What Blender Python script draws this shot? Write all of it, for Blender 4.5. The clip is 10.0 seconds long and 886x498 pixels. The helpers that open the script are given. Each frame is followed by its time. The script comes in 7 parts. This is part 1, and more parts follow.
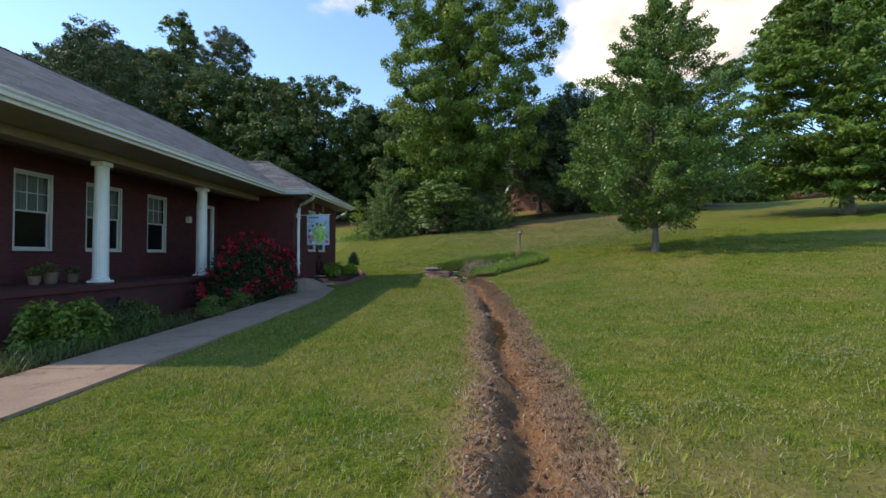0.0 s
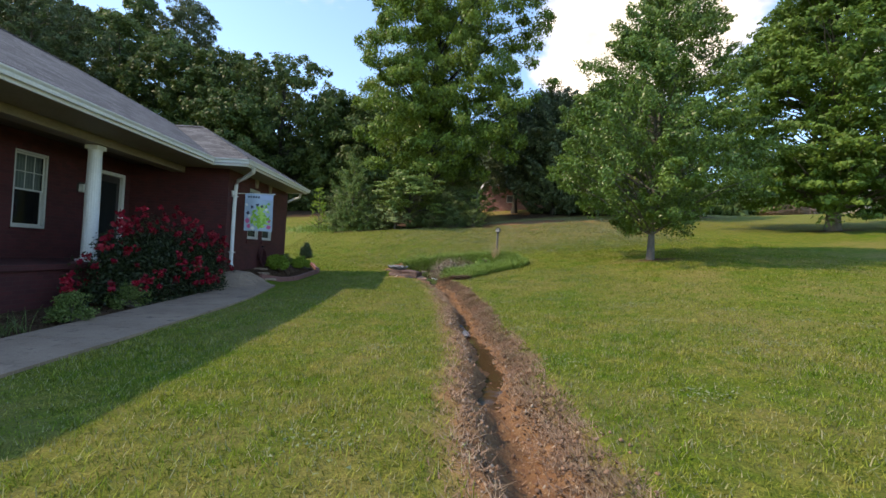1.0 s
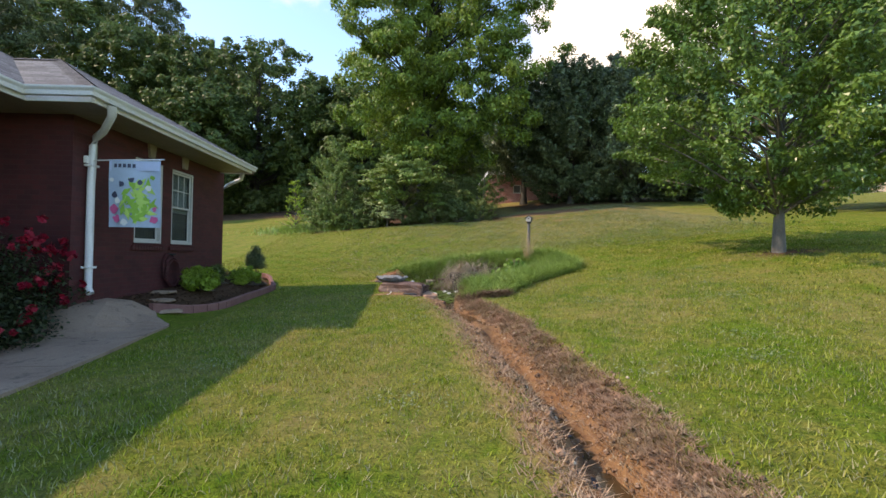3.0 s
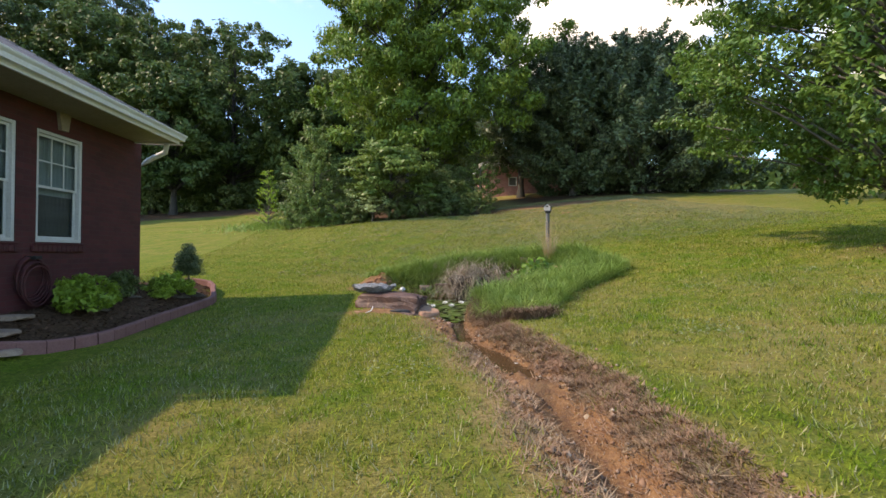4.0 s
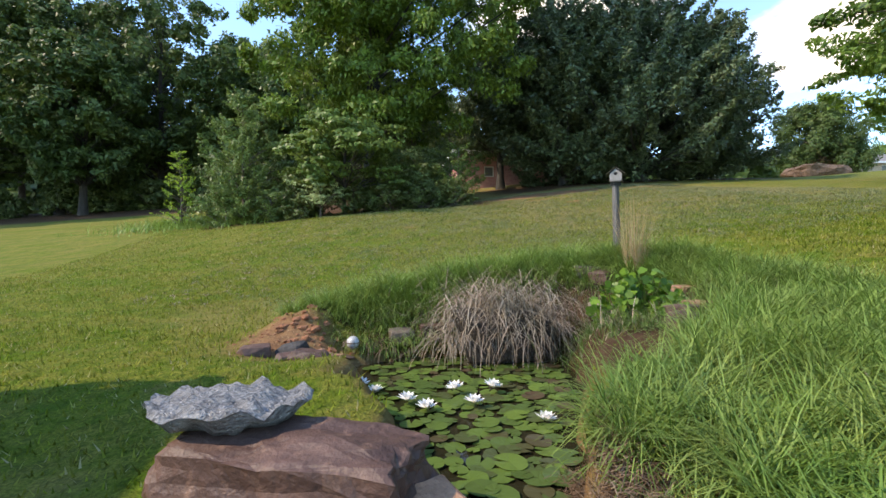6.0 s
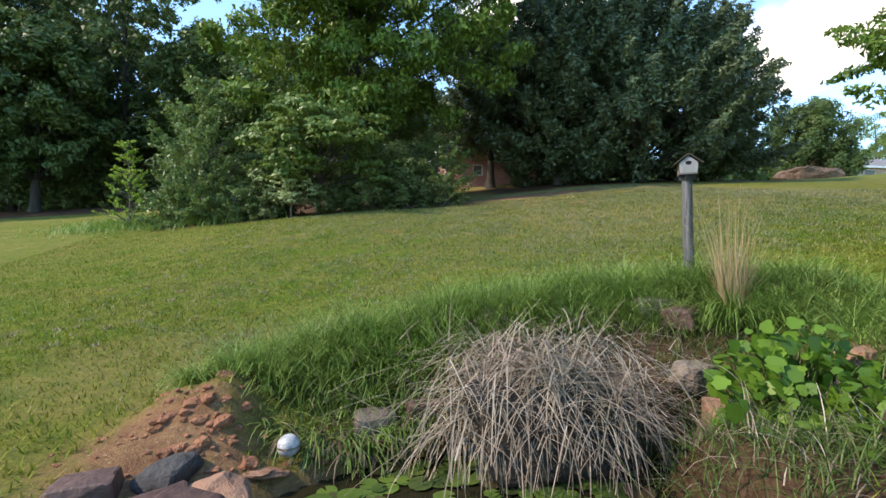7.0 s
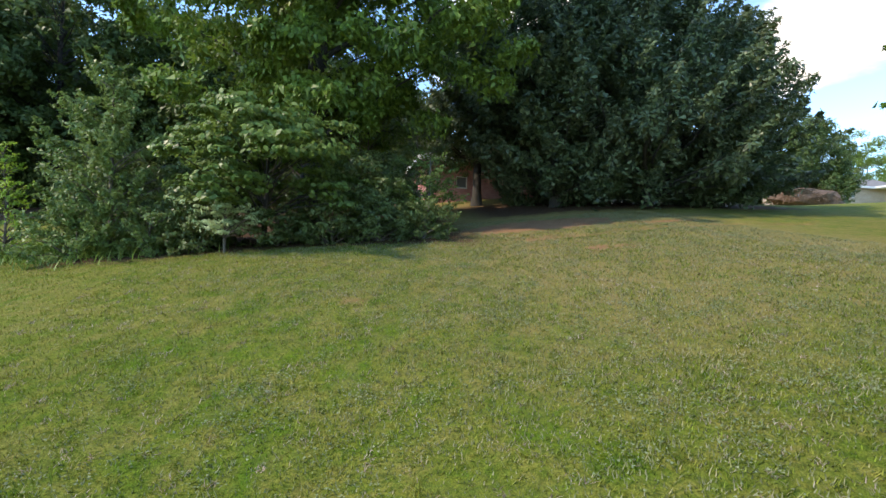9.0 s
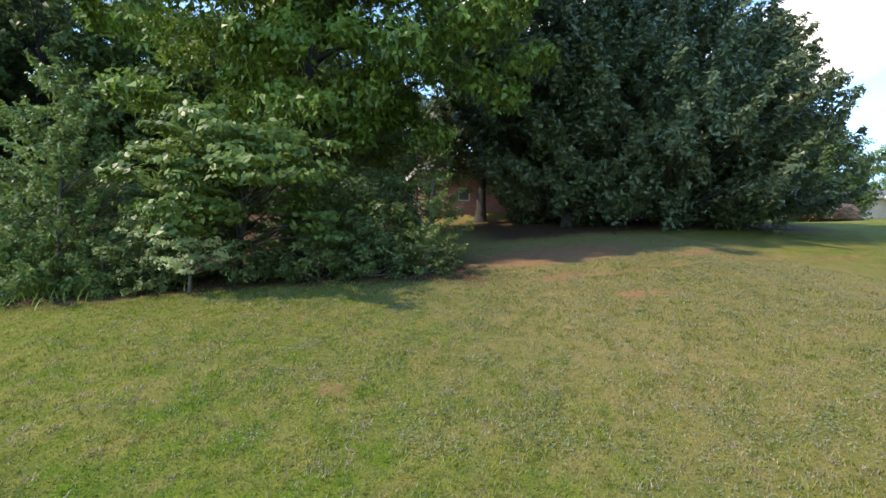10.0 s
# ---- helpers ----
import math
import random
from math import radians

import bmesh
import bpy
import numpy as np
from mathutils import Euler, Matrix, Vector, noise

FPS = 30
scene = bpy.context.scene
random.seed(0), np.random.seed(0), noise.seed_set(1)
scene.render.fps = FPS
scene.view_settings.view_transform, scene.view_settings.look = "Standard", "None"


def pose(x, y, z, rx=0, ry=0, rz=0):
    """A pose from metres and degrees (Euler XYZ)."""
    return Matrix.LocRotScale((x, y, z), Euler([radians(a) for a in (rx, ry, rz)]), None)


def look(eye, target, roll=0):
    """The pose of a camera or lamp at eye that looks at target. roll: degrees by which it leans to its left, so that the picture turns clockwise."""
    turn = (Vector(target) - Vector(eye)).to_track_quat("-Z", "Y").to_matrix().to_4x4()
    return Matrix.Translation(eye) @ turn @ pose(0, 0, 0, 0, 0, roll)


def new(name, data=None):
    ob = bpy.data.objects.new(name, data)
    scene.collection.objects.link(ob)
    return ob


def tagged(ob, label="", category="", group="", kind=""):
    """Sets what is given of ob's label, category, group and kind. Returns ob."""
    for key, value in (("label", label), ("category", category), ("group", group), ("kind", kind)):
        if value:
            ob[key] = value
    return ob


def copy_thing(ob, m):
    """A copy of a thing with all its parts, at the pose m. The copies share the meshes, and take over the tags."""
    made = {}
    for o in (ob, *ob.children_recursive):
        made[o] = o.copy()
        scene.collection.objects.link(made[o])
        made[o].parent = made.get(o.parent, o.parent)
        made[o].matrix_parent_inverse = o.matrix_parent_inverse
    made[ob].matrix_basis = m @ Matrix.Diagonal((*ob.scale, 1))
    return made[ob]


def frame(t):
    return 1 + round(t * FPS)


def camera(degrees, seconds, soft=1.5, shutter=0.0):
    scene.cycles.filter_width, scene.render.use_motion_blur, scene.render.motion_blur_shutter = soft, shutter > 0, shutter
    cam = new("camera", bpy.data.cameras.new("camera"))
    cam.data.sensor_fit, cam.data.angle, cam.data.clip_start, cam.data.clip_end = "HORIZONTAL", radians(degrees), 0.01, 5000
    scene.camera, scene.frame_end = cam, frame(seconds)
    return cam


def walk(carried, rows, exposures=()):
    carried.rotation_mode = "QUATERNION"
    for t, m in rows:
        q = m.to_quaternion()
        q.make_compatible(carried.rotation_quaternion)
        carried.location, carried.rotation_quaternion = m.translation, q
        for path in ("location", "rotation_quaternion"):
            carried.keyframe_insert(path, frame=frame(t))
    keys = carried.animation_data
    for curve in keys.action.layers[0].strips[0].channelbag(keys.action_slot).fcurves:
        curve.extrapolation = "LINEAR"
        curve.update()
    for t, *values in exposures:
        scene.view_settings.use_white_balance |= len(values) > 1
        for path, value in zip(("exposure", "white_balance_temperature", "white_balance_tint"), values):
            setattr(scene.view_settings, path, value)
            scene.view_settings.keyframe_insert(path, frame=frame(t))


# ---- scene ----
# camera and its walk
cam = camera(90.1, 10.0)
METRES, EYE, TILT, LEAN, TURN = 23.0, 1.2, 0.0, 0.0, 3.3
ROWS = [
    (0.0, 0.0, 0.0, 0.0, -0.0, 0.98, -0.19),
    (0.5, -0.0011, 0.0508, -0.0011, -3.47, 0.93, -0.73),
    (1.0, 0.0007, 0.1031, -0.0008, -4.13, 0.87, -3.17),
    (1.5, 0.001, 0.1568, -0.0001, -4.03, 0.86, -3.45),
    (2.0, -0.0011, 0.2129, 0.0006, -3.97, 0.87, -2.2),
    (2.5, -0.0034, 0.2716, 0.0012, -4.24, 0.88, -1.41),
    (4.0, -0.0048, 0.4546, 0.0026, -6.36, 0.52, -0.48),
    (4.5, -0.0034, 0.5152, 0.0037, -7.23, 0.42, -0.11),
    (5.0, -0.0018, 0.5715, 0.0046, -8.39, 0.48, 0.34),
    (5.5, 0.0014, 0.6239, 0.0054, -9.83, 0.54, 0.51),
    (7.0, 0.0164, 0.7549, 0.0162, -13.26, 0.55, 0.3),
    (7.5, 0.0223, 0.7908, 0.0266, -14.22, 0.52, -0.25),
    (8.0, 0.0289, 0.8268, 0.0398, -15.1, 0.51, -0.48),
    (8.5, 0.0367, 0.8619, 0.0559, -15.92, 0.43, -1.21),
    (9.0, 0.0438, 0.896, 0.0765, -16.43, 0.4, -1.23),
    (9.5, 0.05, 0.931, 0.0975, -16.74, 0.37, -0.92),
    (10.0, 0.0575, 0.9706, 0.1183, -16.73, 0.35, -1.84),
]
walk(cam, [(t, pose(0, 0, EYE, TILT, LEAN, TURN) @ pose(METRES * x, METRES * y, METRES * z, 90 + pitch, roll, yaw)) for t, x, y, z, yaw, pitch, roll in ROWS], [(0.0, -0.09, 7900, 15), (0.5, 0.05, 8300, 16), (1.0, 0.24, 8550, 18), (1.5, 0.38, 8700, 20), (2.0, 0.47, 8750, 20), (5.0, 0.53, 8550, 19), (7.0, 0.51, 7650, 14), (8.0, 0.45, 7600, 14), (9.0, 0.43, 7500, 15), (9.5, 0.45, 7450, 15), (10.0, 0.56, 7450, 19)])

# ---- light ----
SUN_AWAY = Vector((-3.1, -0.45, 2.95)).normalized()

world = bpy.data.worlds.new("sky")
scene.world = world
world.use_nodes = True
wt = world.node_tree
wt.nodes.clear()


def wnode(kind, **props):
    n = wt.nodes.new(kind)
    for k, v in props.items():
        n.inputs[k].default_value = v
    return n


sky = wt.nodes.new("ShaderNodeTexSky")
sky.sky_type, sky.sun_disc = "NISHITA", False
sky.sun_elevation = math.asin(SUN_AWAY.z)
sky.sun_rotation = math.atan2(SUN_AWAY.x, SUN_AWAY.y) % (2 * math.pi)
sky.air_density, sky.dust_density, sky.ozone_density = 1.0, 0.05, 1.4
tc = wt.nodes.new("ShaderNodeTexCoord")
sep = wt.nodes.new("ShaderNodeSeparateXYZ")
wt.links.new(tc.outputs["Generated"], sep.inputs[0])
lift = wt.nodes.new("ShaderNodeMath")
lift.operation, lift.inputs[1].default_value = "ADD", 0.22
wt.links.new(sep.outputs["Z"], lift.inputs[0])
flat = wt.nodes.new("ShaderNodeVectorMath")
flat.operation = "DIVIDE"
wt.links.new(tc.outputs["Generated"], flat.inputs[0])
spread = wt.nodes.new("ShaderNodeCombineXYZ")
for k in range(3):
    wt.links.new(lift.outputs[0], spread.inputs[k])
wt.links.new(spread.outputs[0], flat.inputs[1])
cloud = wnode("ShaderNodeTexNoise", Scale=1.5, Detail=7.0, Roughness=0.55)
wt.links.new(flat.outputs[0], cloud.inputs["Vector"])
bank = wt.nodes.new("ShaderNodeMath")
bank.operation = "MINIMUM"
for k, middle in enumerate(((0.62, 1.32, 0.65), (1.28, 0.95, 0.61))):
    reach = wt.nodes.new("ShaderNodeVectorMath")
    reach.operation = "DISTANCE"
    reach.inputs[1].default_value = middle
    wt.links.new(flat.outputs[0], reach.inputs[0])
    wt.links.new(reach.outputs["Value"], bank.inputs[k])
near_bank = wnode("ShaderNodeMapRange")
for k, v in {"From Min": 0.15, "From Max": 0.62, "To Min": 0.30, "To Max": -0.06}.items():
    near_bank.inputs[k].default_value = v
wt.links.new(bank.outputs[0], near_bank.inputs["Value"])
thick = wt.nodes.new("ShaderNodeMath")
thick.operation = "ADD"
wt.links.new(cloud.outputs[0], thick.inputs[0])
wt.links.new(near_bank.outputs[0], thick.inputs[1])
mask = wnode("ShaderNodeMapRange")
mask.interpolation_type = "SMOOTHSTEP"
for k, v in {"From Min": 0.60, "From Max": 0.73}.items():
    mask.inputs[k].default_value = v
wt.links.new(thick.outputs[0], mask.inputs["Value"])
white = wt.nodes.new("ShaderNodeMix")
white.data_type = "RGBA"
shade = wnode("ShaderNodeTexNoise", Scale=3.2, Detail=6.0, Roughness=0.6)
wt.links.new(flat.outputs[0], shade.inputs["Vector"])
tone = wnode("ShaderNodeMapRange")
for k, v in {"From Min": 0.35, "From Max": 0.65, "To Min": 2.4, "To Max": 4.6}.items():
    tone.inputs[k].default_value = v
wt.links.new(shade.outputs[0], tone.inputs["Value"])
grey = wt.nodes.new("ShaderNodeCombineColor")
for k in range(3):
    wt.links.new(tone.outputs[0], grey.inputs[k])
wt.links.new(grey.outputs[0], white.inputs["B"])
wt.links.new(mask.outputs[0], white.inputs["Factor"])
deep = wt.nodes.new("ShaderNodeMix")
deep.data_type, deep.blend_type = "RGBA", "MULTIPLY"
deep.inputs["Factor"].default_value, deep.inputs["B"].default_value = 1.0, (0.70, 0.93, 1.10, 1)
wt.links.new(sky.outputs[0], deep.inputs["A"])
wt.links.new(deep.outputs["Result"], white.inputs["A"])
back = wnode("ShaderNodeBackground", Strength=0.345)
wt.links.new(white.outputs["Result"], back.inputs["Color"])
wout = wt.nodes.new("ShaderNodeOutputWorld")
wt.links.new(back.outputs[0], wout.inputs[0])

sun = new("sun", bpy.data.lights.new("sun", "SUN"))
sun.data.energy, sun.data.angle, sun.data.color = 3.65, radians(0.8), (1.0, 0.945, 0.83)
sun.matrix_world = look((0, 0, 40), Vector((0, 0, 40)) - SUN_AWAY)

# ---- materials ----


def nodes_of(name):
    m = bpy.data.materials.new(name)
    m.use_nodes = True
    t = m.node_tree
    return m, t, t.nodes["Principled BSDF"]


def rgb(c):
    return (c[0], c[1], c[2], 1)


def noise_node(t, scale, detail=4.0, rough=0.6, stretch=None):
    g = t.nodes.new("ShaderNodeNewGeometry")
    n = t.nodes.new("ShaderNodeTexNoise")
    n.inputs["Scale"].default_value, n.inputs["Detail"].default_value, n.inputs["Roughness"].default_value = scale, detail, rough
    if stretch:
        mp = t.nodes.new("ShaderNodeMapping")
        mp.inputs["Scale"].default_value = stretch
        t.links.new(g.outputs["Position"], mp.inputs["Vector"])
        t.links.new(mp.outputs[0], n.inputs["Vector"])
    else:
        t.links.new(g.outputs["Position"], n.inputs["Vector"])
    return n.outputs[0]


def ramp_range(t, value, lo, hi):
    r = t.nodes.new("ShaderNodeMapRange")
    r.inputs["From Min"].default_value, r.inputs["From Max"].default_value = lo, hi
    t.links.new(value, r.inputs["Value"])
    return r.outputs[0]


def mix(t, fac, a, b, blend="MIX"):
    n = t.nodes.new("ShaderNodeMix")
    n.data_type, n.blend_type = "RGBA", blend
    for key, v in (("Factor", fac), ("A", a), ("B", b)):
        s = n.inputs[key]
        if isinstance(v, tuple):
            s.default_value = rgb(v)
        elif isinstance(v, (int, float)):
            s.default_value = v
        else:
            t.links.new(v, s)
    return n.outputs["Result"]


def bump(t, b, height, strength=0.3, distance=0.01):
    n = t.nodes.new("ShaderNodeBump")
    n.inputs["Strength"].default_value, n.inputs["Distance"].default_value = strength, distance
    t.links.new(height, n.inputs["Height"])
    t.links.new(n.outputs[0], b.inputs["Normal"])


def surf(name, c1, c2, scale=6.0, rough=0.7, fine=60.0, relief=0.3, depth=0.01, metal=0.0, stretch=None, c3=None, vary=0.0):
    """A rough surface with two tones at two scales, and relief; vary: brightness by the piece."""
    m, t, b = nodes_of(name)
    big = ramp_range(t, noise_node(t, scale, 5, 0.65, stretch), 0.3, 0.7)
    small = noise_node(t, fine, 3, 0.6, stretch)
    col = mix(t, big, c1, c2)
    if c3:
        col = mix(t, ramp_range(t, noise_node(t, scale * 3.1, 4, 0.7, stretch), 0.55, 0.72), col, c3)
    col = mix(t, 0.35, col, mix(t, ramp_range(t, small, 0.25, 0.75), (0.25, 0.25, 0.25), (1.0, 1.0, 1.0)), "SOFT_LIGHT")
    if vary:
        info = t.nodes.new("ShaderNodeObjectInfo")
        col = mix(t, 1.0, col, mix(t, info.outputs["Random"], (1 - vary,) * 3, (1 + vary,) * 3), "MULTIPLY")
    t.links.new(col, b.inputs["Base Color"])
    b.inputs["Roughness"].default_value, b.inputs["Metallic"].default_value = rough, metal
    bump(t, b, small, relief, depth)
    return m


def leafy(name, dark, light, glow, rough=0.5, through_part=0.35, patch=0.6):
    """Leaves or blades: tone by the leaf and by the patch, some light comes through."""
    m, t, b = nodes_of(name)
    g = t.nodes.new("ShaderNodeNewGeometry")
    c = mix(t, g.outputs["Random Per Island"], dark, light)
    c = mix(t, ramp_range(t, noise_node(t, patch, 3), 0.35, 0.7), c, glow)
    c = mix(t, 1.0, c, mix(t, ramp_range(t, noise_node(t, patch * 0.43, 4, 0.7), 0.32, 0.68), (0.72, 0.82, 0.75), (1.2, 1.1, 1.1)), "MULTIPLY")
    t.links.new(c, b.inputs["Base Color"])
    b.inputs["Roughness"].default_value = rough
    b.inputs["Specular IOR Level"].default_value = 0.35 if rough < 0.6 else 0.08
    tr = t.nodes.new("ShaderNodeBsdfTranslucent")
    t.links.new(mix(t, 0.5, c, glow), tr.inputs["Color"])
    ms = t.nodes.new("ShaderNodeMixShader")
    ms.inputs[0].default_value = through_part
    t.links.new(b.outputs[0], ms.inputs[1])
    t.links.new(tr.outputs[0], ms.inputs[2])
    t.links.new(ms.outputs[0], t.nodes["Material Output"].inputs["Surface"])
    return m


def lawn_tone(t):
    """Mown lawn: fresh green, olive and dry straw in patches of a few decimetres and of metres."""
    broad = ramp_range(t, noise_node(t, 0.33, 4, 0.6), 0.36, 0.66)
    mid = ramp_range(t, noise_node(t, 1.5, 5, 0.7), 0.38, 0.64)
    tuft = ramp_range(t, noise_node(t, 6.5, 5, 0.75), 0.40, 0.62)
    c = mix(t, broad, (0.127, 0.216, 0.013), (0.218, 0.238, 0.028))
    c = mix(t, mid, c, (0.295, 0.268, 0.060))
    return mix(t, tuft, c, mix(t, mid, (0.080, 0.165, 0.012), (0.158, 0.196, 0.022)))


def lawn_blades(name, lift, dry):
    """Blades that take the lawn's patches, each with its own tone, some of them dry."""
    m, t, b = nodes_of(name)
    g = t.nodes.new("ShaderNodeNewGeometry")
    one = g.outputs["Random Per Island"]
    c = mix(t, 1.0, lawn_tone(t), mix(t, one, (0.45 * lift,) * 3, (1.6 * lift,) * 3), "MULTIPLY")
    c = mix(t, ramp_range(t, one, 1 - dry, 1.02 - dry * 0.5), c, (0.40, 0.36, 0.19))
    t.links.new(c, b.inputs["Base Color"])
    b.inputs["Roughness"].default_value, b.inputs["Specular IOR Level"].default_value = 0.75, 0.12
    tr = t.nodes.new("ShaderNodeBsdfTranslucent")
    t.links.new(c, tr.inputs["Color"])
    ms = t.nodes.new("ShaderNodeMixShader")
    ms.inputs[0].default_value = 0.35
    t.links.new(b.outputs[0], ms.inputs[1])
    t.links.new(tr.outputs[0], ms.inputs[2])
    t.links.new(ms.outputs[0], t.nodes["Material Output"].inputs["Surface"])
    return m


def ground_material():
    m, t, b = nodes_of("lawn_and_soil")

    def attr(n):
        a = t.nodes.new("ShaderNodeAttribute")
        a.attribute_name = n
        return a.outputs["Fac"]

    fine = noise_node(t, 70.0, 4, 0.7)
    lawn = mix(t, 1.0, lawn_tone(t), (0.86, 0.84, 0.86), "MULTIPLY")
    lawn = mix(t, 0.9, lawn, mix(t, ramp_range(t, fine, 0.3, 0.7), (0.1, 0.1, 0.1), (0.85, 0.85, 0.85)), "SOFT_LIGHT")
    lawn = mix(t, ramp_range(t, noise_node(t, 24.0, 5, 0.8), 0.47, 0.62), lawn, (0.05, 0.085, 0.010))
    soil = mix(t, ramp_range(t, noise_node(t, 3.0, 5, 0.7), 0.3, 0.7), (0.245, 0.122, 0.056), (0.345, 0.20, 0.100))
    soil = mix(t, ramp_range(t, noise_node(t, 22.0, 5, 0.75), 0.42, 0.66), soil, (0.17, 0.085, 0.05))
    soil = mix(t, ramp_range(t, noise_node(t, 55.0, 2, 0.6), 0.63, 0.72), soil, (0.44, 0.33, 0.19))
    straw = mix(t, ramp_range(t, noise_node(t, 40.0, 3, 0.7), 0.35, 0.65), (0.20, 0.122, 0.056), (0.37, 0.26, 0.125))
    wet = mix(t, ramp_range(t, noise_node(t, 9.0, 4), 0.35, 0.65), (0.075, 0.042, 0.026), (0.16, 0.085, 0.045))
    litter_shade_tone = mix(t, ramp_range(t, noise_node(t, 30.0, 4, 0.7), 0.35, 0.65), (0.05, 0.028, 0.016), (0.12, 0.07, 0.042))
    c = mix(t, attr("thin"), lawn, straw)
    c = mix(t, attr("soil"), c, soil)
    c = mix(t, attr("wet"), c, wet)
    c = mix(t, attr("litter_and_shade"), c, litter_shade_tone)
    t.links.new(c, b.inputs["Base Color"])
    b.inputs["Roughness"].default_value = 0.9
    b.inputs["Specular IOR Level"].default_value = 0.08
    bump(t, b, fine, 0.7, 0.03)
    return m


M_GROUND = ground_material()
M_BLADE = lawn_blades("grass_blades", 1.0, 0.12)
M_DRY_BLADE = leafy("dry_lawn_blades", (0.09, 0.105, 0.045), (0.42, 0.40, 0.26), (0.21, 0.235, 0.11), 0.75, 0.3, 0.8)
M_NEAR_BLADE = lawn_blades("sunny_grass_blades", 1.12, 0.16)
M_ROSE_LEAF = leafy("dark_rose_leaves", (0.012, 0.022, 0.009), (0.046, 0.068, 0.024), (0.036, 0.055, 0.019), 0.45, 0.25, 1.5)
M_CLOVER = leafy("clover_leaves", (0.15, 0.19, 0.09), (0.31, 0.35, 0.21), (0.25, 0.29, 0.16), 0.7, 0.3, 1.5)
M_LILYTURF = leafy("border_grass_blades", (0.030, 0.080, 0.012), (0.41, 0.53, 0.15), (0.19, 0.31, 0.06), 0.5, 0.3, 2.5)
M_BANK_WEED = leafy("bank_weeds", (0.022, 0.055, 0.010), (0.21, 0.29, 0.08), (0.085, 0.15, 0.03), 0.5, 0.25, 2.5)
M_STRAW = leafy("dead_grass", (0.075, 0.052, 0.038), (0.66, 0.55, 0.44), (0.31, 0.24, 0.18), 0.7, 0.15, 3.0)
M_THATCH = leafy("brown_thatch", (0.055, 0.032, 0.023), (0.42, 0.315, 0.225), (0.17, 0.108, 0.075), 0.85, 0.15, 4.0)
M_DITCH_STRAW = leafy("ditch_straw", (0.105, 0.058, 0.039), (0.53, 0.385, 0.26), (0.33, 0.21, 0.14), 0.85, 0.15, 4.0)
M_PLUME = leafy("dry_grass_stems", (0.26, 0.165, 0.085), (0.64, 0.50, 0.32), (0.48, 0.335, 0.185), 0.6, 0.25, 3.0)
M_OAK = leafy("dark_green_leaves", (0.055, 0.115, 0.02), (0.15, 0.25, 0.045), (0.15, 0.25, 0.045), 0.45, 0.35, 0.5)
M_PEAR = leafy("glossy_green_leaves", (0.030, 0.070, 0.014), (0.205, 0.315, 0.075), (0.115, 0.205, 0.036), 0.33, 0.30, 0.9)
M_TULIP = leafy("fresh_green_leaves", (0.030, 0.066, 0.013), (0.27, 0.375, 0.06), (0.155, 0.25, 0.042), 0.4, 0.36, 0.45)
M_HOLLY = leafy("blue_green_leaves", (0.03, 0.055, 0.024), (0.20, 0.255, 0.125), (0.105, 0.15, 0.068), 0.34, 0.25, 0.7)
M_WOODS = leafy("wood_edge_leaves", (0.026, 0.052, 0.016), (0.11, 0.175, 0.045), (0.10, 0.155, 0.04), 0.5, 0.3, 0.25)
M_PINE = leafy("pine_needles", (0.034, 0.06, 0.028), (0.08, 0.12, 0.05), (0.08, 0.12, 0.05), 0.55, 0.2, 0.3)
M_DOGWOOD = leafy("layered_light_leaves", (0.045, 0.085, 0.018), (0.25, 0.35, 0.085), (0.165, 0.25, 0.06), 0.4, 0.4, 0.9)
M_BUSH = leafy("bush_leaves", (0.05, 0.09, 0.025), (0.22, 0.31, 0.085), (0.17, 0.25, 0.07), 0.45, 0.35, 0.8)
M_SILVER = leafy("pale_leaves", (0.26, 0.34, 0.14), (0.54, 0.62, 0.34), (0.46, 0.54, 0.28), 0.5, 0.4, 1.0)
M_VINE = leafy("bright_broad_leaves", (0.045, 0.115, 0.012), (0.22, 0.37, 0.045), (0.125, 0.25, 0.028), 0.4, 0.4, 2.0)
M_SHRUB = leafy("shrub_leaves", (0.038, 0.065, 0.02), (0.145, 0.20, 0.06), (0.135, 0.185, 0.055), 0.42, 0.3, 1.5)
M_LIME = leafy("lime_green_leaves", (0.12, 0.22, 0.025), (0.30, 0.45, 0.055), (0.30, 0.43, 0.06), 0.4, 0.4, 1.5)
M_BARK = surf("bark", (0.085, 0.065, 0.05), (0.15, 0.125, 0.10), 5, 0.9, 45, 0.8, 0.03, stretch=(1, 1, 0.25))
M_DARK_BARK = surf("dark_bark", (0.03, 0.026, 0.022), (0.06, 0.052, 0.044), 5, 0.95, 45, 0.8, 0.03, stretch=(1, 1, 0.25))
M_PALE_BARK = surf("pale_bark", (0.055, 0.048, 0.04), (0.13, 0.115, 0.097), 6, 0.85, 50, 0.6, 0.02, stretch=(1, 1, 0.3))


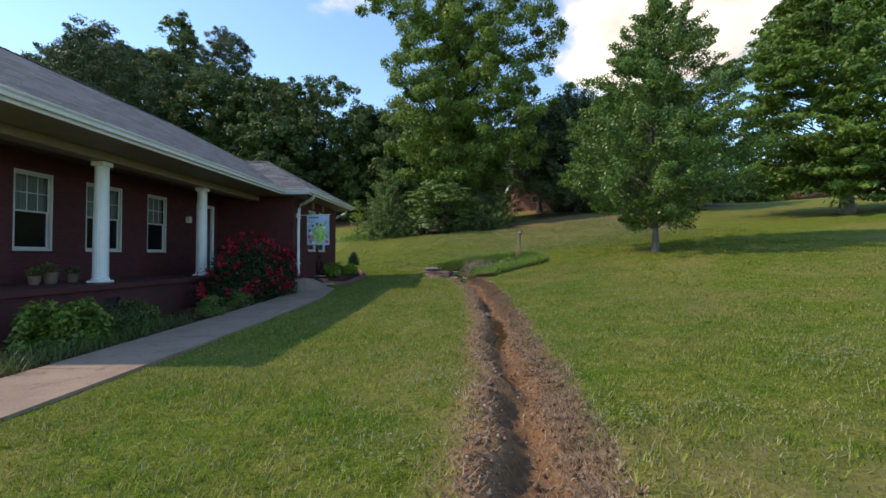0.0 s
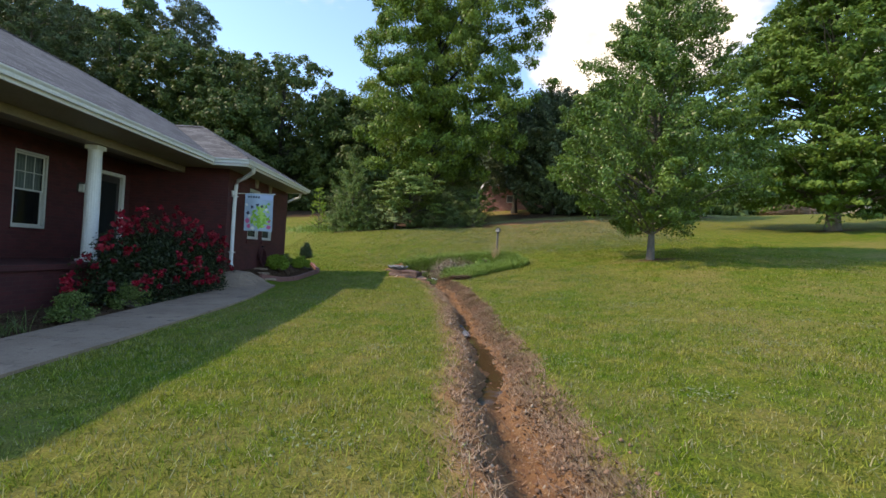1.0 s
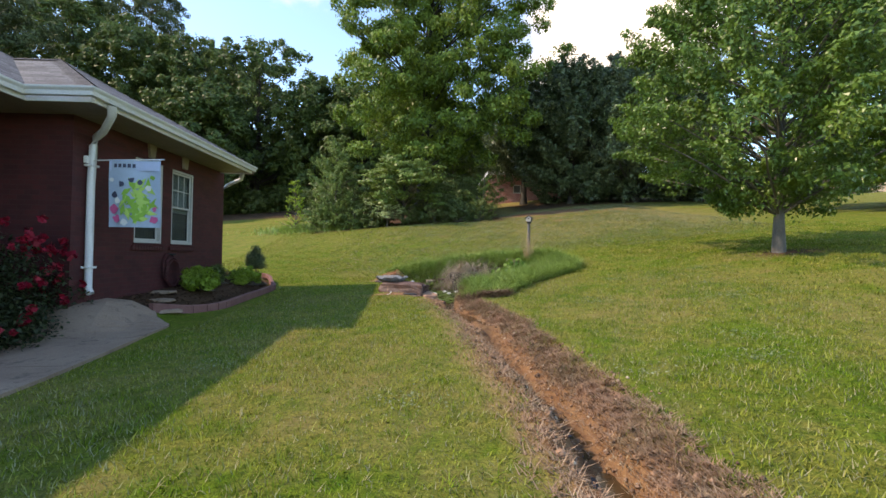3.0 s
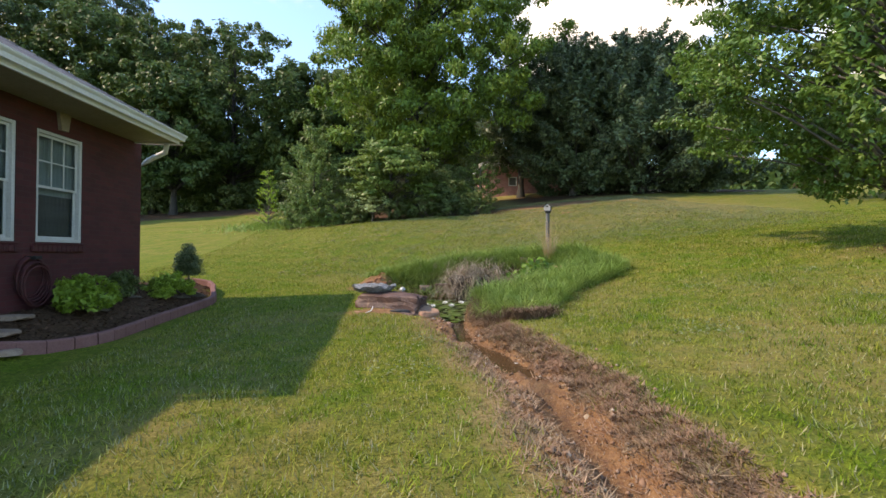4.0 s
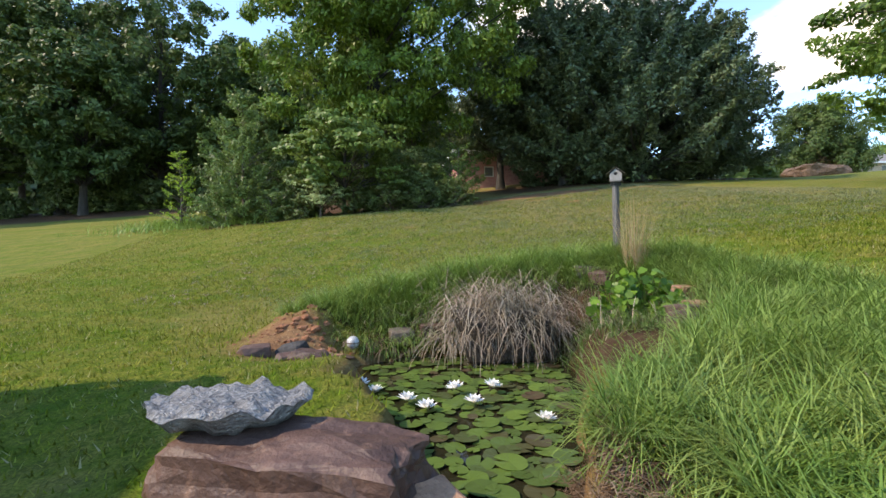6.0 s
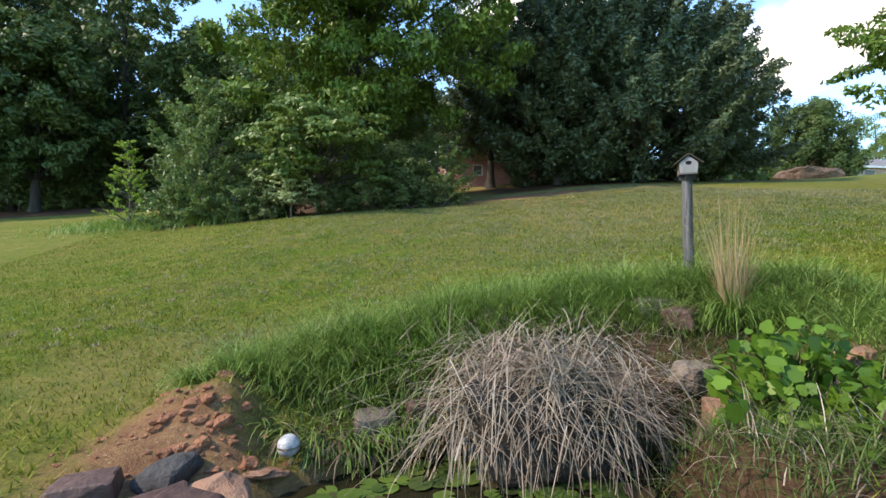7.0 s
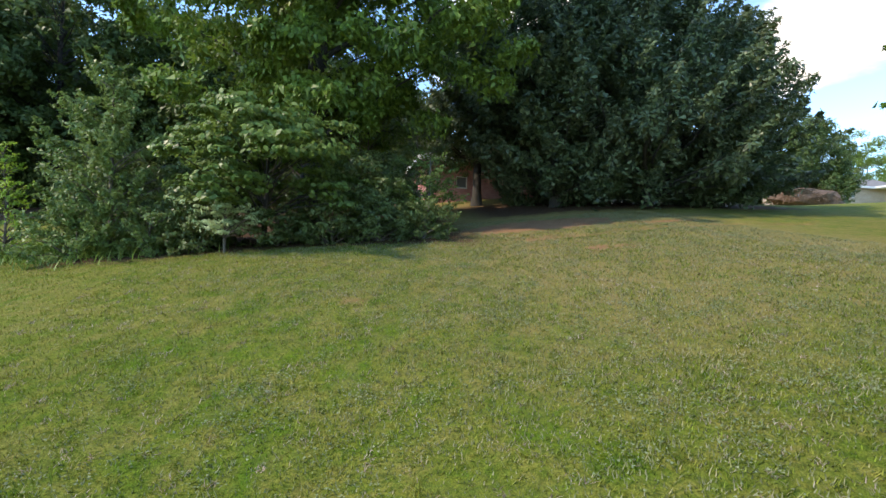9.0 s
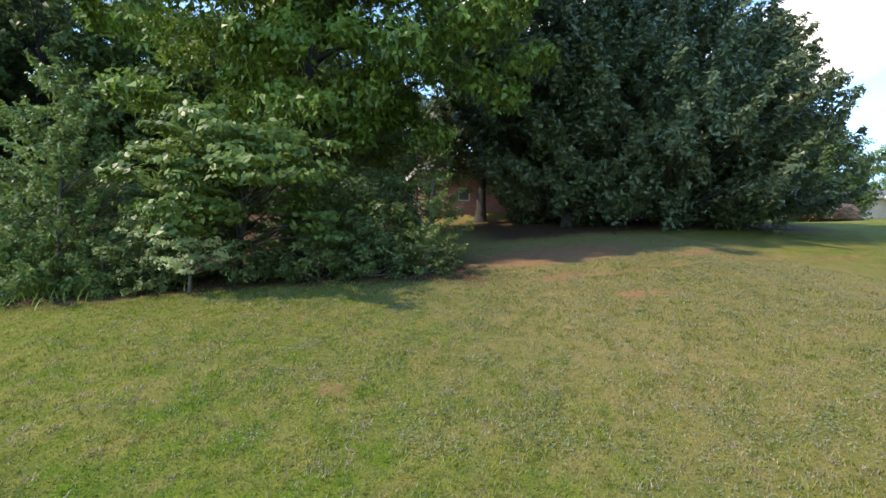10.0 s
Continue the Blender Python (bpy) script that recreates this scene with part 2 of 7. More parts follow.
def brick_material(name, c1, c2, mortar, relief=0.5):
    m, t, b = nodes_of(name)
    g = t.nodes.new("ShaderNodeNewGeometry")
    s = t.nodes.new("ShaderNodeSeparateXYZ")
    t.links.new(g.outputs["Position"], s.inputs[0])
    add = t.nodes.new("ShaderNodeMath")
    t.links.new(s.outputs["X"], add.inputs[0])
    t.links.new(s.outputs["Y"], add.inputs[1])
    co = t.nodes.new("ShaderNodeCombineXYZ")
    t.links.new(add.outputs[0], co.inputs[0])
    t.links.new(s.outputs["Z"], co.inputs[1])
    br = t.nodes.new("ShaderNodeTexBrick")
    br.inputs["Scale"].default_value, br.inputs["Mortar Size"].default_value = 1.0, 0.005
    br.inputs["Brick Width"].default_value, br.inputs["Row Height"].default_value = 0.205, 0.071
    br.inputs["Color1"].default_value, br.inputs["Color2"].default_value, br.inputs["Mortar"].default_value = rgb(c1), rgb(c2), rgb(mortar)
    t.links.new(co.outputs[0], br.inputs["Vector"])
    col = mix(t, 0.4, br.outputs["Color"], mix(t, ramp_range(t, noise_node(t, 2.5, 5, 0.7), 0.3, 0.7), (0.25, 0.25, 0.25), (0.8, 0.8, 0.8)), "SOFT_LIGHT")
    t.links.new(col, b.inputs["Base Color"])
    b.inputs["Roughness"].default_value = 0.75
    inv = t.nodes.new("ShaderNodeMath")
    inv.operation, inv.inputs[0].default_value = "SUBTRACT", 1.0
    t.links.new(br.outputs["Fac"], inv.inputs[1])
    bump(t, b, inv.outputs[0], relief, 0.006)
    return m


M_BRICK = brick_material("maroon_brick", (0.088, 0.0155, 0.0165), (0.060, 0.0115, 0.013), (0.066, 0.022, 0.021))
M_FAR_BRICK = brick_material("red_brick", (0.50, 0.215, 0.195), (0.40, 0.16, 0.15), (0.46, 0.32, 0.29))
M_TAN_BRICK = brick_material("tan_brick", (0.42, 0.31, 0.22), (0.34, 0.24, 0.17), (0.5, 0.45, 0.38))


def shingle_material():
    m, t, b = nodes_of("grey_shingles")
    g = t.nodes.new("ShaderNodeNewGeometry")
    s = t.nodes.new("ShaderNodeSeparateXYZ")
    t.links.new(g.outputs["Position"], s.inputs[0])
    sub = t.nodes.new("ShaderNodeMath")
    sub.operation = "ADD"
    t.links.new(s.outputs["X"], sub.inputs[0])
    t.links.new(s.outputs["Y"], sub.inputs[1])
    co = t.nodes.new("ShaderNodeCombineXYZ")
    t.links.new(sub.outputs[0], co.inputs[0])
    t.links.new(s.outputs["Z"], co.inputs[1])
    br = t.nodes.new("ShaderNodeTexBrick")
    br.inputs["Scale"].default_value, br.inputs["Mortar Size"].default_value = 1.0, 0.003
    br.inputs["Brick Width"].default_value, br.inputs["Row Height"].default_value = 0.31, 0.068
    br.inputs["Color1"].default_value, br.inputs["Color2"].default_value, br.inputs["Mortar"].default_value = rgb((0.112, 0.111, 0.115)), rgb((0.040, 0.040, 0.042)), rgb((0.035, 0.035, 0.035))
    t.links.new(co.outputs[0], br.inputs["Vector"])
    col = mix(t, 0.9, br.outputs["Color"], mix(t, ramp_range(t, noise_node(t, 45.0, 4, 0.8), 0.38, 0.62), (0.12, 0.12, 0.12), (0.9, 0.9, 0.9)), "SOFT_LIGHT")
    t.links.new(col, b.inputs["Base Color"])
    b.inputs["Roughness"].default_value = 0.85
    inv = t.nodes.new("ShaderNodeMath")
    inv.operation, inv.inputs[0].default_value = "SUBTRACT", 1.0
    t.links.new(br.outputs["Fac"], inv.inputs[1])
    bump(t, b, inv.outputs[0], 0.5, 0.006)
    return m


M_SHINGLE = shingle_material()
M_WHITE = surf("white_paint", (0.62, 0.62, 0.61), (0.71, 0.71, 0.70), 3, 0.45, 40, 0.1, 0.002)
# white for the window frames, dimmed to carry the porch's shade in its colour
M_VINYL = surf("shade_dimmed_white_vinyl", (0.44, 0.43, 0.40), (0.52, 0.51, 0.48), 3, 0.5, 40, 0.1, 0.002)
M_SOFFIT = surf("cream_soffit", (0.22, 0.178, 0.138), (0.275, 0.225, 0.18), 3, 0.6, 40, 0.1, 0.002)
# soffit cream darkened, so the colour itself deepens the porch's shade
M_PORCH_CEILING = surf("shade_toned_porch_ceiling", (0.10, 0.075, 0.06), (0.14, 0.108, 0.088), 3, 0.6, 40, 0.1, 0.002)
M_CONCRETE = surf("concrete", (0.225, 0.145, 0.10), (0.315, 0.215, 0.15), 1.6, 0.9, 60, 0.5, 0.006, c3=(0.13, 0.088, 0.062))
M_EDGING = surf("pink_concrete", (0.15, 0.058, 0.05), (0.21, 0.095, 0.082), 4, 0.9, 70, 0.4, 0.006)
M_SANDSTONE = surf("brown_sandstone", (0.055, 0.029, 0.024), (0.14, 0.076, 0.057), 3.2, 0.6, 26, 0.5, 0.022, c3=(0.20, 0.115, 0.082), vary=0.12)
M_REDSTONE = surf("orange_sandstone", (0.26, 0.13, 0.075), (0.37, 0.21, 0.135), 4, 0.85, 45, 0.6, 0.02, c3=(0.20, 0.115, 0.08), vary=0.15)
M_GREYSTONE = surf("grey_stone", (0.12, 0.09, 0.068), (0.24, 0.185, 0.14), 4, 0.9, 30, 0.7, 0.03, vary=0.2)
M_SHELL = surf("cast_grey_stone", (0.05, 0.052, 0.057), (0.30, 0.31, 0.32), 22, 0.5, 40, 1.0, 0.03, c3=(0.52, 0.52, 0.52), stretch=(1, 2.5, 1))
M_OLD_WOOD = surf("weathered_wood", (0.045, 0.042, 0.040), (0.155, 0.147, 0.14), 16, 0.85, 60, 0.8, 0.008, stretch=(1, 1, 0.10), c3=(0.03, 0.027, 0.025))
M_DARK = surf("dark_void", (0.012, 0.012, 0.012), (0.02, 0.02, 0.02), 3, 0.8)
M_BLACK_PLASTIC = surf("black_plastic", (0.02, 0.02, 0.022), (0.05, 0.05, 0.055), 12, 0.35, 60, 0.2, 0.004)
M_DOOR = surf("dark_door_paint", (0.035, 0.03, 0.03), (0.055, 0.045, 0.045), 3, 0.4)
M_CURTAIN = surf("pale_curtain", (0.50, 0.53, 0.50), (0.64, 0.67, 0.63), 2, 0.9, 30, 0.5, 0.01, stretch=(1, 6, 0.1))
M_BLIND = surf("grey_blind", (0.09, 0.095, 0.10), (0.14, 0.145, 0.15), 2, 0.6, 30, 0.5, 0.008, stretch=(1, 0.05, 3))


def glass_material(name, tint=(0.9, 0.95, 0.95), rough=0.02, clear=0.75):
    m, t, b = nodes_of(name)
    b.inputs["Base Color"].default_value = rgb((0.02, 0.025, 0.025))
    b.inputs["Roughness"].default_value = rough
    tr = t.nodes.new("ShaderNodeBsdfTransparent")
    tr.inputs["Color"].default_value = rgb(tint)
    ms = t.nodes.new("ShaderNodeMixShader")
    ms.inputs[0].default_value = clear
    t.links.new(b.outputs[0], ms.inputs[1])
    t.links.new(tr.outputs[0], ms.inputs[2])
    t.links.new(ms.outputs[0], t.nodes["Material Output"].inputs["Surface"])
    return m


M_GLASS = glass_material("window_glass")


def muddied_water():
    """Dark pond water that turns muddy down the ditch."""
    m, t, b = nodes_of("pond_water")
    g = t.nodes.new("ShaderNodeNewGeometry")
    s = t.nodes.new("ShaderNodeSeparateXYZ")
    t.links.new(g.outputs["Position"], s.inputs[0])
    t.links.new(mix(t, ramp_range(t, s.outputs["Y"], 17.3, 15.2), (0.022, 0.020, 0.010), (0.075, 0.043, 0.020)), b.inputs["Base Color"])
    b.inputs["Roughness"].default_value, b.inputs["IOR"].default_value = 0.05, 1.33
    bump(t, b, noise_node(t, 9, 2), 0.06, 0.01)
    return m


M_WATER = muddied_water()

# ---- mesh helpers ----


def part(name, bm, material, parent=None, label="", smooth=False):
    me = bpy.data.meshes.new(name)
    bm.to_mesh(me)
    bm.free()
    me.materials.append(material)
    if smooth:
        me.shade_smooth()
    ob = new(name, me)
    if parent:
        ob.parent = parent
    if label:
        ob["label"] = label
    return ob


def array_mesh(name, verts, faces, material, parent=None, smooth=False):
    """A mesh from arrays: verts (n, 3), faces (m, 3) or (m, 4)."""
    verts, faces = np.asarray(verts, np.float32), np.asarray(faces, np.int32)
    me = bpy.data.meshes.new(name)
    k = faces.shape[1]
    me.vertices.add(len(verts))
    me.vertices.foreach_set("co", verts.ravel())
    me.loops.add(faces.size)
    me.loops.foreach_set("vertex_index", faces.ravel())
    me.polygons.add(len(faces))
    me.polygons.foreach_set("loop_start", np.arange(0, faces.size, k, dtype=np.int32))
    me.update(calc_edges=True)
    me.materials.append(material)
    if smooth:
        me.shade_smooth()
    ob = new(name, me)
    if parent:
        ob.parent = parent
    return ob


def thing(name, label, category, at=(0, 0, 0), group="", kind=""):
    ob = new(name)
    ob.location = at
    ob.empty_display_size = 0.1
    return tagged(ob, label, category, group, kind)


def box(bm, a, b, bevel=0.0):
    """A box from corner a to corner b, in bm."""
    a, b = Vector(a), Vector(b)
    r = bmesh.ops.create_cube(bm, size=1, matrix=Matrix.Translation((a + b) / 2) @ Matrix.Diagonal((*(b - a), 1)))
    if bevel:
        edges = list({e for v in r["verts"] for e in v.link_edges})
        bmesh.ops.bevel(bm, geom=edges, offset=bevel, segments=1, affect="EDGES")
    return bm


def boxed(a, b, bevel=0.0):
    return box(bmesh.new(), a, b, bevel)


def tube_arrays(points, radii, sides=7):
    """Verts and quad faces of a tapering tube along points."""
    p = np.asarray(points, float)
    d = np.gradient(p, axis=0)
    d /= np.linalg.norm(d, axis=1)[:, None] + 1e-9
    ref = np.where(np.abs(d[:, 2:3]) > 0.9, [[1.0, 0, 0]], [[0, 0, 1.0]])
    u = np.cross(d, ref)
    u /= np.linalg.norm(u, axis=1)[:, None] + 1e-9
    w = np.cross(d, u)
    a = np.linspace(0, 2 * np.pi, sides, endpoint=False)
    ring = np.cos(a)[None, :, None] * u[:, None] + np.sin(a)[None, :, None] * w[:, None]
    v = (p[:, None] + ring * np.asarray(radii, float)[:, None, None]).reshape(-1, 3)
    f = []
    for i in range(len(p) - 1):
        for j in range(sides):
            k = (j + 1) % sides
            f.append((i * sides + j, i * sides + k, (i + 1) * sides + k, (i + 1) * sides + j))
    return v, np.array(f)


def join_arrays(pieces):
    vs, fs, n = [], [], 0
    for v, f in pieces:
        vs.append(v)
        fs.append(np.asarray(f) + n)
        n += len(v)
    return np.concatenate(vs), np.concatenate(fs)


def tube(name, points, radii, material, parent=None, sides=10):
    if np.isscalar(radii):
        radii = [radii] * len(points)
    v, f = tube_arrays(points, radii, sides)
    return array_mesh(name, v, f, material, parent, True)


def leaf_arrays(rng, centres, size, flatness=0.5, droop=0.2, narrow=0.55, spread=0.35, facing=None, slim=False):
    """Leaves at the centres: folded diamonds, or with slim one triangle each; facing gives each leaf's upper side."""
    n = len(centres)
    s = (size * rng.uniform(1 - spread, 1 + spread, n))[:, None]
    c = np.asarray(centres)
    if facing is None:
        az = rng.uniform(0, 2 * np.pi, n)
        el = rng.normal(-droop, flatness, n)
        along = np.stack([np.cos(az) * np.cos(el), np.sin(az) * np.cos(el), np.sin(el)], 1)
        side = np.cross(along, rng.normal(0, 1, (n, 3)) * (1 - 0.5 * flatness) * 0.7 + [0, 0, 1.0])
    else:
        along = np.cross(facing, rng.normal(0, 1, (n, 3))) - [0, 0, droop]
        along /= np.linalg.norm(along, axis=1)[:, None] + 1e-9
        side = np.cross(along, facing)
    side /= np.linalg.norm(side, axis=1)[:, None] + 1e-9
    up = np.cross(side, along)
    if slim:
        v = np.stack([c - along * s * 0.4 + side * s * narrow * 0.5, c + along * s * 0.6, c - along * s * 0.4 - side * s * narrow * 0.5], 1)
        return v.reshape(-1, 3), np.arange(3 * n).reshape(n, 3)
    v = np.stack([c - along * s * 0.5, c + side * s * narrow * 0.5 + up * s * 0.1, c + along * s * 0.5, c - side * s * narrow * 0.5 + up * s * 0.1], 1)
    return v.reshape(-1, 3), np.arange(4 * n).reshape(n, 4)


def blade_arrays(rng, feet, height, width, lean=0.35, spread=0.4, bends=1):
    """Grass blades: a narrow triangle (bends 1) or a bent strip (bends 2) at each foot."""
    n = len(feet)
    feet = np.asarray(feet)
    az = rng.uniform(0, 2 * np.pi, n)
    h = (height * rng.uniform(1 - spread, 1 + spread, n))[:, None]
    out = np.stack([np.cos(az), np.sin(az), np.zeros(n)], 1) * (np.abs(rng.normal(lean, lean * 0.5, n)))[:, None] * h
    side = np.stack([-np.sin(az), np.cos(az), np.zeros(n)], 1) * width * 0.5
    rise = np.array([0, 0, 1.0]) * h
    if bends == 1:
        v = np.stack([feet - side, feet + side, feet + rise + out], 1)
        return v.reshape(-1, 3), np.arange(3 * n).reshape(n, 3)
    mid = feet + rise * 0.72 + out * 0.35
    tip = feet + rise * 0.86 + out * 1.15
    v = np.stack([feet - side, feet + side, mid + side * 0.8, mid - side * 0.8, tip], 1).reshape(-1, 3)
    k = np.arange(n)[:, None] * 5
    f = np.concatenate([k + [0, 1, 2], k + [0, 2, 3], k + [3, 2, 4]], 0)
    return v, f


# ---- the lie of the land ----


def soft(v, w):
    return w * np.log1p(np.exp(np.clip(v / w, -40, 40)))


def step01(v):
    v = np.clip(v, 0, 1)
    return v * v * (3 - 2 * v)


def hill(x, y):
    """The lawn's height: level by the house, rising past the pond and to the east."""
    x, y = np.asarray(x, float), np.asarray(y, float)
    u = y + 0.40 * x
    z = -0.148 + 0.330 * soft(u - 24.8, 5.88) - 0.137 * soft(u - 30.9, 1.28) - 0.209 * soft(u - 53.9, 2.0) + 0.0528 * soft(x + 3.33, 1.92)
    z += 0.36 * np.exp(-((x - 8) ** 2 + (y - 16.5) ** 2) / 22) - 0.24 * np.exp(-((x + 1.5) ** 2 + (y - 22.8) ** 2) / 7) + 0.2 * np.exp(-((x + 2) ** 2 + (y - 30.8) ** 2) / 14)
    z += 0.14 * step01((y - 29) / 6) - 0.50 * step01((x - 9) / 10) * step01((y - 19) / 9) - 0.95 * step01((x - 15) / 14) * step01((y - 25) / 12) + 0.33 * step01((-4.5 - x) / 1.0) * step01((y - 13.2) / 1.0) * step01((20.8 - y) / 1.6)
    return z


def ditch_x(y):
    y = np.asarray(y, float)
    return 0.33 + 0.12 * np.exp(-((y - 7.5) / 4.5) ** 2) - 0.56 / (1 + np.exp(-(y - 14.7) / 0.8)) + 0.035 * np.sin(1.9 * y) + 0.02 * np.sin(4.7 * y + 1)


def pond_reach(x, y):
    """Below 1 within the pond's water: a wedge, narrow at the ditch and rounded at the back."""
    x, y = np.asarray(x, float), np.asarray(y, float)
    s = (y - 16.6) / 3.75
    end = np.sqrt(np.clip(1 - (np.clip(s - 0.72, 0, None) / 0.28) ** 2, 1e-3, 1))
    half = (0.08 + 1.17 * np.clip(s, 0, 0.85)) * end * (1 + 0.07 * np.sin(5.1 * y) + 0.05 * np.sin(11 * y + 2))
    mid = np.minimum(0.02, -0.19 - 0.08 * step01((y - 16.6) / 0.6) + 0.14 * np.clip(y - 17.0, 0, None))
    q = np.abs(x - mid) / half
    return np.clip(np.where(s < 0, q - 4 * s, q) + 30 * np.clip(s - 0.985, 0, None), 0, 60)


def wobble(x, y, f):
    return 0.5 * np.sin(f * x + 1.3 * np.sin(f * 0.7 * y)) * np.cos(f * 1.13 * y + 1.7 * np.sin(f * 0.5 * x)) + 0.3 * np.sin(2.3 * f * x + 0.4 * f * y) * np.sin(1.9 * f * y - 0.8 * f * x)


def ditch_parts(x, y):
    """Signed distance from the ditch's middle, and how far the ditch is cut at this y (0 to 1)."""
    d = x - ditch_x(y) + 0.06 * wobble(x, y, 4.5)
    cut = 1 / (1 + np.exp(np.clip((y - 17.0) / 0.18, -50, 50)))
    return d, cut


def gully(x, y):
    """A narrow washed-out gully across the slope before the dark trees, 0 to 1."""
    line = 32.25 + 0.95 * np.exp(-((x - 3.4) / 1.6) ** 2) + 0.10 * np.sin(1.7 * x) + 0.06 * np.sin(4.1 * x + 1)
    along = step01((x - 3.6) / 1.0) * step01((17.0 - x) / 2.0)
    return np.exp(-((y - line) / (0.16 + 0.07 * np.sin(2.3 * x))) ** 2) * along * (0.65 + 0.35 * np.sin(0.9 * x + 2.0))


def land(x, y):
    x, y = np.asarray(x, float), np.asarray(y, float)
    z = hill(x, y) + 0.012 * wobble(x, y, 2.1) - 0.16 * gully(x, y)
    d, cut = ditch_parts(x, y)
    rough = 1 + 0.25 * wobble(x, y, 6.0)
    prof = -(0.18 + 0.07 * step01((y - 8) / 2) - 0.05 * step01((y - 11.3) / 1.5)) * np.exp(-(np.abs(d - 0.02) / 0.175) ** 2.4) * rough
    prof += -0.085 * np.exp(-((d - 0.30) / 0.24) ** 2) + 0.045 * np.exp(-((d - 0.52) / 0.12) ** 2) * rough + 0.03 * np.exp(-((d + 0.30) / 0.10) ** 2) * rough * step01((12.5 - y) / 1.5) - 0.085 * np.exp(-((d + 0.26) / 0.20) ** 2) * step01((y - 12) / 1.5)
    prof += 0.13 * np.exp(-((y - 13.88 - 0.1 * wobble(x, y, 9.0)) / 0.22) ** 2 - (d / 0.17) ** 4)
    near = np.exp(-(d / 0.55) ** 4)
    prof += near * (0.042 * wobble(x, y, 17.0) + 0.034 * wobble(x + 3, y, 39.0))
    z = z + prof * cut
    z = z - 0.20 * np.exp(-((x + 1.45) / 0.5) ** 2 - ((y - 19.75) / 0.42) ** 2)
    z = z + 0.06 * np.exp(-((x + 1.66) / 0.36) ** 2 - ((y - 20.40) / 0.26) ** 2) * (1.25 + 0.75 * wobble(x, y, 11.0) + 0.6 * wobble(x, y + 2, 27.0))
    bank = step01((x + 1.5) / 0.35) * step01((1.75 - x) / 0.5) * step01((y - 19.4) / 0.5)
    z = z + bank * ((0.30 + (z - 0.30) * step01((y - 20.15) / 0.95) ** 0.8) - z)
    z = z + 0.15 * np.exp(-((y - 21.3 + 0.28 * (x - 0.6) ** 2 / (1 + 0.3 * np.abs(x - 0.6))) / 0.5) ** 2) * step01((x + 2.3) / 0.8) * step01((3.6 - x) / 0.8)
    z = z - 0.14 * np.exp(-((x + 0.62) / 0.30) ** 2 - ((y - 17.0) / 0.45) ** 2)
    z = z - 0.32 * np.exp(-((x - 1.65) / 0.6) ** 2 - ((y - 19.95) / 0.95) ** 2)
    q = pond_reach(x, y)
    bowl = 1 / (1 + np.exp(np.clip((q - 1.12) / 0.07, -50, 50)))
    z = z * (1 - bowl) + np.minimum(z, -0.12) * bowl
    return z


# border grass round the pond's back and east side: the bed's outline in plan
BORDER = [(0.22, 17.45), (0.13, 16.9), (0.13, 16.35), (0.28, 15.95), (0.5, 15.74), (0.82, 15.74), (1.10, 16.2), (1.48, 16.8), (1.92, 17.3), (2.5, 17.75), (2.95, 18.2), (3.2, 18.8), (3.3, 19.5), (3.2, 20.3), (2.9, 21.0), (2.4, 21.55), (1.7, 21.85), (1.0, 21.88), (0.3, 21.8), (-0.4, 21.6), (-1.05, 21.28), (-1.6, 20.95), (-1.9, 20.66), (-1.45, 20.55), (-1.1, 20.55), (-0.8, 20.42), (-0.3, 20.45), (0.3, 20.75), (1.0, 20.85), (1.6, 20.75), (2.1, 20.45), (2.4, 19.9), (2.3, 19.3), (1.9, 18.7), (1.3, 18.2), (0.75, 17.85)]


def in_border(x, y):
    """Whether points lie within the bed of border grass."""
    inside = np.zeros(np.shape(x), bool)
    for (xa, ya), (xb, yb) in zip(BORDER, BORDER[1:] + BORDER[:1]):
        if ya != yb:
            inside ^= ((ya > y) != (yb > y)) & (x < xa + (xb - xa) * (y - ya) / (yb - ya))
    return inside


# ---- ground ----


def spaced(lo, hi, step, far_lo, far_hi, growth=1.16):
    mid = list(np.arange(lo, hi, step))
    left, right, s = [], [], step
    p = lo
    while p > far_lo:
        s *= growth
        p -= s
        left.append(p)
    p, s = hi, step
    right.append(p)
    while p < far_hi:
        s *= growth
        p += s
        right.append(p)
    return np.array(left[::-1] + mid + right)


smooth01 = step01


def bed_front(y):
    """x of the edging in front of the wing's flower bed."""
    return -4.36 - 0.62 * smooth01((15.9 - y) / 1.3) - 0.55 * smooth01((y - 18.3) / 1.6)


def walk_near(y):
    return -3.62 - 0.055 * (y - 6.0) - 0.25 * smooth01((y - 11) / 3.4)


def walk_far(y):
    return -4.80 - 0.075 * (y - 6.0) - 0.35 * smooth01((y - 11.5) / 3.0)


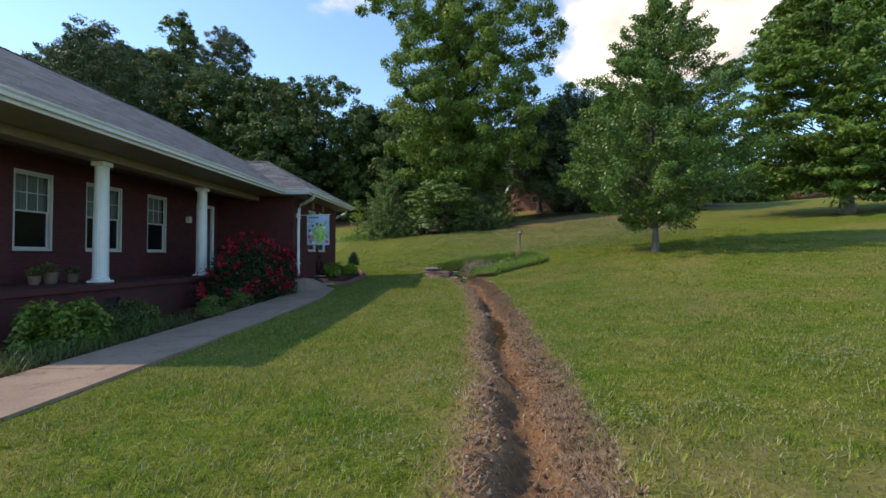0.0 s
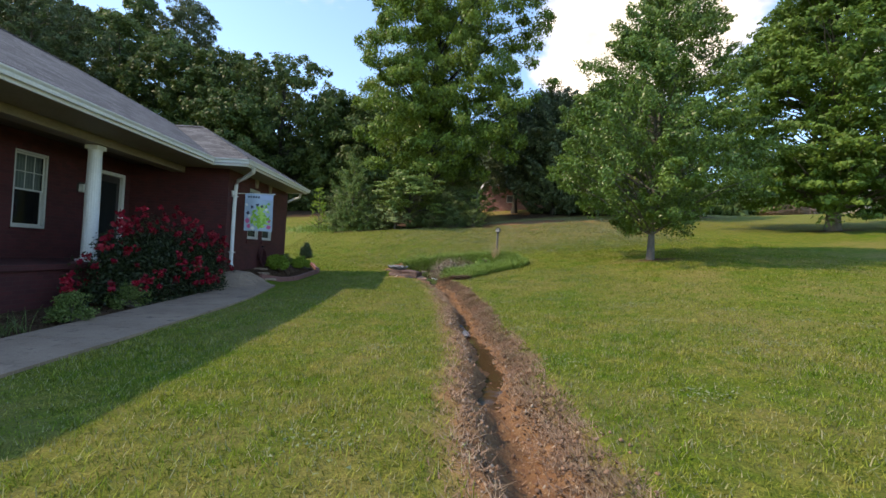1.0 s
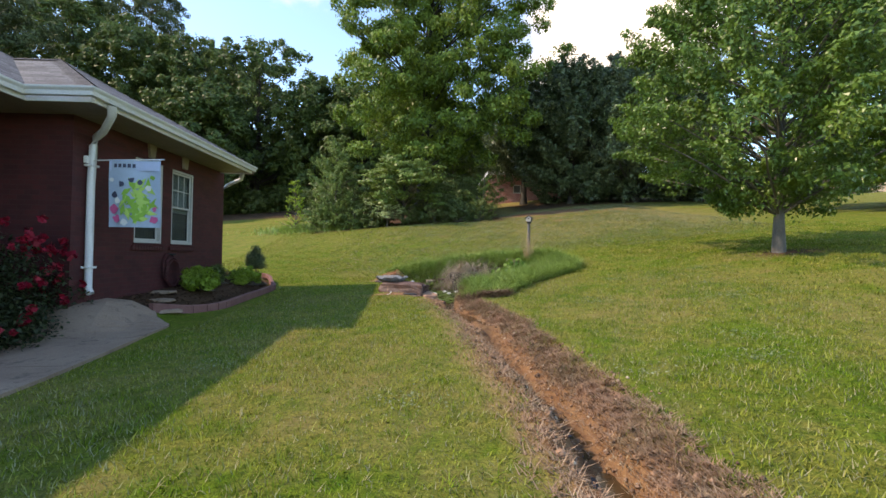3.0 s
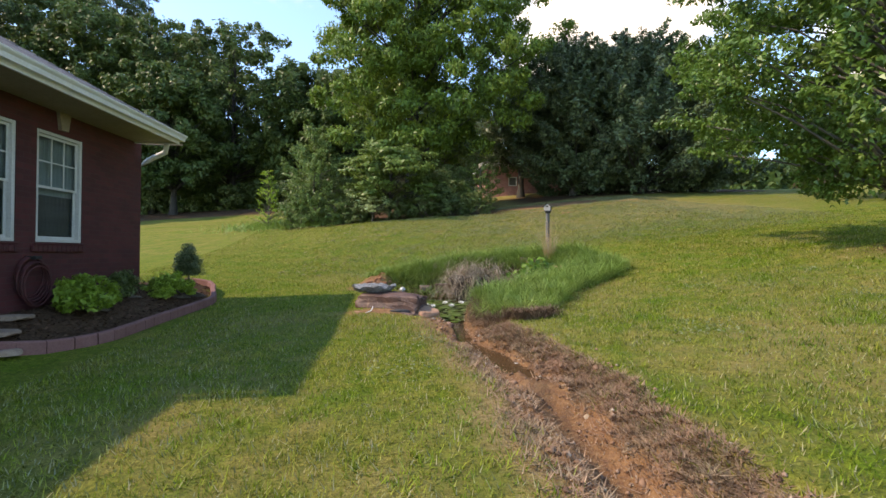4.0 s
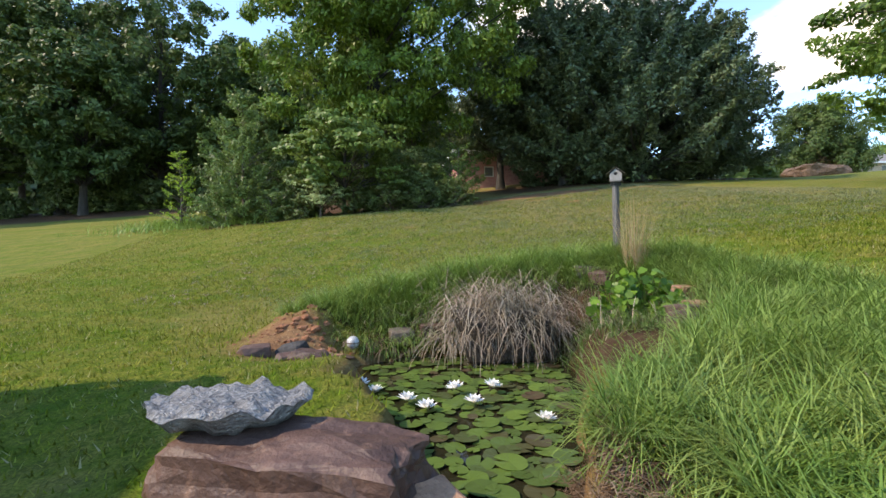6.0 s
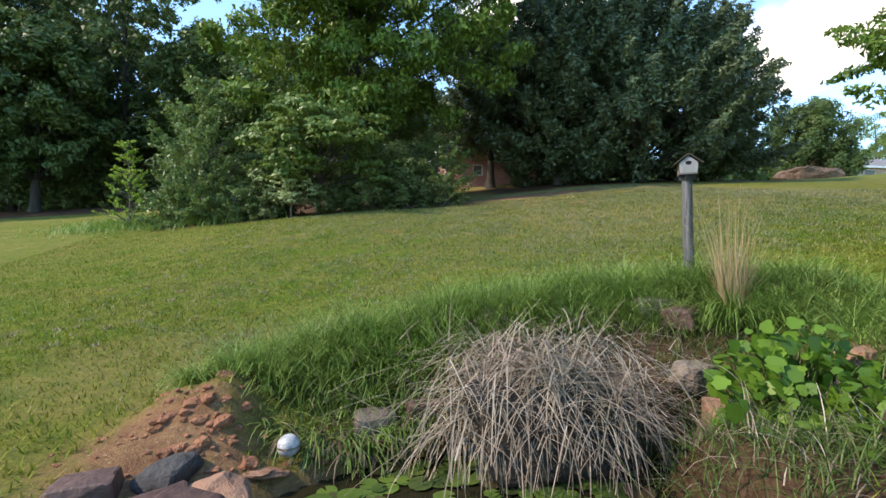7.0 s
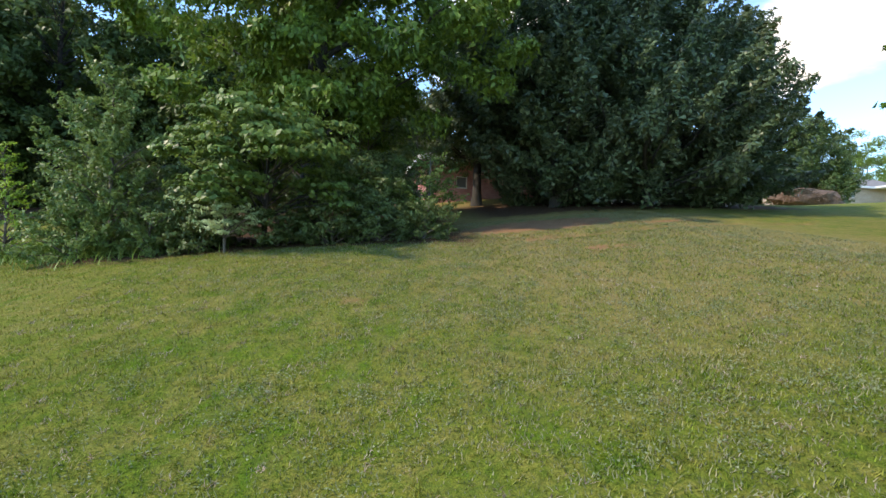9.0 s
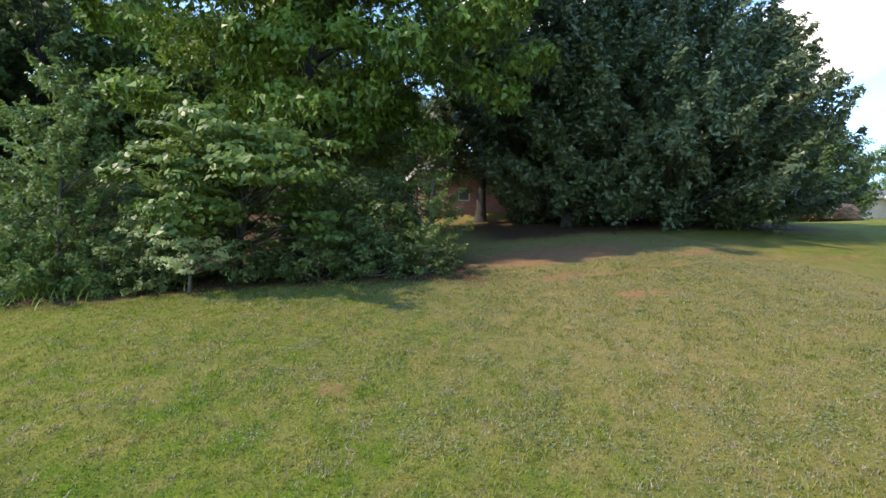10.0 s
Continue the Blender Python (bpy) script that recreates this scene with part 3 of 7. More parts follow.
def ground_fields(X, Y):
    d, cut = ditch_parts(X, Y)
    n1, n2 = wobble(X, Y, 5.0), wobble(X + 7, Y, 13.0)
    edge = 0.07 * n1 + 0.05 * n2
    soil = smooth01((d + 0.40 + edge) / 0.12) * smooth01((0.40 - 0.06 * smooth01((Y - 10) / 3) + edge - d) / 0.14) * cut
    thin = smooth01((d + 0.66 + 0.2 * smooth01((Y - 9) / 4) + 1.6 * edge) / 0.4) * smooth01((0.54 + 1.4 * edge - d) / 0.20) * cut * 0.9
    wet = np.exp(-((d - 0.0) / 0.11) ** 4) * cut * (0.30 + 0.6 * smooth01((Y - 13.6) / 0.8))
    q = pond_reach(X, Y)
    rim = 1 / (1 + np.exp(np.clip((q - 1.28 - 0.6 * edge) / 0.08, -50, 50)))
    soil = np.maximum(soil, rim * smooth01((0.55 - X) / 0.3))
    soil = np.maximum(soil, np.exp(-(((X + 1.1) / 0.72) ** 2 + ((Y - 16.92) / 0.24) ** 2) * 1.2) * (1.35 + 0.6 * n1 + 0.3 * n2))
    soil = np.maximum(soil, 1.5 * np.exp(-(((X + 1.68) / 0.48) ** 2 + ((Y - 20.0) / 0.50) ** 2)) * (0.9 + 0.5 * n2))
    wet = np.maximum(wet, 1 / (1 + np.exp(np.clip((q - 1.06) / 0.03, -50, 50))))
    thin = np.maximum(thin, rim * 0.8)
    bare = np.exp(-(((X - 6.5) / 2.4) ** 2 + ((Y - 34.6 - 0.05 * (X - 6)) / 1.0) ** 2)) * 2.2 + 0.7 * np.exp(-(((X - 6.1) / 0.9) ** 2 + ((Y - 30.4) / 0.5) ** 2)) + 0.8 * np.exp(-(((X - 10.5) / 1.6) ** 2 + ((Y - 33.3) / 0.35) ** 2)) + 0.7 * np.exp(-(((X - 5.2) / 0.9) ** 2 + ((Y - 32.2) / 0.5) ** 2)) + 0.55 * np.exp(-(((X - 0.2) / 0.45) ** 2 + ((Y - 28.2) / 0.25) ** 2))
    soil = np.maximum(soil, smooth01(1.5 * bare + 0.5 * n1 + 0.3 * n2 - 0.3))
    soil = np.maximum(soil, 0.9 * gully(X, Y))
    thin = np.maximum(thin, 0.5 * smooth01(1.6 * np.exp(-(((X - 8) / 6.5) ** 2 + ((Y - 34.6) / 1.8) ** 2)) + 0.3 * n1))
    thin = np.maximum(thin, 0.35 * smooth01(1.3 * np.exp(-(((X + 2.2) / 1.6) ** 2 + ((Y - 21.8) / 1.5) ** 2)) + 0.3 * n1 - 0.1))
    thin = np.maximum(thin, smooth01((Y - 20.5) / 6) * np.clip(0.05 + 0.12 * smooth01((Y - 26) / 4) + 0.42 * smooth01((X + 1) / 6) * smooth01((Y - 22) / 5) * smooth01((15 - X) / 5) + 0.26 * n1 + 0.16 * n2, 0, 0.7))
    thin = np.maximum(thin, np.clip(0.12 + 0.42 * wobble(X + 2, Y, 0.9) + 0.24 * n1 + 0.14 * n2, 0, 0.55) * smooth01((22 - Y) / 3) * smooth01((X + 4.5) / 1.0))
    soil = np.maximum(soil, 1.1 * np.exp(-(((X + 0.55 + 0.1 * (Y - 16.5)) / 0.20) ** 2 + ((Y - 16.45) / 0.6) ** 2)) * (0.8 + 0.5 * n2))
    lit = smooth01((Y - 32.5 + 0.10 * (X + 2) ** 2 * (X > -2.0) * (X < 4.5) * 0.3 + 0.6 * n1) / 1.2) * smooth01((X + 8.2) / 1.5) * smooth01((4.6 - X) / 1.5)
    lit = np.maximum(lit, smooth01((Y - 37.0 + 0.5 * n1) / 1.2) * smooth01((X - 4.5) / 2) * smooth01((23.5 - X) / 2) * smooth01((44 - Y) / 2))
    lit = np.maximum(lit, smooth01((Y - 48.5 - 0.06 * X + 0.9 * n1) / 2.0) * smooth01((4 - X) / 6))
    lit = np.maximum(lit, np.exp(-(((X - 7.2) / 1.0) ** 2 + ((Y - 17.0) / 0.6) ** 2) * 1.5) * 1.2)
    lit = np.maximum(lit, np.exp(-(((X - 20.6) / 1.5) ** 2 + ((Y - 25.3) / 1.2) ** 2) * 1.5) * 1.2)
    beds = smooth01((walk_far(Y) - X) / 0.06) * smooth01((14.6 - Y) / 0.1) * smooth01((Y - 3.5) / 0.3)
    beds = np.maximum(beds, smooth01((bed_front(Y) - X) / 0.05) * smooth01((Y - 14.5) / 0.1) * smooth01((19.9 - Y) / 0.2))
    beds = beds * (X > -16)
    # ground darkened beneath the border grass: shade between the tufts, painted in
    lit = np.maximum(lit, 0.85 * in_border(X, Y))
    # east bank darkened likewise, painted shade below the overhanging plants
    lit = np.maximum(lit, smooth01((X - 0.35) / 0.3) * smooth01((2.45 - X) / 0.2) * smooth01((Y - 17.7 - 0.3 * n1) / 0.3) * smooth01((20.9 - Y) / 0.2) * smooth01((Y - 16.9 - 0.75 * X) / 0.3))
    lit = np.maximum(lit, beds)
    return {"soil": soil, "thin": np.clip(thin, 0, 1), "wet": wet, "litter_and_shade": np.clip(lit, 0, 1)}


gx = np.concatenate([spaced(-9.0, -2.6, 0.2, -420, -9.0)[:-1], np.arange(-2.6, 4.6, 0.045), spaced(4.6, 15.0, 0.2, 4.6, 420)])
gy = np.concatenate([spaced(0.4, 22.2, 0.06, -300, 22.2)[:-1], spaced(22.2, 37.4, 0.2, 22.2, 700)])
GX, GY = np.meshgrid(gx, gy, indexing="ij")
GZ = land(GX, GY)
GZ = np.clip(GZ, -2, 13)
ni, nj = GX.shape
idx = np.arange(ni * nj).reshape(ni, nj)
gf = np.stack([idx[:-1, :-1], idx[1:, :-1], idx[1:, 1:], idx[:-1, 1:]], -1).reshape(-1, 4)
ground = array_mesh("ground", np.stack([GX, GY, GZ], -1).reshape(-1, 3), gf, M_GROUND, None, True)
tagged(ground, "mown green lawn on a gentle slope with a muddy ditch", "lawn", kind="structure")
for key, val in ground_fields(GX, GY).items():
    a = ground.data.attributes.new(key, "FLOAT", "POINT")
    a.data.foreach_set("value", val.ravel().astype(np.float32))


def sheet_water(name, xs, ys, z, inside, material, label):
    X, Y = np.meshgrid(xs, ys, indexing="ij")
    ok = inside(X, Y)
    keep = ok[:-1, :-1] & ok[1:, :-1] & ok[1:, 1:] & ok[:-1, 1:]
    ids = np.arange(X.size).reshape(X.shape)
    f = np.stack([ids[:-1, :-1], ids[1:, :-1], ids[1:, 1:], ids[:-1, 1:]], -1)[keep]
    v = np.stack([X, Y, np.zeros_like(X) + z(X, Y)], -1).reshape(-1, 3)
    used, inv = np.unique(f, return_inverse=True)
    ob = array_mesh(name, v[used], inv.reshape(-1, 4), material, None, True)
    return tagged(ob, label, "water", kind="structure")


WATER = 0.22
pond = sheet_water("water", np.arange(-1.8, 1.6, 0.05), np.arange(5.0, 20.8, 0.05), lambda X, Y: np.where(Y < 9.0, hill(ditch_x(Y), Y) - 0.165 - 0.03 * step01((Y - 8) / 1) - 0.12 * step01((6.6 - Y) / 1.4), np.minimum(WATER, -0.05 + 0.024 * np.clip(Y - 9, 0, 9) - 0.06 * step01((Y - 11) / 1.0) + 0.30 * (Y > 13))), lambda X, Y: ((pond_reach(X, Y) < 1.3) & (Y > 16.6)) | ((np.abs(X - ditch_x(Y)) < 0.26) & (Y < 17.2) & ((Y < 12.5) | (Y > 13.9))), M_WATER, "dark pond water that turns muddy down the ditch")

# ---- lawn grass ----


def scatter(rng, n, x0, x1, y0, y1):
    return rng.uniform(x0, x1, n), rng.uniform(y0, y1, n)


def lawn_patch(name, seed, n, x0, x1, y0, y1, height, width, label, material=None, fade=0.0):
    """Short blades over a stretch of lawn, none on bare earth, walk and beds."""
    rng = np.random.default_rng(seed)
    x, y = scatter(rng, n, x0, x1, y0, y1)
    fl = ground_fields(x, y)
    q = pond_reach(x, y)
    bare = np.maximum.reduce([fl["soil"], 0.85 * fl["litter_and_shade"], fl["wet"], 0.55 * fl["thin"]])
    keep = (rng.uniform(0, 1, n) > bare) & (q > 1.3)
    keep &= (x - x0 > fade * rng.uniform(0, 1, n)) & (y - y0 > 0.4 * fade * rng.uniform(0, 1, n))
    on_walk = (x < walk_near(y) + 0.03) & (y < 14.7)
    keep &= ~on_walk & ~((x < bed_front(y) + 0.16) & (y > 14.3) & (y < 20.1)) & ~((x < -5.0) & (y > 3) & (y < 19))
    x, y = x[keep], y[keep]
    lush = 0.8 + 0.45 * wobble(x, y, 1.7) + 0.3 * wobble(x, y, 6.3)
    v, f = blade_arrays(rng, np.stack([x, y, land(x, y) - 0.004], 1), 1.0, width, 0.8, 0.4)
    foot = v.reshape(-1, 3, 3)
    h = (height * np.clip(lush, 0.5, 1.5))[:, None]
    tip = foot[:, 2] - 0.5 * (foot[:, 0] + foot[:, 1])
    foot[:, 2] = 0.5 * (foot[:, 0] + foot[:, 1]) + tip * h
    ob = array_mesh(name, foot.reshape(-1, 3), f, material or M_BLADE)
    return tagged(ob, label, "grass", kind="stuff")


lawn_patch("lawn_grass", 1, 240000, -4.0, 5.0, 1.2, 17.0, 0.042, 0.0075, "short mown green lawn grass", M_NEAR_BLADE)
lawn_patch("lawn_grass", 2, 170000, -9.0, 9.5, 17.0, 33.5, 0.05, 0.013, "short mown green lawn grass on the slope")
lawn_patch("lawn_grass", 4, 180000, -5.0, 12.0, 21.5, 36.5, 0.045, 0.013, "short drying olive lawn grass on the slope", M_DRY_BLADE, 7.0)
lawn_patch("lawn_grass", 5, 50000, -4.0, 5.0, 1.2, 17.0, 0.04, 0.008, "dry yellow blades in the mown lawn", M_DRY_BLADE)

lawn_patch("lawn_grass", 3, 70000, 5.0, 14.0, 3.0, 24.0, 0.05, 0.014, "short mown green lawn grass under the trees")

# clover and broad-leaved weeds in small patches
rng = np.random.default_rng(31)
n_patch = 720
cx = np.concatenate([rng.uniform(-1, 6, 180) * np.where(np.arange(180) < 45, 1, 40), 10 - 13 * rng.uniform(0, 1, 540) ** 1.6])
cy = np.concatenate([rng.uniform(2, 16.5, 180), rng.uniform(22, 34, 540)])
rep = 90
px_ = np.repeat(cx, rep) + rng.normal(0, 0.16, n_patch * rep)
py_ = np.repeat(cy, rep) + rng.normal(0, 0.13, n_patch * rep)
fl = ground_fields(px_, py_)
ok = (np.maximum.reduce([fl["soil"], fl["litter_and_shade"], fl["wet"]]) < 0.3) & (px_ > walk_near(py_) + 0.1) & (pond_reach(px_, py_) > 2.2)
v, f = leaf_arrays(rng, np.stack([px_, py_, land(px_, py_) + rng.uniform(0.015, 0.045, len(px_))], 1)[ok], 0.022, 0.25, 0.0, 0.8, slim=True)
tagged(array_mesh("clover", v, f, M_CLOVER), "pale grey-green clover patches in the lawn", "clover", kind="stuff")

# ---- the house ----


def slab_with_holes(name, axis, at, depth, u0, u1, z0, z1, holes, material, parent=None, label=""):
    """An upright wall, its outer face at `at` on the axis, `depth` thick inwards, with openings (u0, u1, z0, z1)."""
    bm = bmesh.new()
    us = sorted({u0, u1, *[h[0] for h in holes], *[h[1] for h in holes]})
    for a, b in zip(us[:-1], us[1:]):
        cuts = sorted((h[2], h[3]) for h in holes if h[0] <= a + 1e-6 and h[1] >= b - 1e-6)
        z = z0
        for lo, hi in cuts + [(z1, z1)]:
            if lo - z > 1e-4:
                if axis == "x":
                    box(bm, (at - depth, a, z), (at, b, lo))
                else:
                    box(bm, (a, at, z), (b, at + depth, lo))
            z = hi
    bmesh.ops.remove_doubles(bm, verts=bm.verts, dist=1e-5)
    return part(name, bm, material, parent, label)


WALL_F, WALL_W, WING_Y0, WING_Y1 = -8.2, -5.66, 14.0, 18.55
PORCH_Z, SOFFIT_Z, EAVE_Z = 0.68, 3.14, 3.30
house = thing("house", "single-storey maroon brick house with a grey shingle roof and columned porch", "house", (-9, 11, 0))
house.location = (0, 0, 0)
WIN_PORCH = [(7.50, 8.28), (9.02, 10.03), (10.84, 11.58)]
WIN_WING = [(15.33, 16.12), (16.41, 17.19)]
DOOR = (12.87, 13.79)
slab_with_holes("wall", "x", WALL_F, 0.25, 4.9, WING_Y0, -0.3, SOFFIT_Z, [(a, b, 1.28, 2.78) for a, b in WIN_PORCH] + [(DOOR[0], DOOR[1], PORCH_Z, 2.78)], M_BRICK, house)
slab_with_holes("wall", "x", WALL_W, 0.25, WING_Y0, WING_Y1, -0.3, SOFFIT_Z + 0.06, [(a, b, 1.36, 2.84) for a, b in WIN_WING], M_BRICK, house)
slab_with_holes("wall", "y", WING_Y0, 0.25, WALL_F - 0.25, WALL_W - 0.25, -0.3, SOFFIT_Z + 0.06, [], M_BRICK, house)
slab_with_holes("wall", "y", WING_Y1 - 0.25, 0.25, -14.0, WALL_W - 0.25, -0.3, SOFFIT_Z + 0.06, [], M_BRICK, house)
slab_with_holes("wall", "y", 4.65, 0.25, -14.0, WALL_F, -0.3, SOFFIT_Z, [], M_BRICK, house)
slab_with_holes("wall", "x", -14.0, 0.25, 4.65, WING_Y1, -0.3, SOFFIT_Z, [], M_BRICK, house)
part("interior_floor", boxed((-14.2, 4.95, 0.5), (-8.46, 18.25, PORCH_Z)), M_DARK, house)

# roof: a hipped main roof and the wing's own hip
RX0, RX1, RXM = -14.4, -5.75, -10.07
RIDGE_Z = EAVE_Z + 0.55 * (RX1 - RXM)
PEAK = (-7.43, 15.875, EAVE_Z + 0.55 * 2.53)
END = (-8.28, 15.875, EAVE_Z + 0.55 * 2.53)
RA, RB = (RXM, 8.52, RIDGE_Z), (RXM, 14.08, RIDGE_Z)


def roof_face(bm, pts):
    lo = [bm.verts.new(Vector(p) - Vector((0, 0, 0.07))) for p in pts]
    hi = [bm.verts.new(p) for p in pts]
    bm.faces.new(hi)
    bm.faces.new(lo[::-1])
    for i in range(len(pts)):
        j = (i + 1) % len(pts)
        bm.faces.new((lo[i], lo[j], hi[j], hi[i]))


ez = EAVE_Z
for pts in (
    [(RX1, 4.2, ez), (RX1, 13.35, ez), END, RB, RA],
    [(-4.9, 13.35, ez), PEAK, END, (RX1, 13.35, ez)],
    [(-4.9, 13.35, ez), (-4.9, 18.4, ez), PEAK],
    [(-4.9, 18.4, ez), (RX0, 18.4, ez), RB, END, PEAK],
    [(RX0, 18.4, ez), (RX0, 4.2, ez), RA, RB],
    [(RX0, 4.2, ez), (RX1, 4.2, ez), RA],
):
    bm = bmesh.new()
    roof_face(bm, pts)
    bmesh.ops.recalc_face_normals(bm, faces=bm.faces)
    part("roof", bm, M_SHINGLE, house, "grey asphalt shingle slope")


def cap(p, q):
    """Ridge cap shingles along p to q."""
    p, q = Vector(p), Vector(q)
    n = max(2, int((q - p).length / 0.22))
    bm = bmesh.new()
    d = (q - p).normalized()
    side = d.cross(Vector((0, 0, 1))).normalized() * 0.13
    for i in range(n):
        a, b = p + (q - p) * (i / n), p + (q - p) * ((i + 1.15) / n)
        vs = [bm.verts.new(v) for v in (a - side - Vector((0, 0, 0.045)), a + Vector((0, 0, 0.028)), a + side - Vector((0, 0, 0.045)), b + side - Vector((0, 0, 0.055)), b + Vector((0, 0, 0.016)), b - side - Vector((0, 0, 0.055)))]
        bm.faces.new((vs[0], vs[1], vs[4], vs[5]))
        bm.faces.new((vs[1], vs[2], vs[3], vs[4]))
    return part("ridge_cap", bm, M_SHINGLE, house)


for p, q in ((RA, RB), ((-4.9, 13.35, ez), PEAK), ((-4.9, 18.4, ez), PEAK), (PEAK, END), (END, RB), ((RX1, 4.2, ez), RA)):
    cap(p, q)

# soffits, fascia and gutters
bm = bmesh.new()
part("porch_ceiling", boxed((-8.2, 4.78, SOFFIT_Z), (-7.16, 13.998, SOFFIT_Z + 0.03)), M_PORCH_CEILING, house, "porch ceiling boards in soffit cream darkened for shade")
for a, b in (((-7.158, 4.25, SOFFIT_Z), (-5.80, 13.40, SOFFIT_Z + 0.03)), ((-7.158, 13.40, SOFFIT_Z), (-4.95, 13.998, SOFFIT_Z + 0.03)), ((WALL_W + 0.002, 14.0, SOFFIT_Z), (-4.95, 18.35, SOFFIT_Z + 0.03)), ((-14.3, 18.552, SOFFIT_Z), (-4.95, 18.56, SOFFIT_Z + 0.03))):
    box(bm, a, b)
part("soffit", bm, M_SOFFIT, house, "cream painted soffit boards")
part("porch_beam", boxed((-7.16, 4.75, 2.98), (-6.80, 13.998, SOFFIT_Z - 0.002), 0.01), M_SOFFIT, house, "cream painted beam over the columns")
bm = bmesh.new()
for a, b in (((-5.80, 4.25, SOFFIT_Z - 0.02), (-5.77, 13.37, EAVE_Z - 0.075)), ((-5.80, 13.37, SOFFIT_Z - 0.02), (-4.95, 13.40, EAVE_Z - 0.075)), ((-4.95, 13.40, SOFFIT_Z - 0.02), (-4.92, 18.38, EAVE_Z - 0.075)), ((-14.3, 18.36, SOFFIT_Z - 0.02), (-4.92, 18.39, EAVE_Z - 0.075))):
    box(bm, a, b)
part("fascia", bm, M_WHITE, house)


def gutter(path):
    """A white gutter of ogee section along a path of plan points; the roof is on the left of the way."""
    sec = [(0.0, -0.10), (0.07, -0.10), (0.085, -0.05), (0.115, -0.02), (0.12, 0.0), (0.108, 0.0), (0.10, -0.018), (0.07, -0.05), (0.058, -0.09), (0.0, -0.09)]
    pts = [Vector((*p, 0)) for p in path]
    bm = bmesh.new()
    rings = []
    for i, p in enumerate(pts):
        d0 = (pts[i] - pts[i - 1]).normalized() if i else (pts[1] - pts[0]).normalized()
        d1 = (pts[i + 1] - pts[i]).normalized() if i < len(pts) - 1 else d0
        n0, n1 = Vector((d0.y, -d0.x, 0)), Vector((d1.y, -d1.x, 0))
        n = (n0 + n1).normalized()
        n = n / max(0.4, n.dot(n0))
        rings.append([bm.verts.new(p + n * s + Vector((0, 0, EAVE_Z - 0.03 + h))) for s, h in sec])
    for r0, r1 in zip(rings[:-1], rings[1:]):
        for k in range(len(sec)):
            j = (k + 1) % len(sec)
            bm.faces.new((r0[k], r0[j], r1[j], r1[k]))
    bm.faces.new(rings[0])
    bm.faces.new(rings[-1][::-1])
    bmesh.ops.recalc_face_normals(bm, faces=bm.faces)
    return part("gutter", bm, M_WHITE, house, "white metal gutter")


gutter([(-5.768, 4.2), (-5.768, 13.33), (-4.915, 13.33), (-4.915, 18.42)])
ds = [(-4.86, 13.62, 3.16), (-4.90, 13.68, 3.04), (-5.30, 14.08, 2.93), (-5.52, 14.24, 2.88), (-5.58, 14.27, 2.76), (-5.60, 14.27, 2.2), (-5.60, 14.27, 1.2), (-5.60, 14.27, 0.66), (-5.55, 14.25, 0.58)]
tube("downspout", ds, 0.052, M_WHITE, house, 8)["label"] = "white metal downspout"
for zz in (0.95, 2.45):
    part("strap", boxed((-5.662, 14.2, zz), (-5.535, 14.34, zz + 0.03)), M_WHITE, house)
ds2 = [(-5.15, 18.42, 3.14), (-5.22, 18.5, 3.0), (-5.5, 18.62, 2.92), (-5.62, 18.62, 2.85), (-5.80, 18.62, 2.7), (-5.80, 18.62, 0.5)]
tube("downspout", ds2, 0.045, M_WHITE, house, 8)

# porch
part("porch_floor", boxed((-8.19, 4.7, PORCH_Z - 0.1), (-6.50, 13.99, PORCH_Z), 0.008), M_BRICK, house, "dark red brick porch floor")
slab_with_holes("porch_base", "x", -6.56, 0.2, 4.75, 13.99, -0.3, PORCH_Z - 0.102, [(7.62, 8.0, 0.24, 0.42)], M_BRICK, house, "maroon brick porch base")
part("crawl_vent", boxed((-6.70, 7.63, 0.25), (-6.62, 7.99, 0.41)), M_DARK, house, "dark crawl space vent")


def column(y):
    ob = thing("column", "white round fluted porch column on a square base", "column", (-6.98, y, PORCH_Z), "porch columns")
    bm = bmesh.new()
    box(bm, (-0.16, -0.16, 0), (0.16, 0.16, 0.05), 0.02)
    part("base", bm, M_WHITE, ob)
    bm = bmesh.new()
    n, rows = 40, []
    for z, r in ((0.05, 0.148), (0.065, 0.150), (0.08, 0.147), (0.095, 0.132), (0.3, 0.130), (1.2, 0.127), (2.12, 0.116), (2.15, 0.116), (2.18, 0.121), (2.21, 0.124)):
        flute = 0.003 if 0.12 < z < 2.14 else 0.0
        rows.append([bm.verts.new(((r - flute * (k % 2)) * math.cos(2 * math.pi * k / n), (r - flute * (k % 2)) * math.sin(2 * math.pi * k / n), z)) for k in range(n)])
    for r0, r1 in zip(rows[:-1], rows[1:]):
        for k in range(n):
            bm.faces.new((r0[k], r0[(k + 1) % n], r1[(k + 1) % n], r1[k]))
    part("shaft", bm, M_WHITE, ob)
    part("capital", boxed((-0.125, -0.125, 2.21), (0.125, 0.125, 2.296), 0.006), M_WHITE, ob)
    return ob


for y in (4.86, 8.02, 11.20):
    column(y)


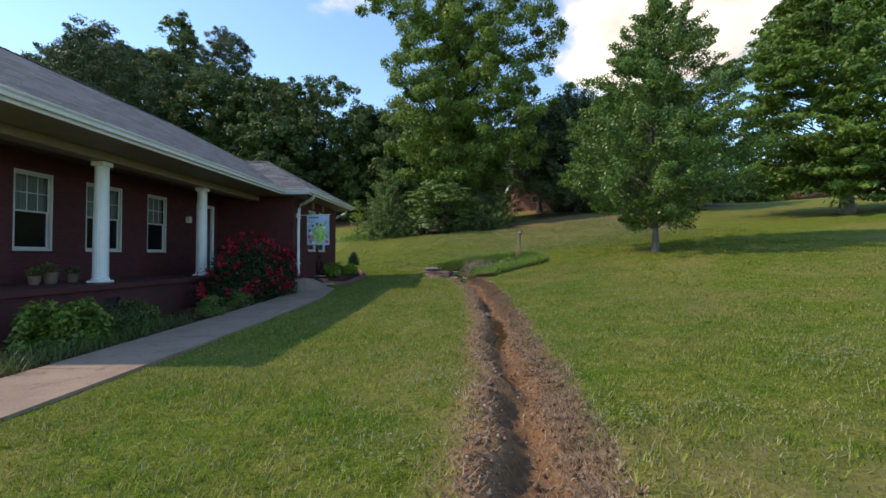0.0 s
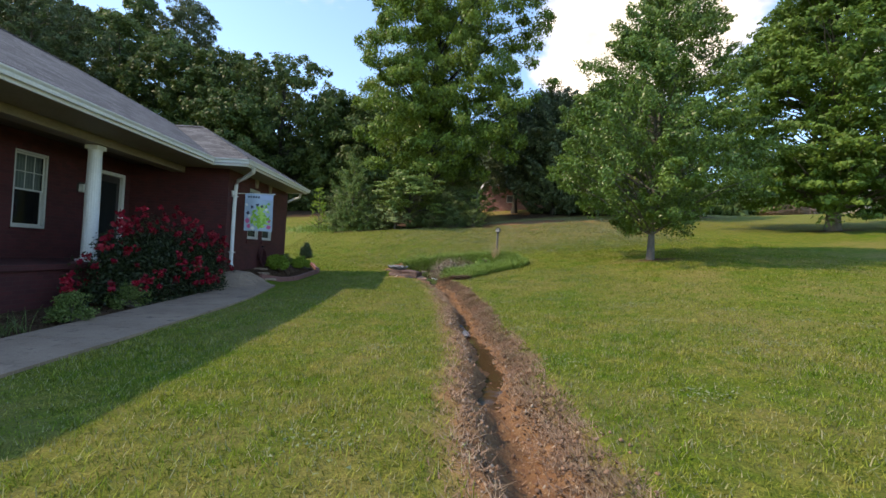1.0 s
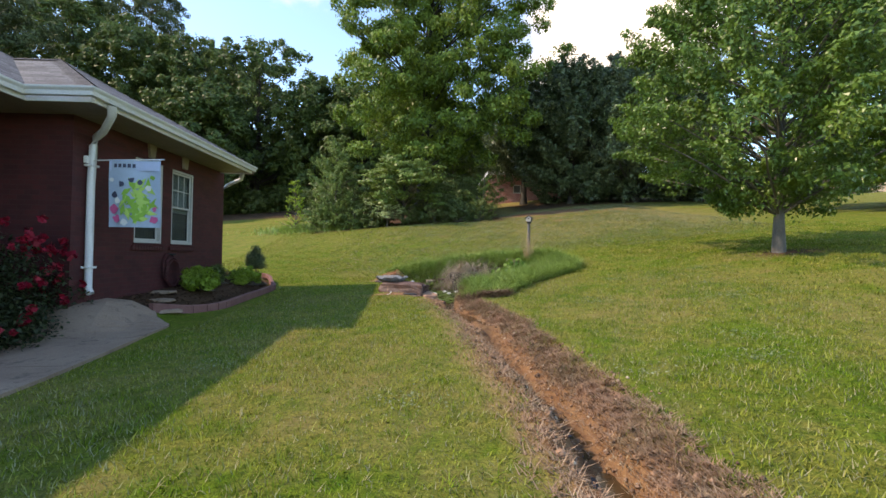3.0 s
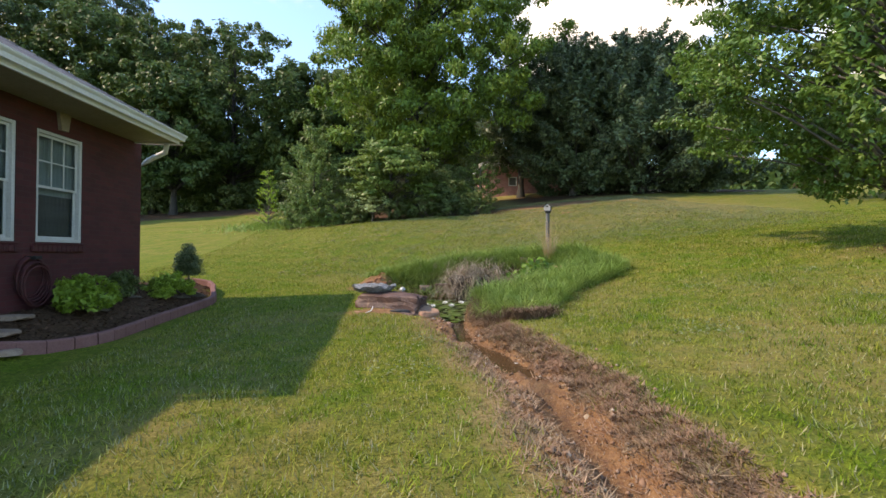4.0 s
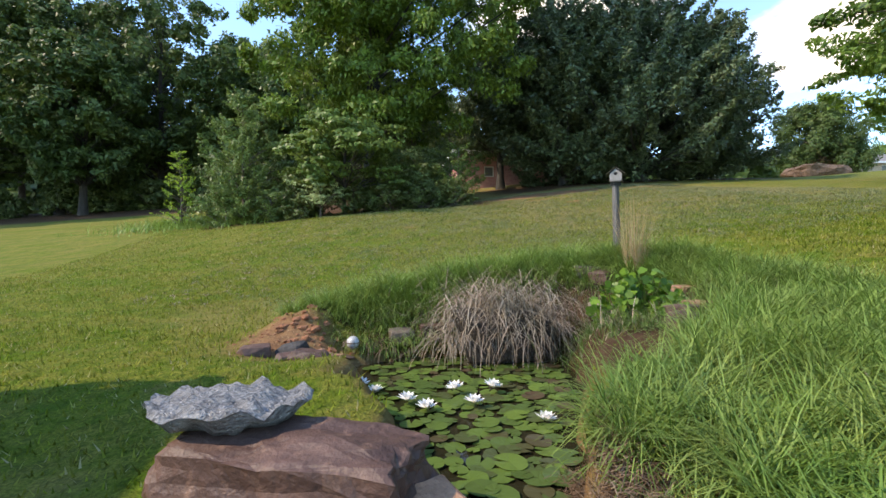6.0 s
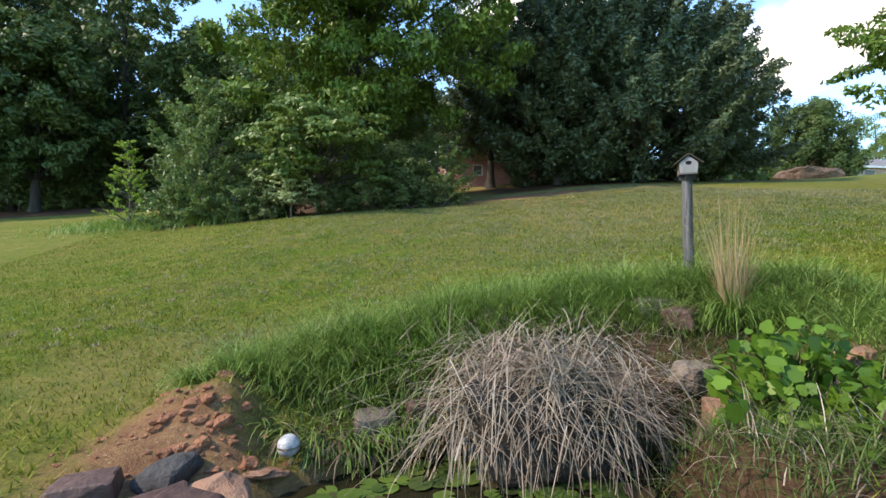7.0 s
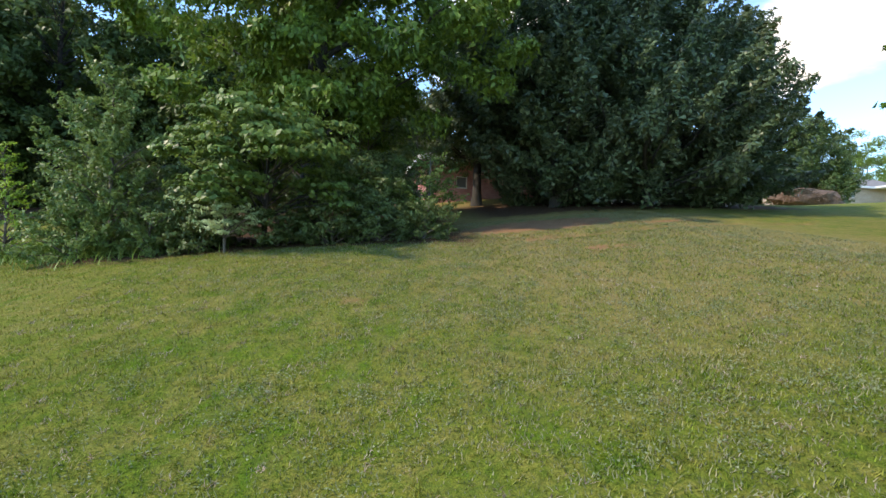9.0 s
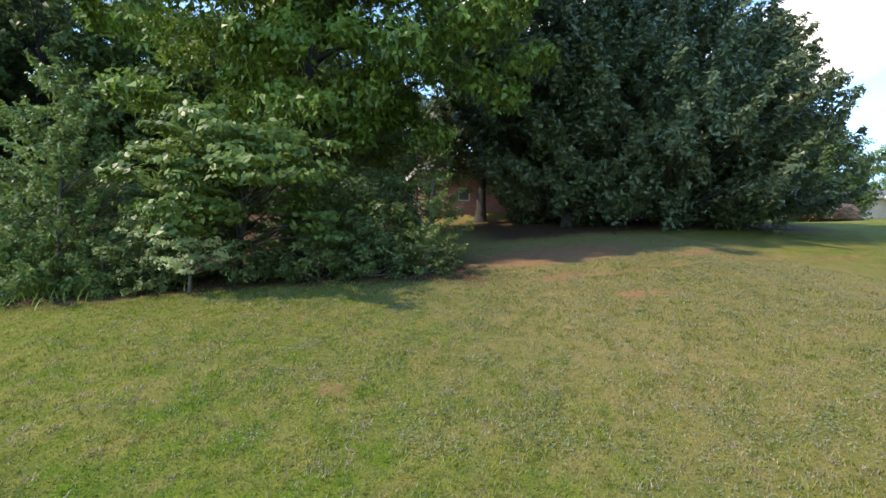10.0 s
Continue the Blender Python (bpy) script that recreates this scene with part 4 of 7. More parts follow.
def window(name, x, y0, y1, z0, z1, number):
    """A white double-hung window in a wall that faces east: grid above, plain below."""
    ob = thing(name, "white double-hung window with a grid in the upper sash", "window", (x, (y0 + y1) / 2, z0), kind="structure")
    w, h = (y1 - y0) / 2, z1 - z0
    bm = bmesh.new()
    f = 0.045
    for a, b in (((-0.10, -w, 0), (-0.01, -w + f, h)), ((-0.10, w - f, 0), (-0.01, w, h)), ((-0.10, -w + f, h - f), (-0.01, w - f, h)), ((-0.10, -w + f, 0), (-0.01, w - f, f))):
        box(bm, a, b, 0.004)
    part("window_frame", bm, M_VINYL, ob)
    part("window_sill", boxed((-0.05, -w - 0.03, -0.035), (0.03, w + 0.03, -0.002), 0.005), M_BRICK, ob)
    for lo, hi, dx, grid in ((f, h / 2 + 0.02, -0.07, False), (h / 2 - 0.02, h - f, -0.045, True)):
        bm = bmesh.new()
        s = 0.035
        for a, b in (((dx - 0.02, -w + f, lo), (dx, -w + f + s, hi)), ((dx - 0.02, w - f - s, lo), (dx, w - f, hi)), ((dx - 0.02, -w + f + s, lo), (dx, w - f - s, lo + s)), ((dx - 0.02, -w + f + s, hi - s), (dx, w - f - s, hi))):
            box(bm, a, b, 0.003)
        part("sash", bm, M_VINYL, ob)
        part("pane", boxed((dx - 0.012, -w + f + s, lo + s), (dx - 0.008, w - f - s, hi - s)), M_GLASS, ob)
        if grid:
            inner = 2 * (w - f - s)
            for k in (1, 2):
                c = -w + f + s + inner * k / 3
                part("muntin", boxed((dx - 0.006, c - 0.009, lo + s), (dx + 0.002, c + 0.009, hi - s)), M_VINYL, ob)
            c = (lo + hi) / 2
            part("muntin", boxed((dx - 0.0055, -w + f + s, c - 0.009), (dx + 0.0015, w - f - s, c + 0.009)), M_VINYL, ob)
    return ob


def curtain(x, y0, y1, z0, z1, material, label):
    bm = bmesh.new()
    n = 60
    rows = []
    for z in (z0, z1):
        rows.append([bm.verts.new((x + 0.018 * math.sin(k * 1.3), y0 + (y1 - y0) * k / n, z)) for k in range(n + 1)])
    for k in range(n):
        bm.faces.new((rows[0][k], rows[0][k + 1], rows[1][k + 1], rows[1][k]))
    ob = part("curtain", bm, material)
    s = ob.modifiers.new("thick", "SOLIDIFY")
    s.thickness = 0.004
    return tagged(ob, label, "curtain")


for k, (a, b) in enumerate(WIN_PORCH):
    window("window_%d" % (k + 1), WALL_F, a, b, 1.28, 2.78, k)
    curtain(WALL_F - 0.16, a - 0.02, b + 0.02, 2.02, 2.9, M_CURTAIN, "pale curtain behind the upper porch window")
for k, (a, b) in enumerate(WIN_WING):
    window("window_%d" % (k + 4), WALL_W, a, b, 1.36, 2.84, k)
    curtain(WALL_W - 0.135, a - 0.02, b + 0.02, 2.0, 2.9, M_CURTAIN, "pale sheer curtain behind the upper sash")
    curtain(WALL_W - 0.16, a - 0.02, b + 0.02, 1.3, 2.06, M_BLIND, "grey lowered blind behind the lower sash")
    key = bmesh.new()
    ym = (a + b) / 2
    vs = [(0, ym - 0.06, 2.90), (0, ym + 0.06, 2.90), (0, ym + 0.10, 3.14), (0, ym - 0.10, 3.14)]
    lo = [key.verts.new((WALL_W + 0.002, v[1], v[2])) for v in vs]
    hi = [key.verts.new((WALL_W + 0.05, v[1], v[2])) for v in vs]
    key.faces.new(hi)
    for i in range(4):
        key.faces.new((lo[i], lo[(i + 1) % 4], hi[(i + 1) % 4], hi[i]))
    bmesh.ops.recalc_face_normals(key, faces=key.faces)
    part("keystone", key, M_SOFFIT, house, "cream stone keystone over the window")
    for j in range(int((b - a + 0.16) / 0.075)):
        y = a - 0.08 + j * 0.075
        part("sill_brick", boxed((WALL_W + 0.002, y + 0.004, 1.235), (WALL_W + 0.04, y + 0.071, 1.318), 0.004), M_BRICK, house)

door = thing("door_1", "dark front door with white frame and glazed storm panel", "door", (WALL_F, sum(DOOR) / 2, PORCH_Z), kind="structure")
w, h = (DOOR[1] - DOOR[0]) / 2, 2.1
bm = bmesh.new()
for a, b in (((-0.12, -w, 0), (0.015, -w + 0.09, h)), ((-0.12, w - 0.09, 0), (0.015, w, h)), ((-0.12, -w + 0.09, h - 0.09), (0.015, w - 0.09, h))):
    box(bm, a, b, 0.005)
part("door_frame", bm, M_WHITE, door, "white door frame")
part("door_leaf", boxed((-0.10, -w + 0.092, 0.005), (-0.06, w - 0.092, h - 0.092)), M_DOOR, door)
part("pane", boxed((-0.055, -w + 0.2, 0.25), (-0.05, w - 0.2, h - 0.25)), M_GLASS, door)
part("door_handle", boxed((-0.055, -w + 0.12, 0.95), (0.0, -w + 0.15, 1.1), 0.008), M_BLACK_PLASTIC, door)
# ---- trees ----


def leaf_points(rng, clumps, radii, per, flat=0.6, dirs=None, spray=0.0):
    """Points gathered round clump centres, or along sprays that point along dirs; and each point's way out of its clump."""
    c = np.repeat(clumps, per, axis=0)
    r = np.repeat(radii, per)
    d = rng.normal(0, 1, c.shape)
    d /= np.linalg.norm(d, axis=1)[:, None]
    k = rng.uniform(0.25, 1.0, len(c)) ** 0.6
    if dirs is not None and spray > 0:
        u = rng.uniform(-0.5, 0.5, len(c))
        c = c + np.repeat(dirs, per, axis=0) * (u * spray * r)[:, None]
        k = k * (1.15 - 0.85 * (u + 0.5))
    return c + d * [1, 1, flat] * (r * k)[:, None], d


def grow_tree(name, label, base, height, trunk_r, crown, seed, leaf_mat, bark, clumps, clump_r, per, leaf, first=0.15, lean=(0, 0), flat=0.6, droop=0.25, narrow=0.55, limb_share=0.32, category="tree", group="", shell=0.55, rough=0.25, spray=0.0, rise=0.3, slim=True, crisp=0.5):
    """A tree: tapered trunk with limbs that reach the leaf clumps. crown(h, a): the crown's radius at relative height h (0 to 1) and bearing a."""
    rng = np.random.default_rng(seed)
    bx, by = base
    bz = float(land(bx, by)) - 0.06
    ob = thing(name, label, category, (bx, by, bz), group)
    H = height
    tz = np.linspace(0, 0.93, 12)
    wob = rng.normal(0, 0.012 * H, (12, 2)).cumsum(0) * 0.35
    wob[0] = 0
    trunk = np.stack([lean[0] * tz + wob[:, 0] * tz, lean[1] * tz + wob[:, 1] * tz, tz * H], 1)
    tr = trunk_r * (1 - tz) ** 0.9 + 0.012
    tr[0] *= 1.35
    pieces = [tube_arrays(trunk, tr, 9)]
    cs, rs = [], []
    while len(cs) < clumps:
        hh = first + (1 - first) * rng.uniform(0, 1)
        a = rng.uniform(0, 2 * np.pi)
        full = crown(hh, a) * (1 + rough * math.sin(3 * a + 9 * hh + seed) * math.cos(5 * hh + 2 * a))
        if rng.uniform() > min(1.0, full / (0.35 * H)) ** 0.7 + 0.12:
            continue
        rad = full * (shell + (1 - shell) * rng.uniform(0, 1) ** 0.7) * rng.uniform(0.85, 1.12)
        if rng.uniform() < 0.22:
            rad *= rng.uniform(0.2, 0.8)
        ax = np.array([np.interp(hh, tz, trunk[:, 0]), np.interp(hh, tz, trunk[:, 1])])
        cs.append([ax[0] + rad * math.cos(a), ax[1] + rad * math.sin(a), hh * H + rng.normal(0, 0.02 * H)])
        rs.append(clump_r * rng.uniform(0.6, 1.25))
    cs, rs = np.array(cs), np.array(rs)
    for c in cs[rng.permutation(len(cs))[: int(limb_share * len(cs))]]:
        reach = math.hypot(c[0], c[1])
        h0 = max(first * 0.75, c[2] / H - 0.55 * reach / H - 0.02)
        h0 = min(h0, 0.9)
        s = np.array([np.interp(h0, tz, trunk[:, 0]), np.interp(h0, tz, trunk[:, 1]), h0 * H])
        r0 = float(np.interp(h0, tz, tr)) * 0.22
        t = np.linspace(0, 1, 6)[:, None]
        mid = s * (1 - t) + c * t + np.sin(np.pi * t) * np.array([0, 0, 0.06 * reach]) + rng.normal(0, 0.02 * reach, (6, 3)) * np.sin(np.pi * t)
        pieces.append(tube_arrays(mid, r0 * (1 - t[:, 0]) ** 0.8 + 0.008, 5))
    v, f = join_arrays(pieces)
    array_mesh("trunk", v, f, bark, ob, True)
    out = cs - np.stack([np.interp(cs[:, 2] / H, tz, trunk[:, 0]), np.interp(cs[:, 2] / H, tz, trunk[:, 1]), cs[:, 2]], 1)
    out /= np.linalg.norm(out, axis=1)[:, None] + 1e-6
    dirs = out + rng.normal(0, 0.3, out.shape) + [0, 0, rise]
    dirs /= np.linalg.norm(dirs, axis=1)[:, None]
    pts, way = leaf_points(rng, cs, rs, per, flat, dirs, spray)
    face = 0.55 * way + 0.35 * np.repeat(out, per, axis=0) + [0, 0, 0.55] + rng.normal(0, crisp, way.shape)
    face /= np.linalg.norm(face, axis=1)[:, None]
    v, f = leaf_arrays(rng, pts, leaf, 0.45, droop, narrow, 0.35, face, slim)
    array_mesh("crown", v, f, leaf_mat, ob)["label"] = "leafy crown with an uneven outline"
    return ob


def pear_crown(R):
    return lambda h, a: R * max(0.06, min(1, (h - 0.08) / 0.17)) * (1 - max(0, (h - 0.40) / 0.60) ** 1.15) ** 0.8 + 0.02 * R


def round_crown(R, lo=0.2):
    return lambda h, a: R * math.sqrt(max(0.0, 1 - ((h - (1 + lo) / 2) / ((1 - lo) / 2 + 0.02)) ** 2)) ** 0.9 + 0.03


# the young pear tree on the lawn and the big oak behind it
grow_tree("pear_tree", "young leafy green tree with a pale trunk on the lawn", (7.02, 17.07), 9.6, 0.095, pear_crown(3.25), 11, M_PEAR, M_PALE_BARK, 480, 0.40, 260, 0.092, first=0.12, flat=0.7, droop=0.5, spray=2.4, rise=0.35, rough=0.12, narrow=0.62)
grow_tree("oak_tree", "large dense dark green oak tree with a short trunk", (20.6, 25.3), 17.0, 0.27, lambda h, a: 5.9 * min(1, 0.6 + (h - 0.08) * 2.4) * (1 - max(0, (h - 0.25) / 0.75) ** 1.5) ** 0.8 + 0.15, 12, M_OAK, M_BARK, 820, 0.80, 150, 0.24, first=0.08, flat=0.32, droop=0.3, spray=2.4, rise=0.05)
# the tall tree at the wood's edge past the pond
grow_tree("tulip_tree", "tall fresh green broadleaf tree at the wood's edge", (-1.25, 37.0), 26.0, 0.40, lambda h, a: 6.9 * (0.40 + 0.60 * abs(math.cos(a))) * min(1, 0.50 + h * 1.5) * (1 - max(0, (h - 0.5) / 0.5) ** 2) ** 0.6, 13, M_TULIP, M_DARK_BARK, 660, 0.95, 310, 0.215, first=0.16, shell=0.25, limb_share=0.10, flat=0.75, droop=0.8, spray=0.8, rise=0.0, rough=0.35)
# the dark mass of evergreen trees
for k, (x, y, hh, r) in enumerate(((9.6, 39.6, 10.3, 3.8), (13.9, 38.8, 10.2, 5.0), (17.5, 38.9, 9.0, 3.8), (12.2, 41.5, 9.6, 4.4), (6.8, 43.0, 9.6, 3.4))):
    grow_tree("evergreen_tree", "dense dark blue-green tree with low branches", (x, y), hh, 0.24, lambda h, a, r=r: r * min(1, 0.66 + h * 1.6) * math.sqrt(max(0.0, 1 - max(0, (h - 0.25) / 0.77) ** 2)), 20 + k, M_HOLLY, M_DARK_BARK, 420, 0.52, 150, 0.215, first=0.30 if k == 4 else 0.06, flat=0.7, group="dark trees behind the lawn", rough=0.3, spray=3.4, rise=0.75, droop=0.1)
# dogwood, shrubs and saplings before the tall tree
grow_tree("dogwood_tree", "low dogwood tree with layered light green leaves", (-2.3, 34.1), 3.8, 0.08, lambda h, a: 2.65 * math.sqrt(max(0.0, 1 - ((h - 0.52) / 0.50) ** 2)), 31, M_DOGWOOD, M_DARK_BARK, 175, 0.62, 95, 0.17, first=0.30, rough=0.4, flat=0.13, droop=0.1, spray=1.0, rise=-0.1, slim=False, crisp=0.28)
grow_tree("bush", "tall open green bush at the wood's edge", (-6.5, 34.9), 5.3, 0.06, lambda h, a: 1.9 * (1 - h) ** 0.6 + 0.05, 32, M_BUSH, M_BARK, 180, 0.22, 75, 0.12, first=0.04, category="bush", spray=4.5, rise=0.7)
grow_tree("bush", "pale-leaved small bush under the trees", (-3.15, 33.3), 1.45, 0.03, lambda h, a: 1.15 * h + 0.15, 33, M_SILVER, M_BARK, 46, 0.26, 60, 0.085, first=0.4, flat=0.16, category="bush", spray=1.6, rise=0.1, crisp=0.3)
grow_tree("bush", "feathery grey-green bush beside the bare earth", (2.55, 34.6), 2.7, 0.04, round_crown(1.0, 0.05), 34, M_DOGWOOD, M_BARK, 70, 0.17, 50, 0.09, first=0.05, category="bush", spray=4.0, rise=0.5)
for k, (x, y, r, hh) in enumerate(((0.4, 34.9, 1.7, 2.4), (-3.9, 35.2, 1.6, 2.6), (1.6, 36.4, 1.5, 2.6), (-7.2, 36.4, 1.6, 2.8), (-5.4, 36.0, 1.5, 2.6), (0.9, 39.0, 2.3, 4.4), (3.2, 40.6, 2.0, 4.2), (-1.5, 38.5, 2.2, 4.0))):
    grow_tree("bush", "dark green undergrowth bush beneath the trees", (x, y), hh, 0.05, round_crown(r, 0.0), 40 + k, M_SHRUB, M_BARK, 110, 0.36, 60, 0.12, first=0.03, category="bush", group="undergrowth")
grow_tree("sapling", "thin young sapling with sparse light leaves", (-8.85, 34.7), 3.1, 0.025, lambda h, a: 0.80 * (1 - h) ** 0.6 + 0.05 + (0.8 if h < 0.22 and abs(a - 3.2) < 0.5 else 0), 50, M_LIME, M_BARK, 90, 0.10, 22, 0.095, first=0.06, category="sapling", limb_share=1.0, spray=4.0, rise=0.6)

for k, (x, y, r, hh) in enumerate(((-5.2, 34.1, 1.0, 1.3), (-4.1, 34.0, 0.9, 1.2), (-1.9, 34.0, 1.0, 1.1), (-0.4, 33.7, 1.0, 1.2), (0.9, 33.7, 1.0, 1.3), (-7.0, 34.3, 1.1, 1.4), (2.3, 33.7, 0.9, 1.2))):
    grow_tree("bush", "low dark green bush at the lawn's edge", (x, y), hh, 0.03, round_crown(r, -0.2), 300 + k, M_BUSH if k in (0, 5) else M_SHRUB, M_BARK, 60, 0.28, 60, 0.10, first=0.02, category="bush", group="undergrowth", spray=1.5, rise=0.4)

# the wood to the west
WOODS = [(-40.5, 45, 23, 6.5, 1), (-47, 48, 22, 6, 0), (-37.8, 66.9, 29.5, 5.6, 1), (-46.6, 66.4, 34, 4.0, 0), (-55, 61, 29, 7.5, 1), (-34, 57, 21.5, 5.8, 0), (-28.5, 58, 20, 6.5, 0), (-21.2, 60, 19.6, 8.0, 0), (-14.0, 59, 15.0, 5.0, 0), (-8.5, 57.5, 13.5, 5.5, 0), (-3, 60, 14, 6, 0), (-52, 56, 24, 6.5, 0), (-30.5, 68, 22, 5, 1), (-25, 68, 19, 6, 0), (4, 62, 12, 6, 0), (-12, 66, 15, 6, 0), (-24.5, 54.5, 14, 4.5, 0), (-41, 58, 25, 6, 0), (-48, 57, 26, 6, 0)]
for k, (x, y, hh, r, pine) in enumerate(WOODS):
    if pine:
        grow_tree("pine_tree", "tall dark pine tree in the wood", (x, y), hh, 0.28, lambda h, a, r=r: r * 0.85 * math.sqrt(max(0.0, 1 - ((h - 0.72) / 0.29) ** 2)), 60 + k, M_PINE, M_BARK, 300, 1.15, 120, 0.40, first=0.44, flat=0.5, narrow=0.3, group="wood", spray=1.0, rise=0.4)
    else:
        grow_tree("broadleaf_tree", "dark green broadleaf tree in the wood", (x, y), hh, 0.30, lambda h, a, r=r: r * min(1, 0.55 + 0.9 * h) * math.sqrt(max(0.0, 1 - max(0, (h - 0.55) / 0.46) ** 2)), 60 + k, M_WOODS, M_DARK_BARK, 330, 0.95, 90, 0.38, first=0.22, flat=0.85, group="wood", spray=0.7, rise=0.3)
# trees to the east, round the far house
for k, (x, y, hh, r) in enumerate(((42.9, 54.2, 9.2, 3.6), (78, 84, 9, 7), (90, 82, 13, 8), (103, 88, 10, 8), (48, 92, 8, 7), (62, 95, 8, 7))):
    grow_tree("round_tree", "rounded green tree beyond the lawn", (x, y), hh, 0.25, round_crown(r, -0.05), 90 + k, M_WOODS if k == 0 else M_TULIP, M_BARK, 260 if k == 0 else 210, 0.85, 190 if k == 0 else 130, 0.24, first=0.03, flat=0.95, group="far trees")


rng = np.random.default_rng(140)
for k in range(15):
    x = -46 + k * 3.5 + rng.uniform(-0.8, 0.8)
    grow_tree("bush", "dark undergrowth bush at the edge of the wood", (x, 59.5 + 0.05 * x + rng.uniform(-0.8, 1.2)), rng.uniform(2.0, 3.4), 0.06, round_crown(rng.uniform(1.9, 2.6), -0.1), 150 + k, M_SHRUB, M_BARK, 70, 0.7, 60, 0.30, first=0.02, category="bush", group="undergrowth of the wood")

# woods in the distance
cx = rng.uniform(-120, 75, 3200)
cy = rng.uniform(82, 100, 3200)
cz = np.clip(hill(cx, cy), -2, 13) + rng.uniform(0, 1, 3200) * np.where(cx < 10, 15, 6)
v, f = leaf_arrays(rng, leaf_points(rng, np.stack([cx, cy, cz], 1), np.full(3200, 2.2), 30)[0], 1.5, slim=True, facing=rng.normal(0, 0.6, (96000, 3)) + [0, -0.4, 0.7])
tagged(array_mesh("far_woods", v, f, M_WOODS), "dark green woods in the distance", "woods", kind="stuff")

# ---- stones ----


def stone_mesh(seed, dims, cuts=6, level=3, rough=0.03, boxy=0.2):
    """An angular stone of the given size on z = 0: a jittered block's hull, chamfered and roughened."""
    rng = np.random.default_rng(seed)
    bm = bmesh.new()
    for x in (-1, 1):
        for y in (-1, 1):
            for z in (-1, 1):
                bm.verts.new(np.array((x, y, z)) * rng.uniform(1 - 1.5 * boxy, 1, 3) * (1 - (0.10 if z > 0 else 0)))
    for _ in range(cuts):
        d = rng.normal(0, 1, 3)
        d /= np.abs(d).max()
        bm.verts.new(d * rng.uniform(0.9, 1.12))
    hull = bmesh.ops.convex_hull(bm, input=bm.verts)
    bmesh.ops.delete(bm, geom=list({g for g in hull["geom_interior"] + hull["geom_unused"] if isinstance(g, bmesh.types.BMVert)}), context="VERTS")
    bmesh.ops.dissolve_limit(bm, angle_limit=0.12, verts=bm.verts, edges=bm.edges)
    bmesh.ops.bevel(bm, geom=list(bm.edges), offset=0.09, segments=1, affect="EDGES", clamp_overlap=True)
    bmesh.ops.triangulate(bm, faces=bm.faces)
    for _ in range(level - 1):
        long = [e for e in bm.edges if e.calc_length() > 0.16]
        bmesh.ops.subdivide_edges(bm, edges=long, cuts=1)
        bmesh.ops.triangulate(bm, faces=bm.faces)
    co = np.array([v.co[:] for v in bm.verts])
    co += np.array([[noise.noise(Vector(c * 1.9 + seed)), noise.noise(Vector(c * 1.9 + seed + 9)), noise.noise(Vector(c * 2.1 + seed + 5))] for c in co]) * rough * 2.2
    co += np.array([[noise.noise(Vector(c * 7 + seed)), noise.noise(Vector(c * 7 + seed + 3)), noise.noise(Vector(c * 6 + seed + 7))] for c in co]) * rough
    co -= co.min(0) * [0, 0, 1]
    co *= np.array(dims) / (co.max(0) - co.min(0))
    for v, c in zip(bm.verts, co):
        v.co = c
    bmesh.ops.recalc_face_normals(bm, faces=bm.faces)
    return bm


def stone(label, at, dims, turn, seed, material, tilt=0, level=3, group="", sink=0.04, boxy=0.2, cuts=5, rough=0.03):
    ob = part("rock", stone_mesh(seed, dims, cuts, level, rough, boxy), material)
    z = float(land(at[0], at[1])) if len(at) == 2 else at[2]
    ob.matrix_world = pose(at[0], at[1], z - sink, tilt, 0, turn)
    return tagged(ob, label, "rock", group)


M_BLACKROCK = surf("wet_dark_rock", (0.03, 0.028, 0.027), (0.075, 0.068, 0.062), 6, 0.85, 30, 0.6, 0.03)
stone("large flat-topped brown sandstone boulder beside the pond", (-1.14, 17.33, 0.30), (1.26, 0.62, 0.42), -20, 3, M_SANDSTONE, 0, 4, boxy=0.16, cuts=5, sink=0.06, rough=0.055)
stone("orange-brown sandstone block at the pond's lip", (-0.62, 17.12, 0.22), (0.36, 0.34, 0.26), 25, 5, M_REDSTONE, 16, sink=0.04)
stone("flat dark grey stone by the boulder", (-1.00, 16.92), (0.32, 0.20, 0.06), 25, 6, M_BLACKROCK, 0, 3, sink=0.028, boxy=0.35, cuts=8)
stone("flat brown stone slab by the ditch", (-0.84, 16.74), (0.32, 0.22, 0.06), -35, 7, M_SANDSTONE, -6, 3, sink=0.028, boxy=0.35, cuts=8)
stone("small brown stone under the boulder", (-1.55, 17.02, 0.36), (0.26, 0.2, 0.08), 40, 8, M_REDSTONE, 0, 2)
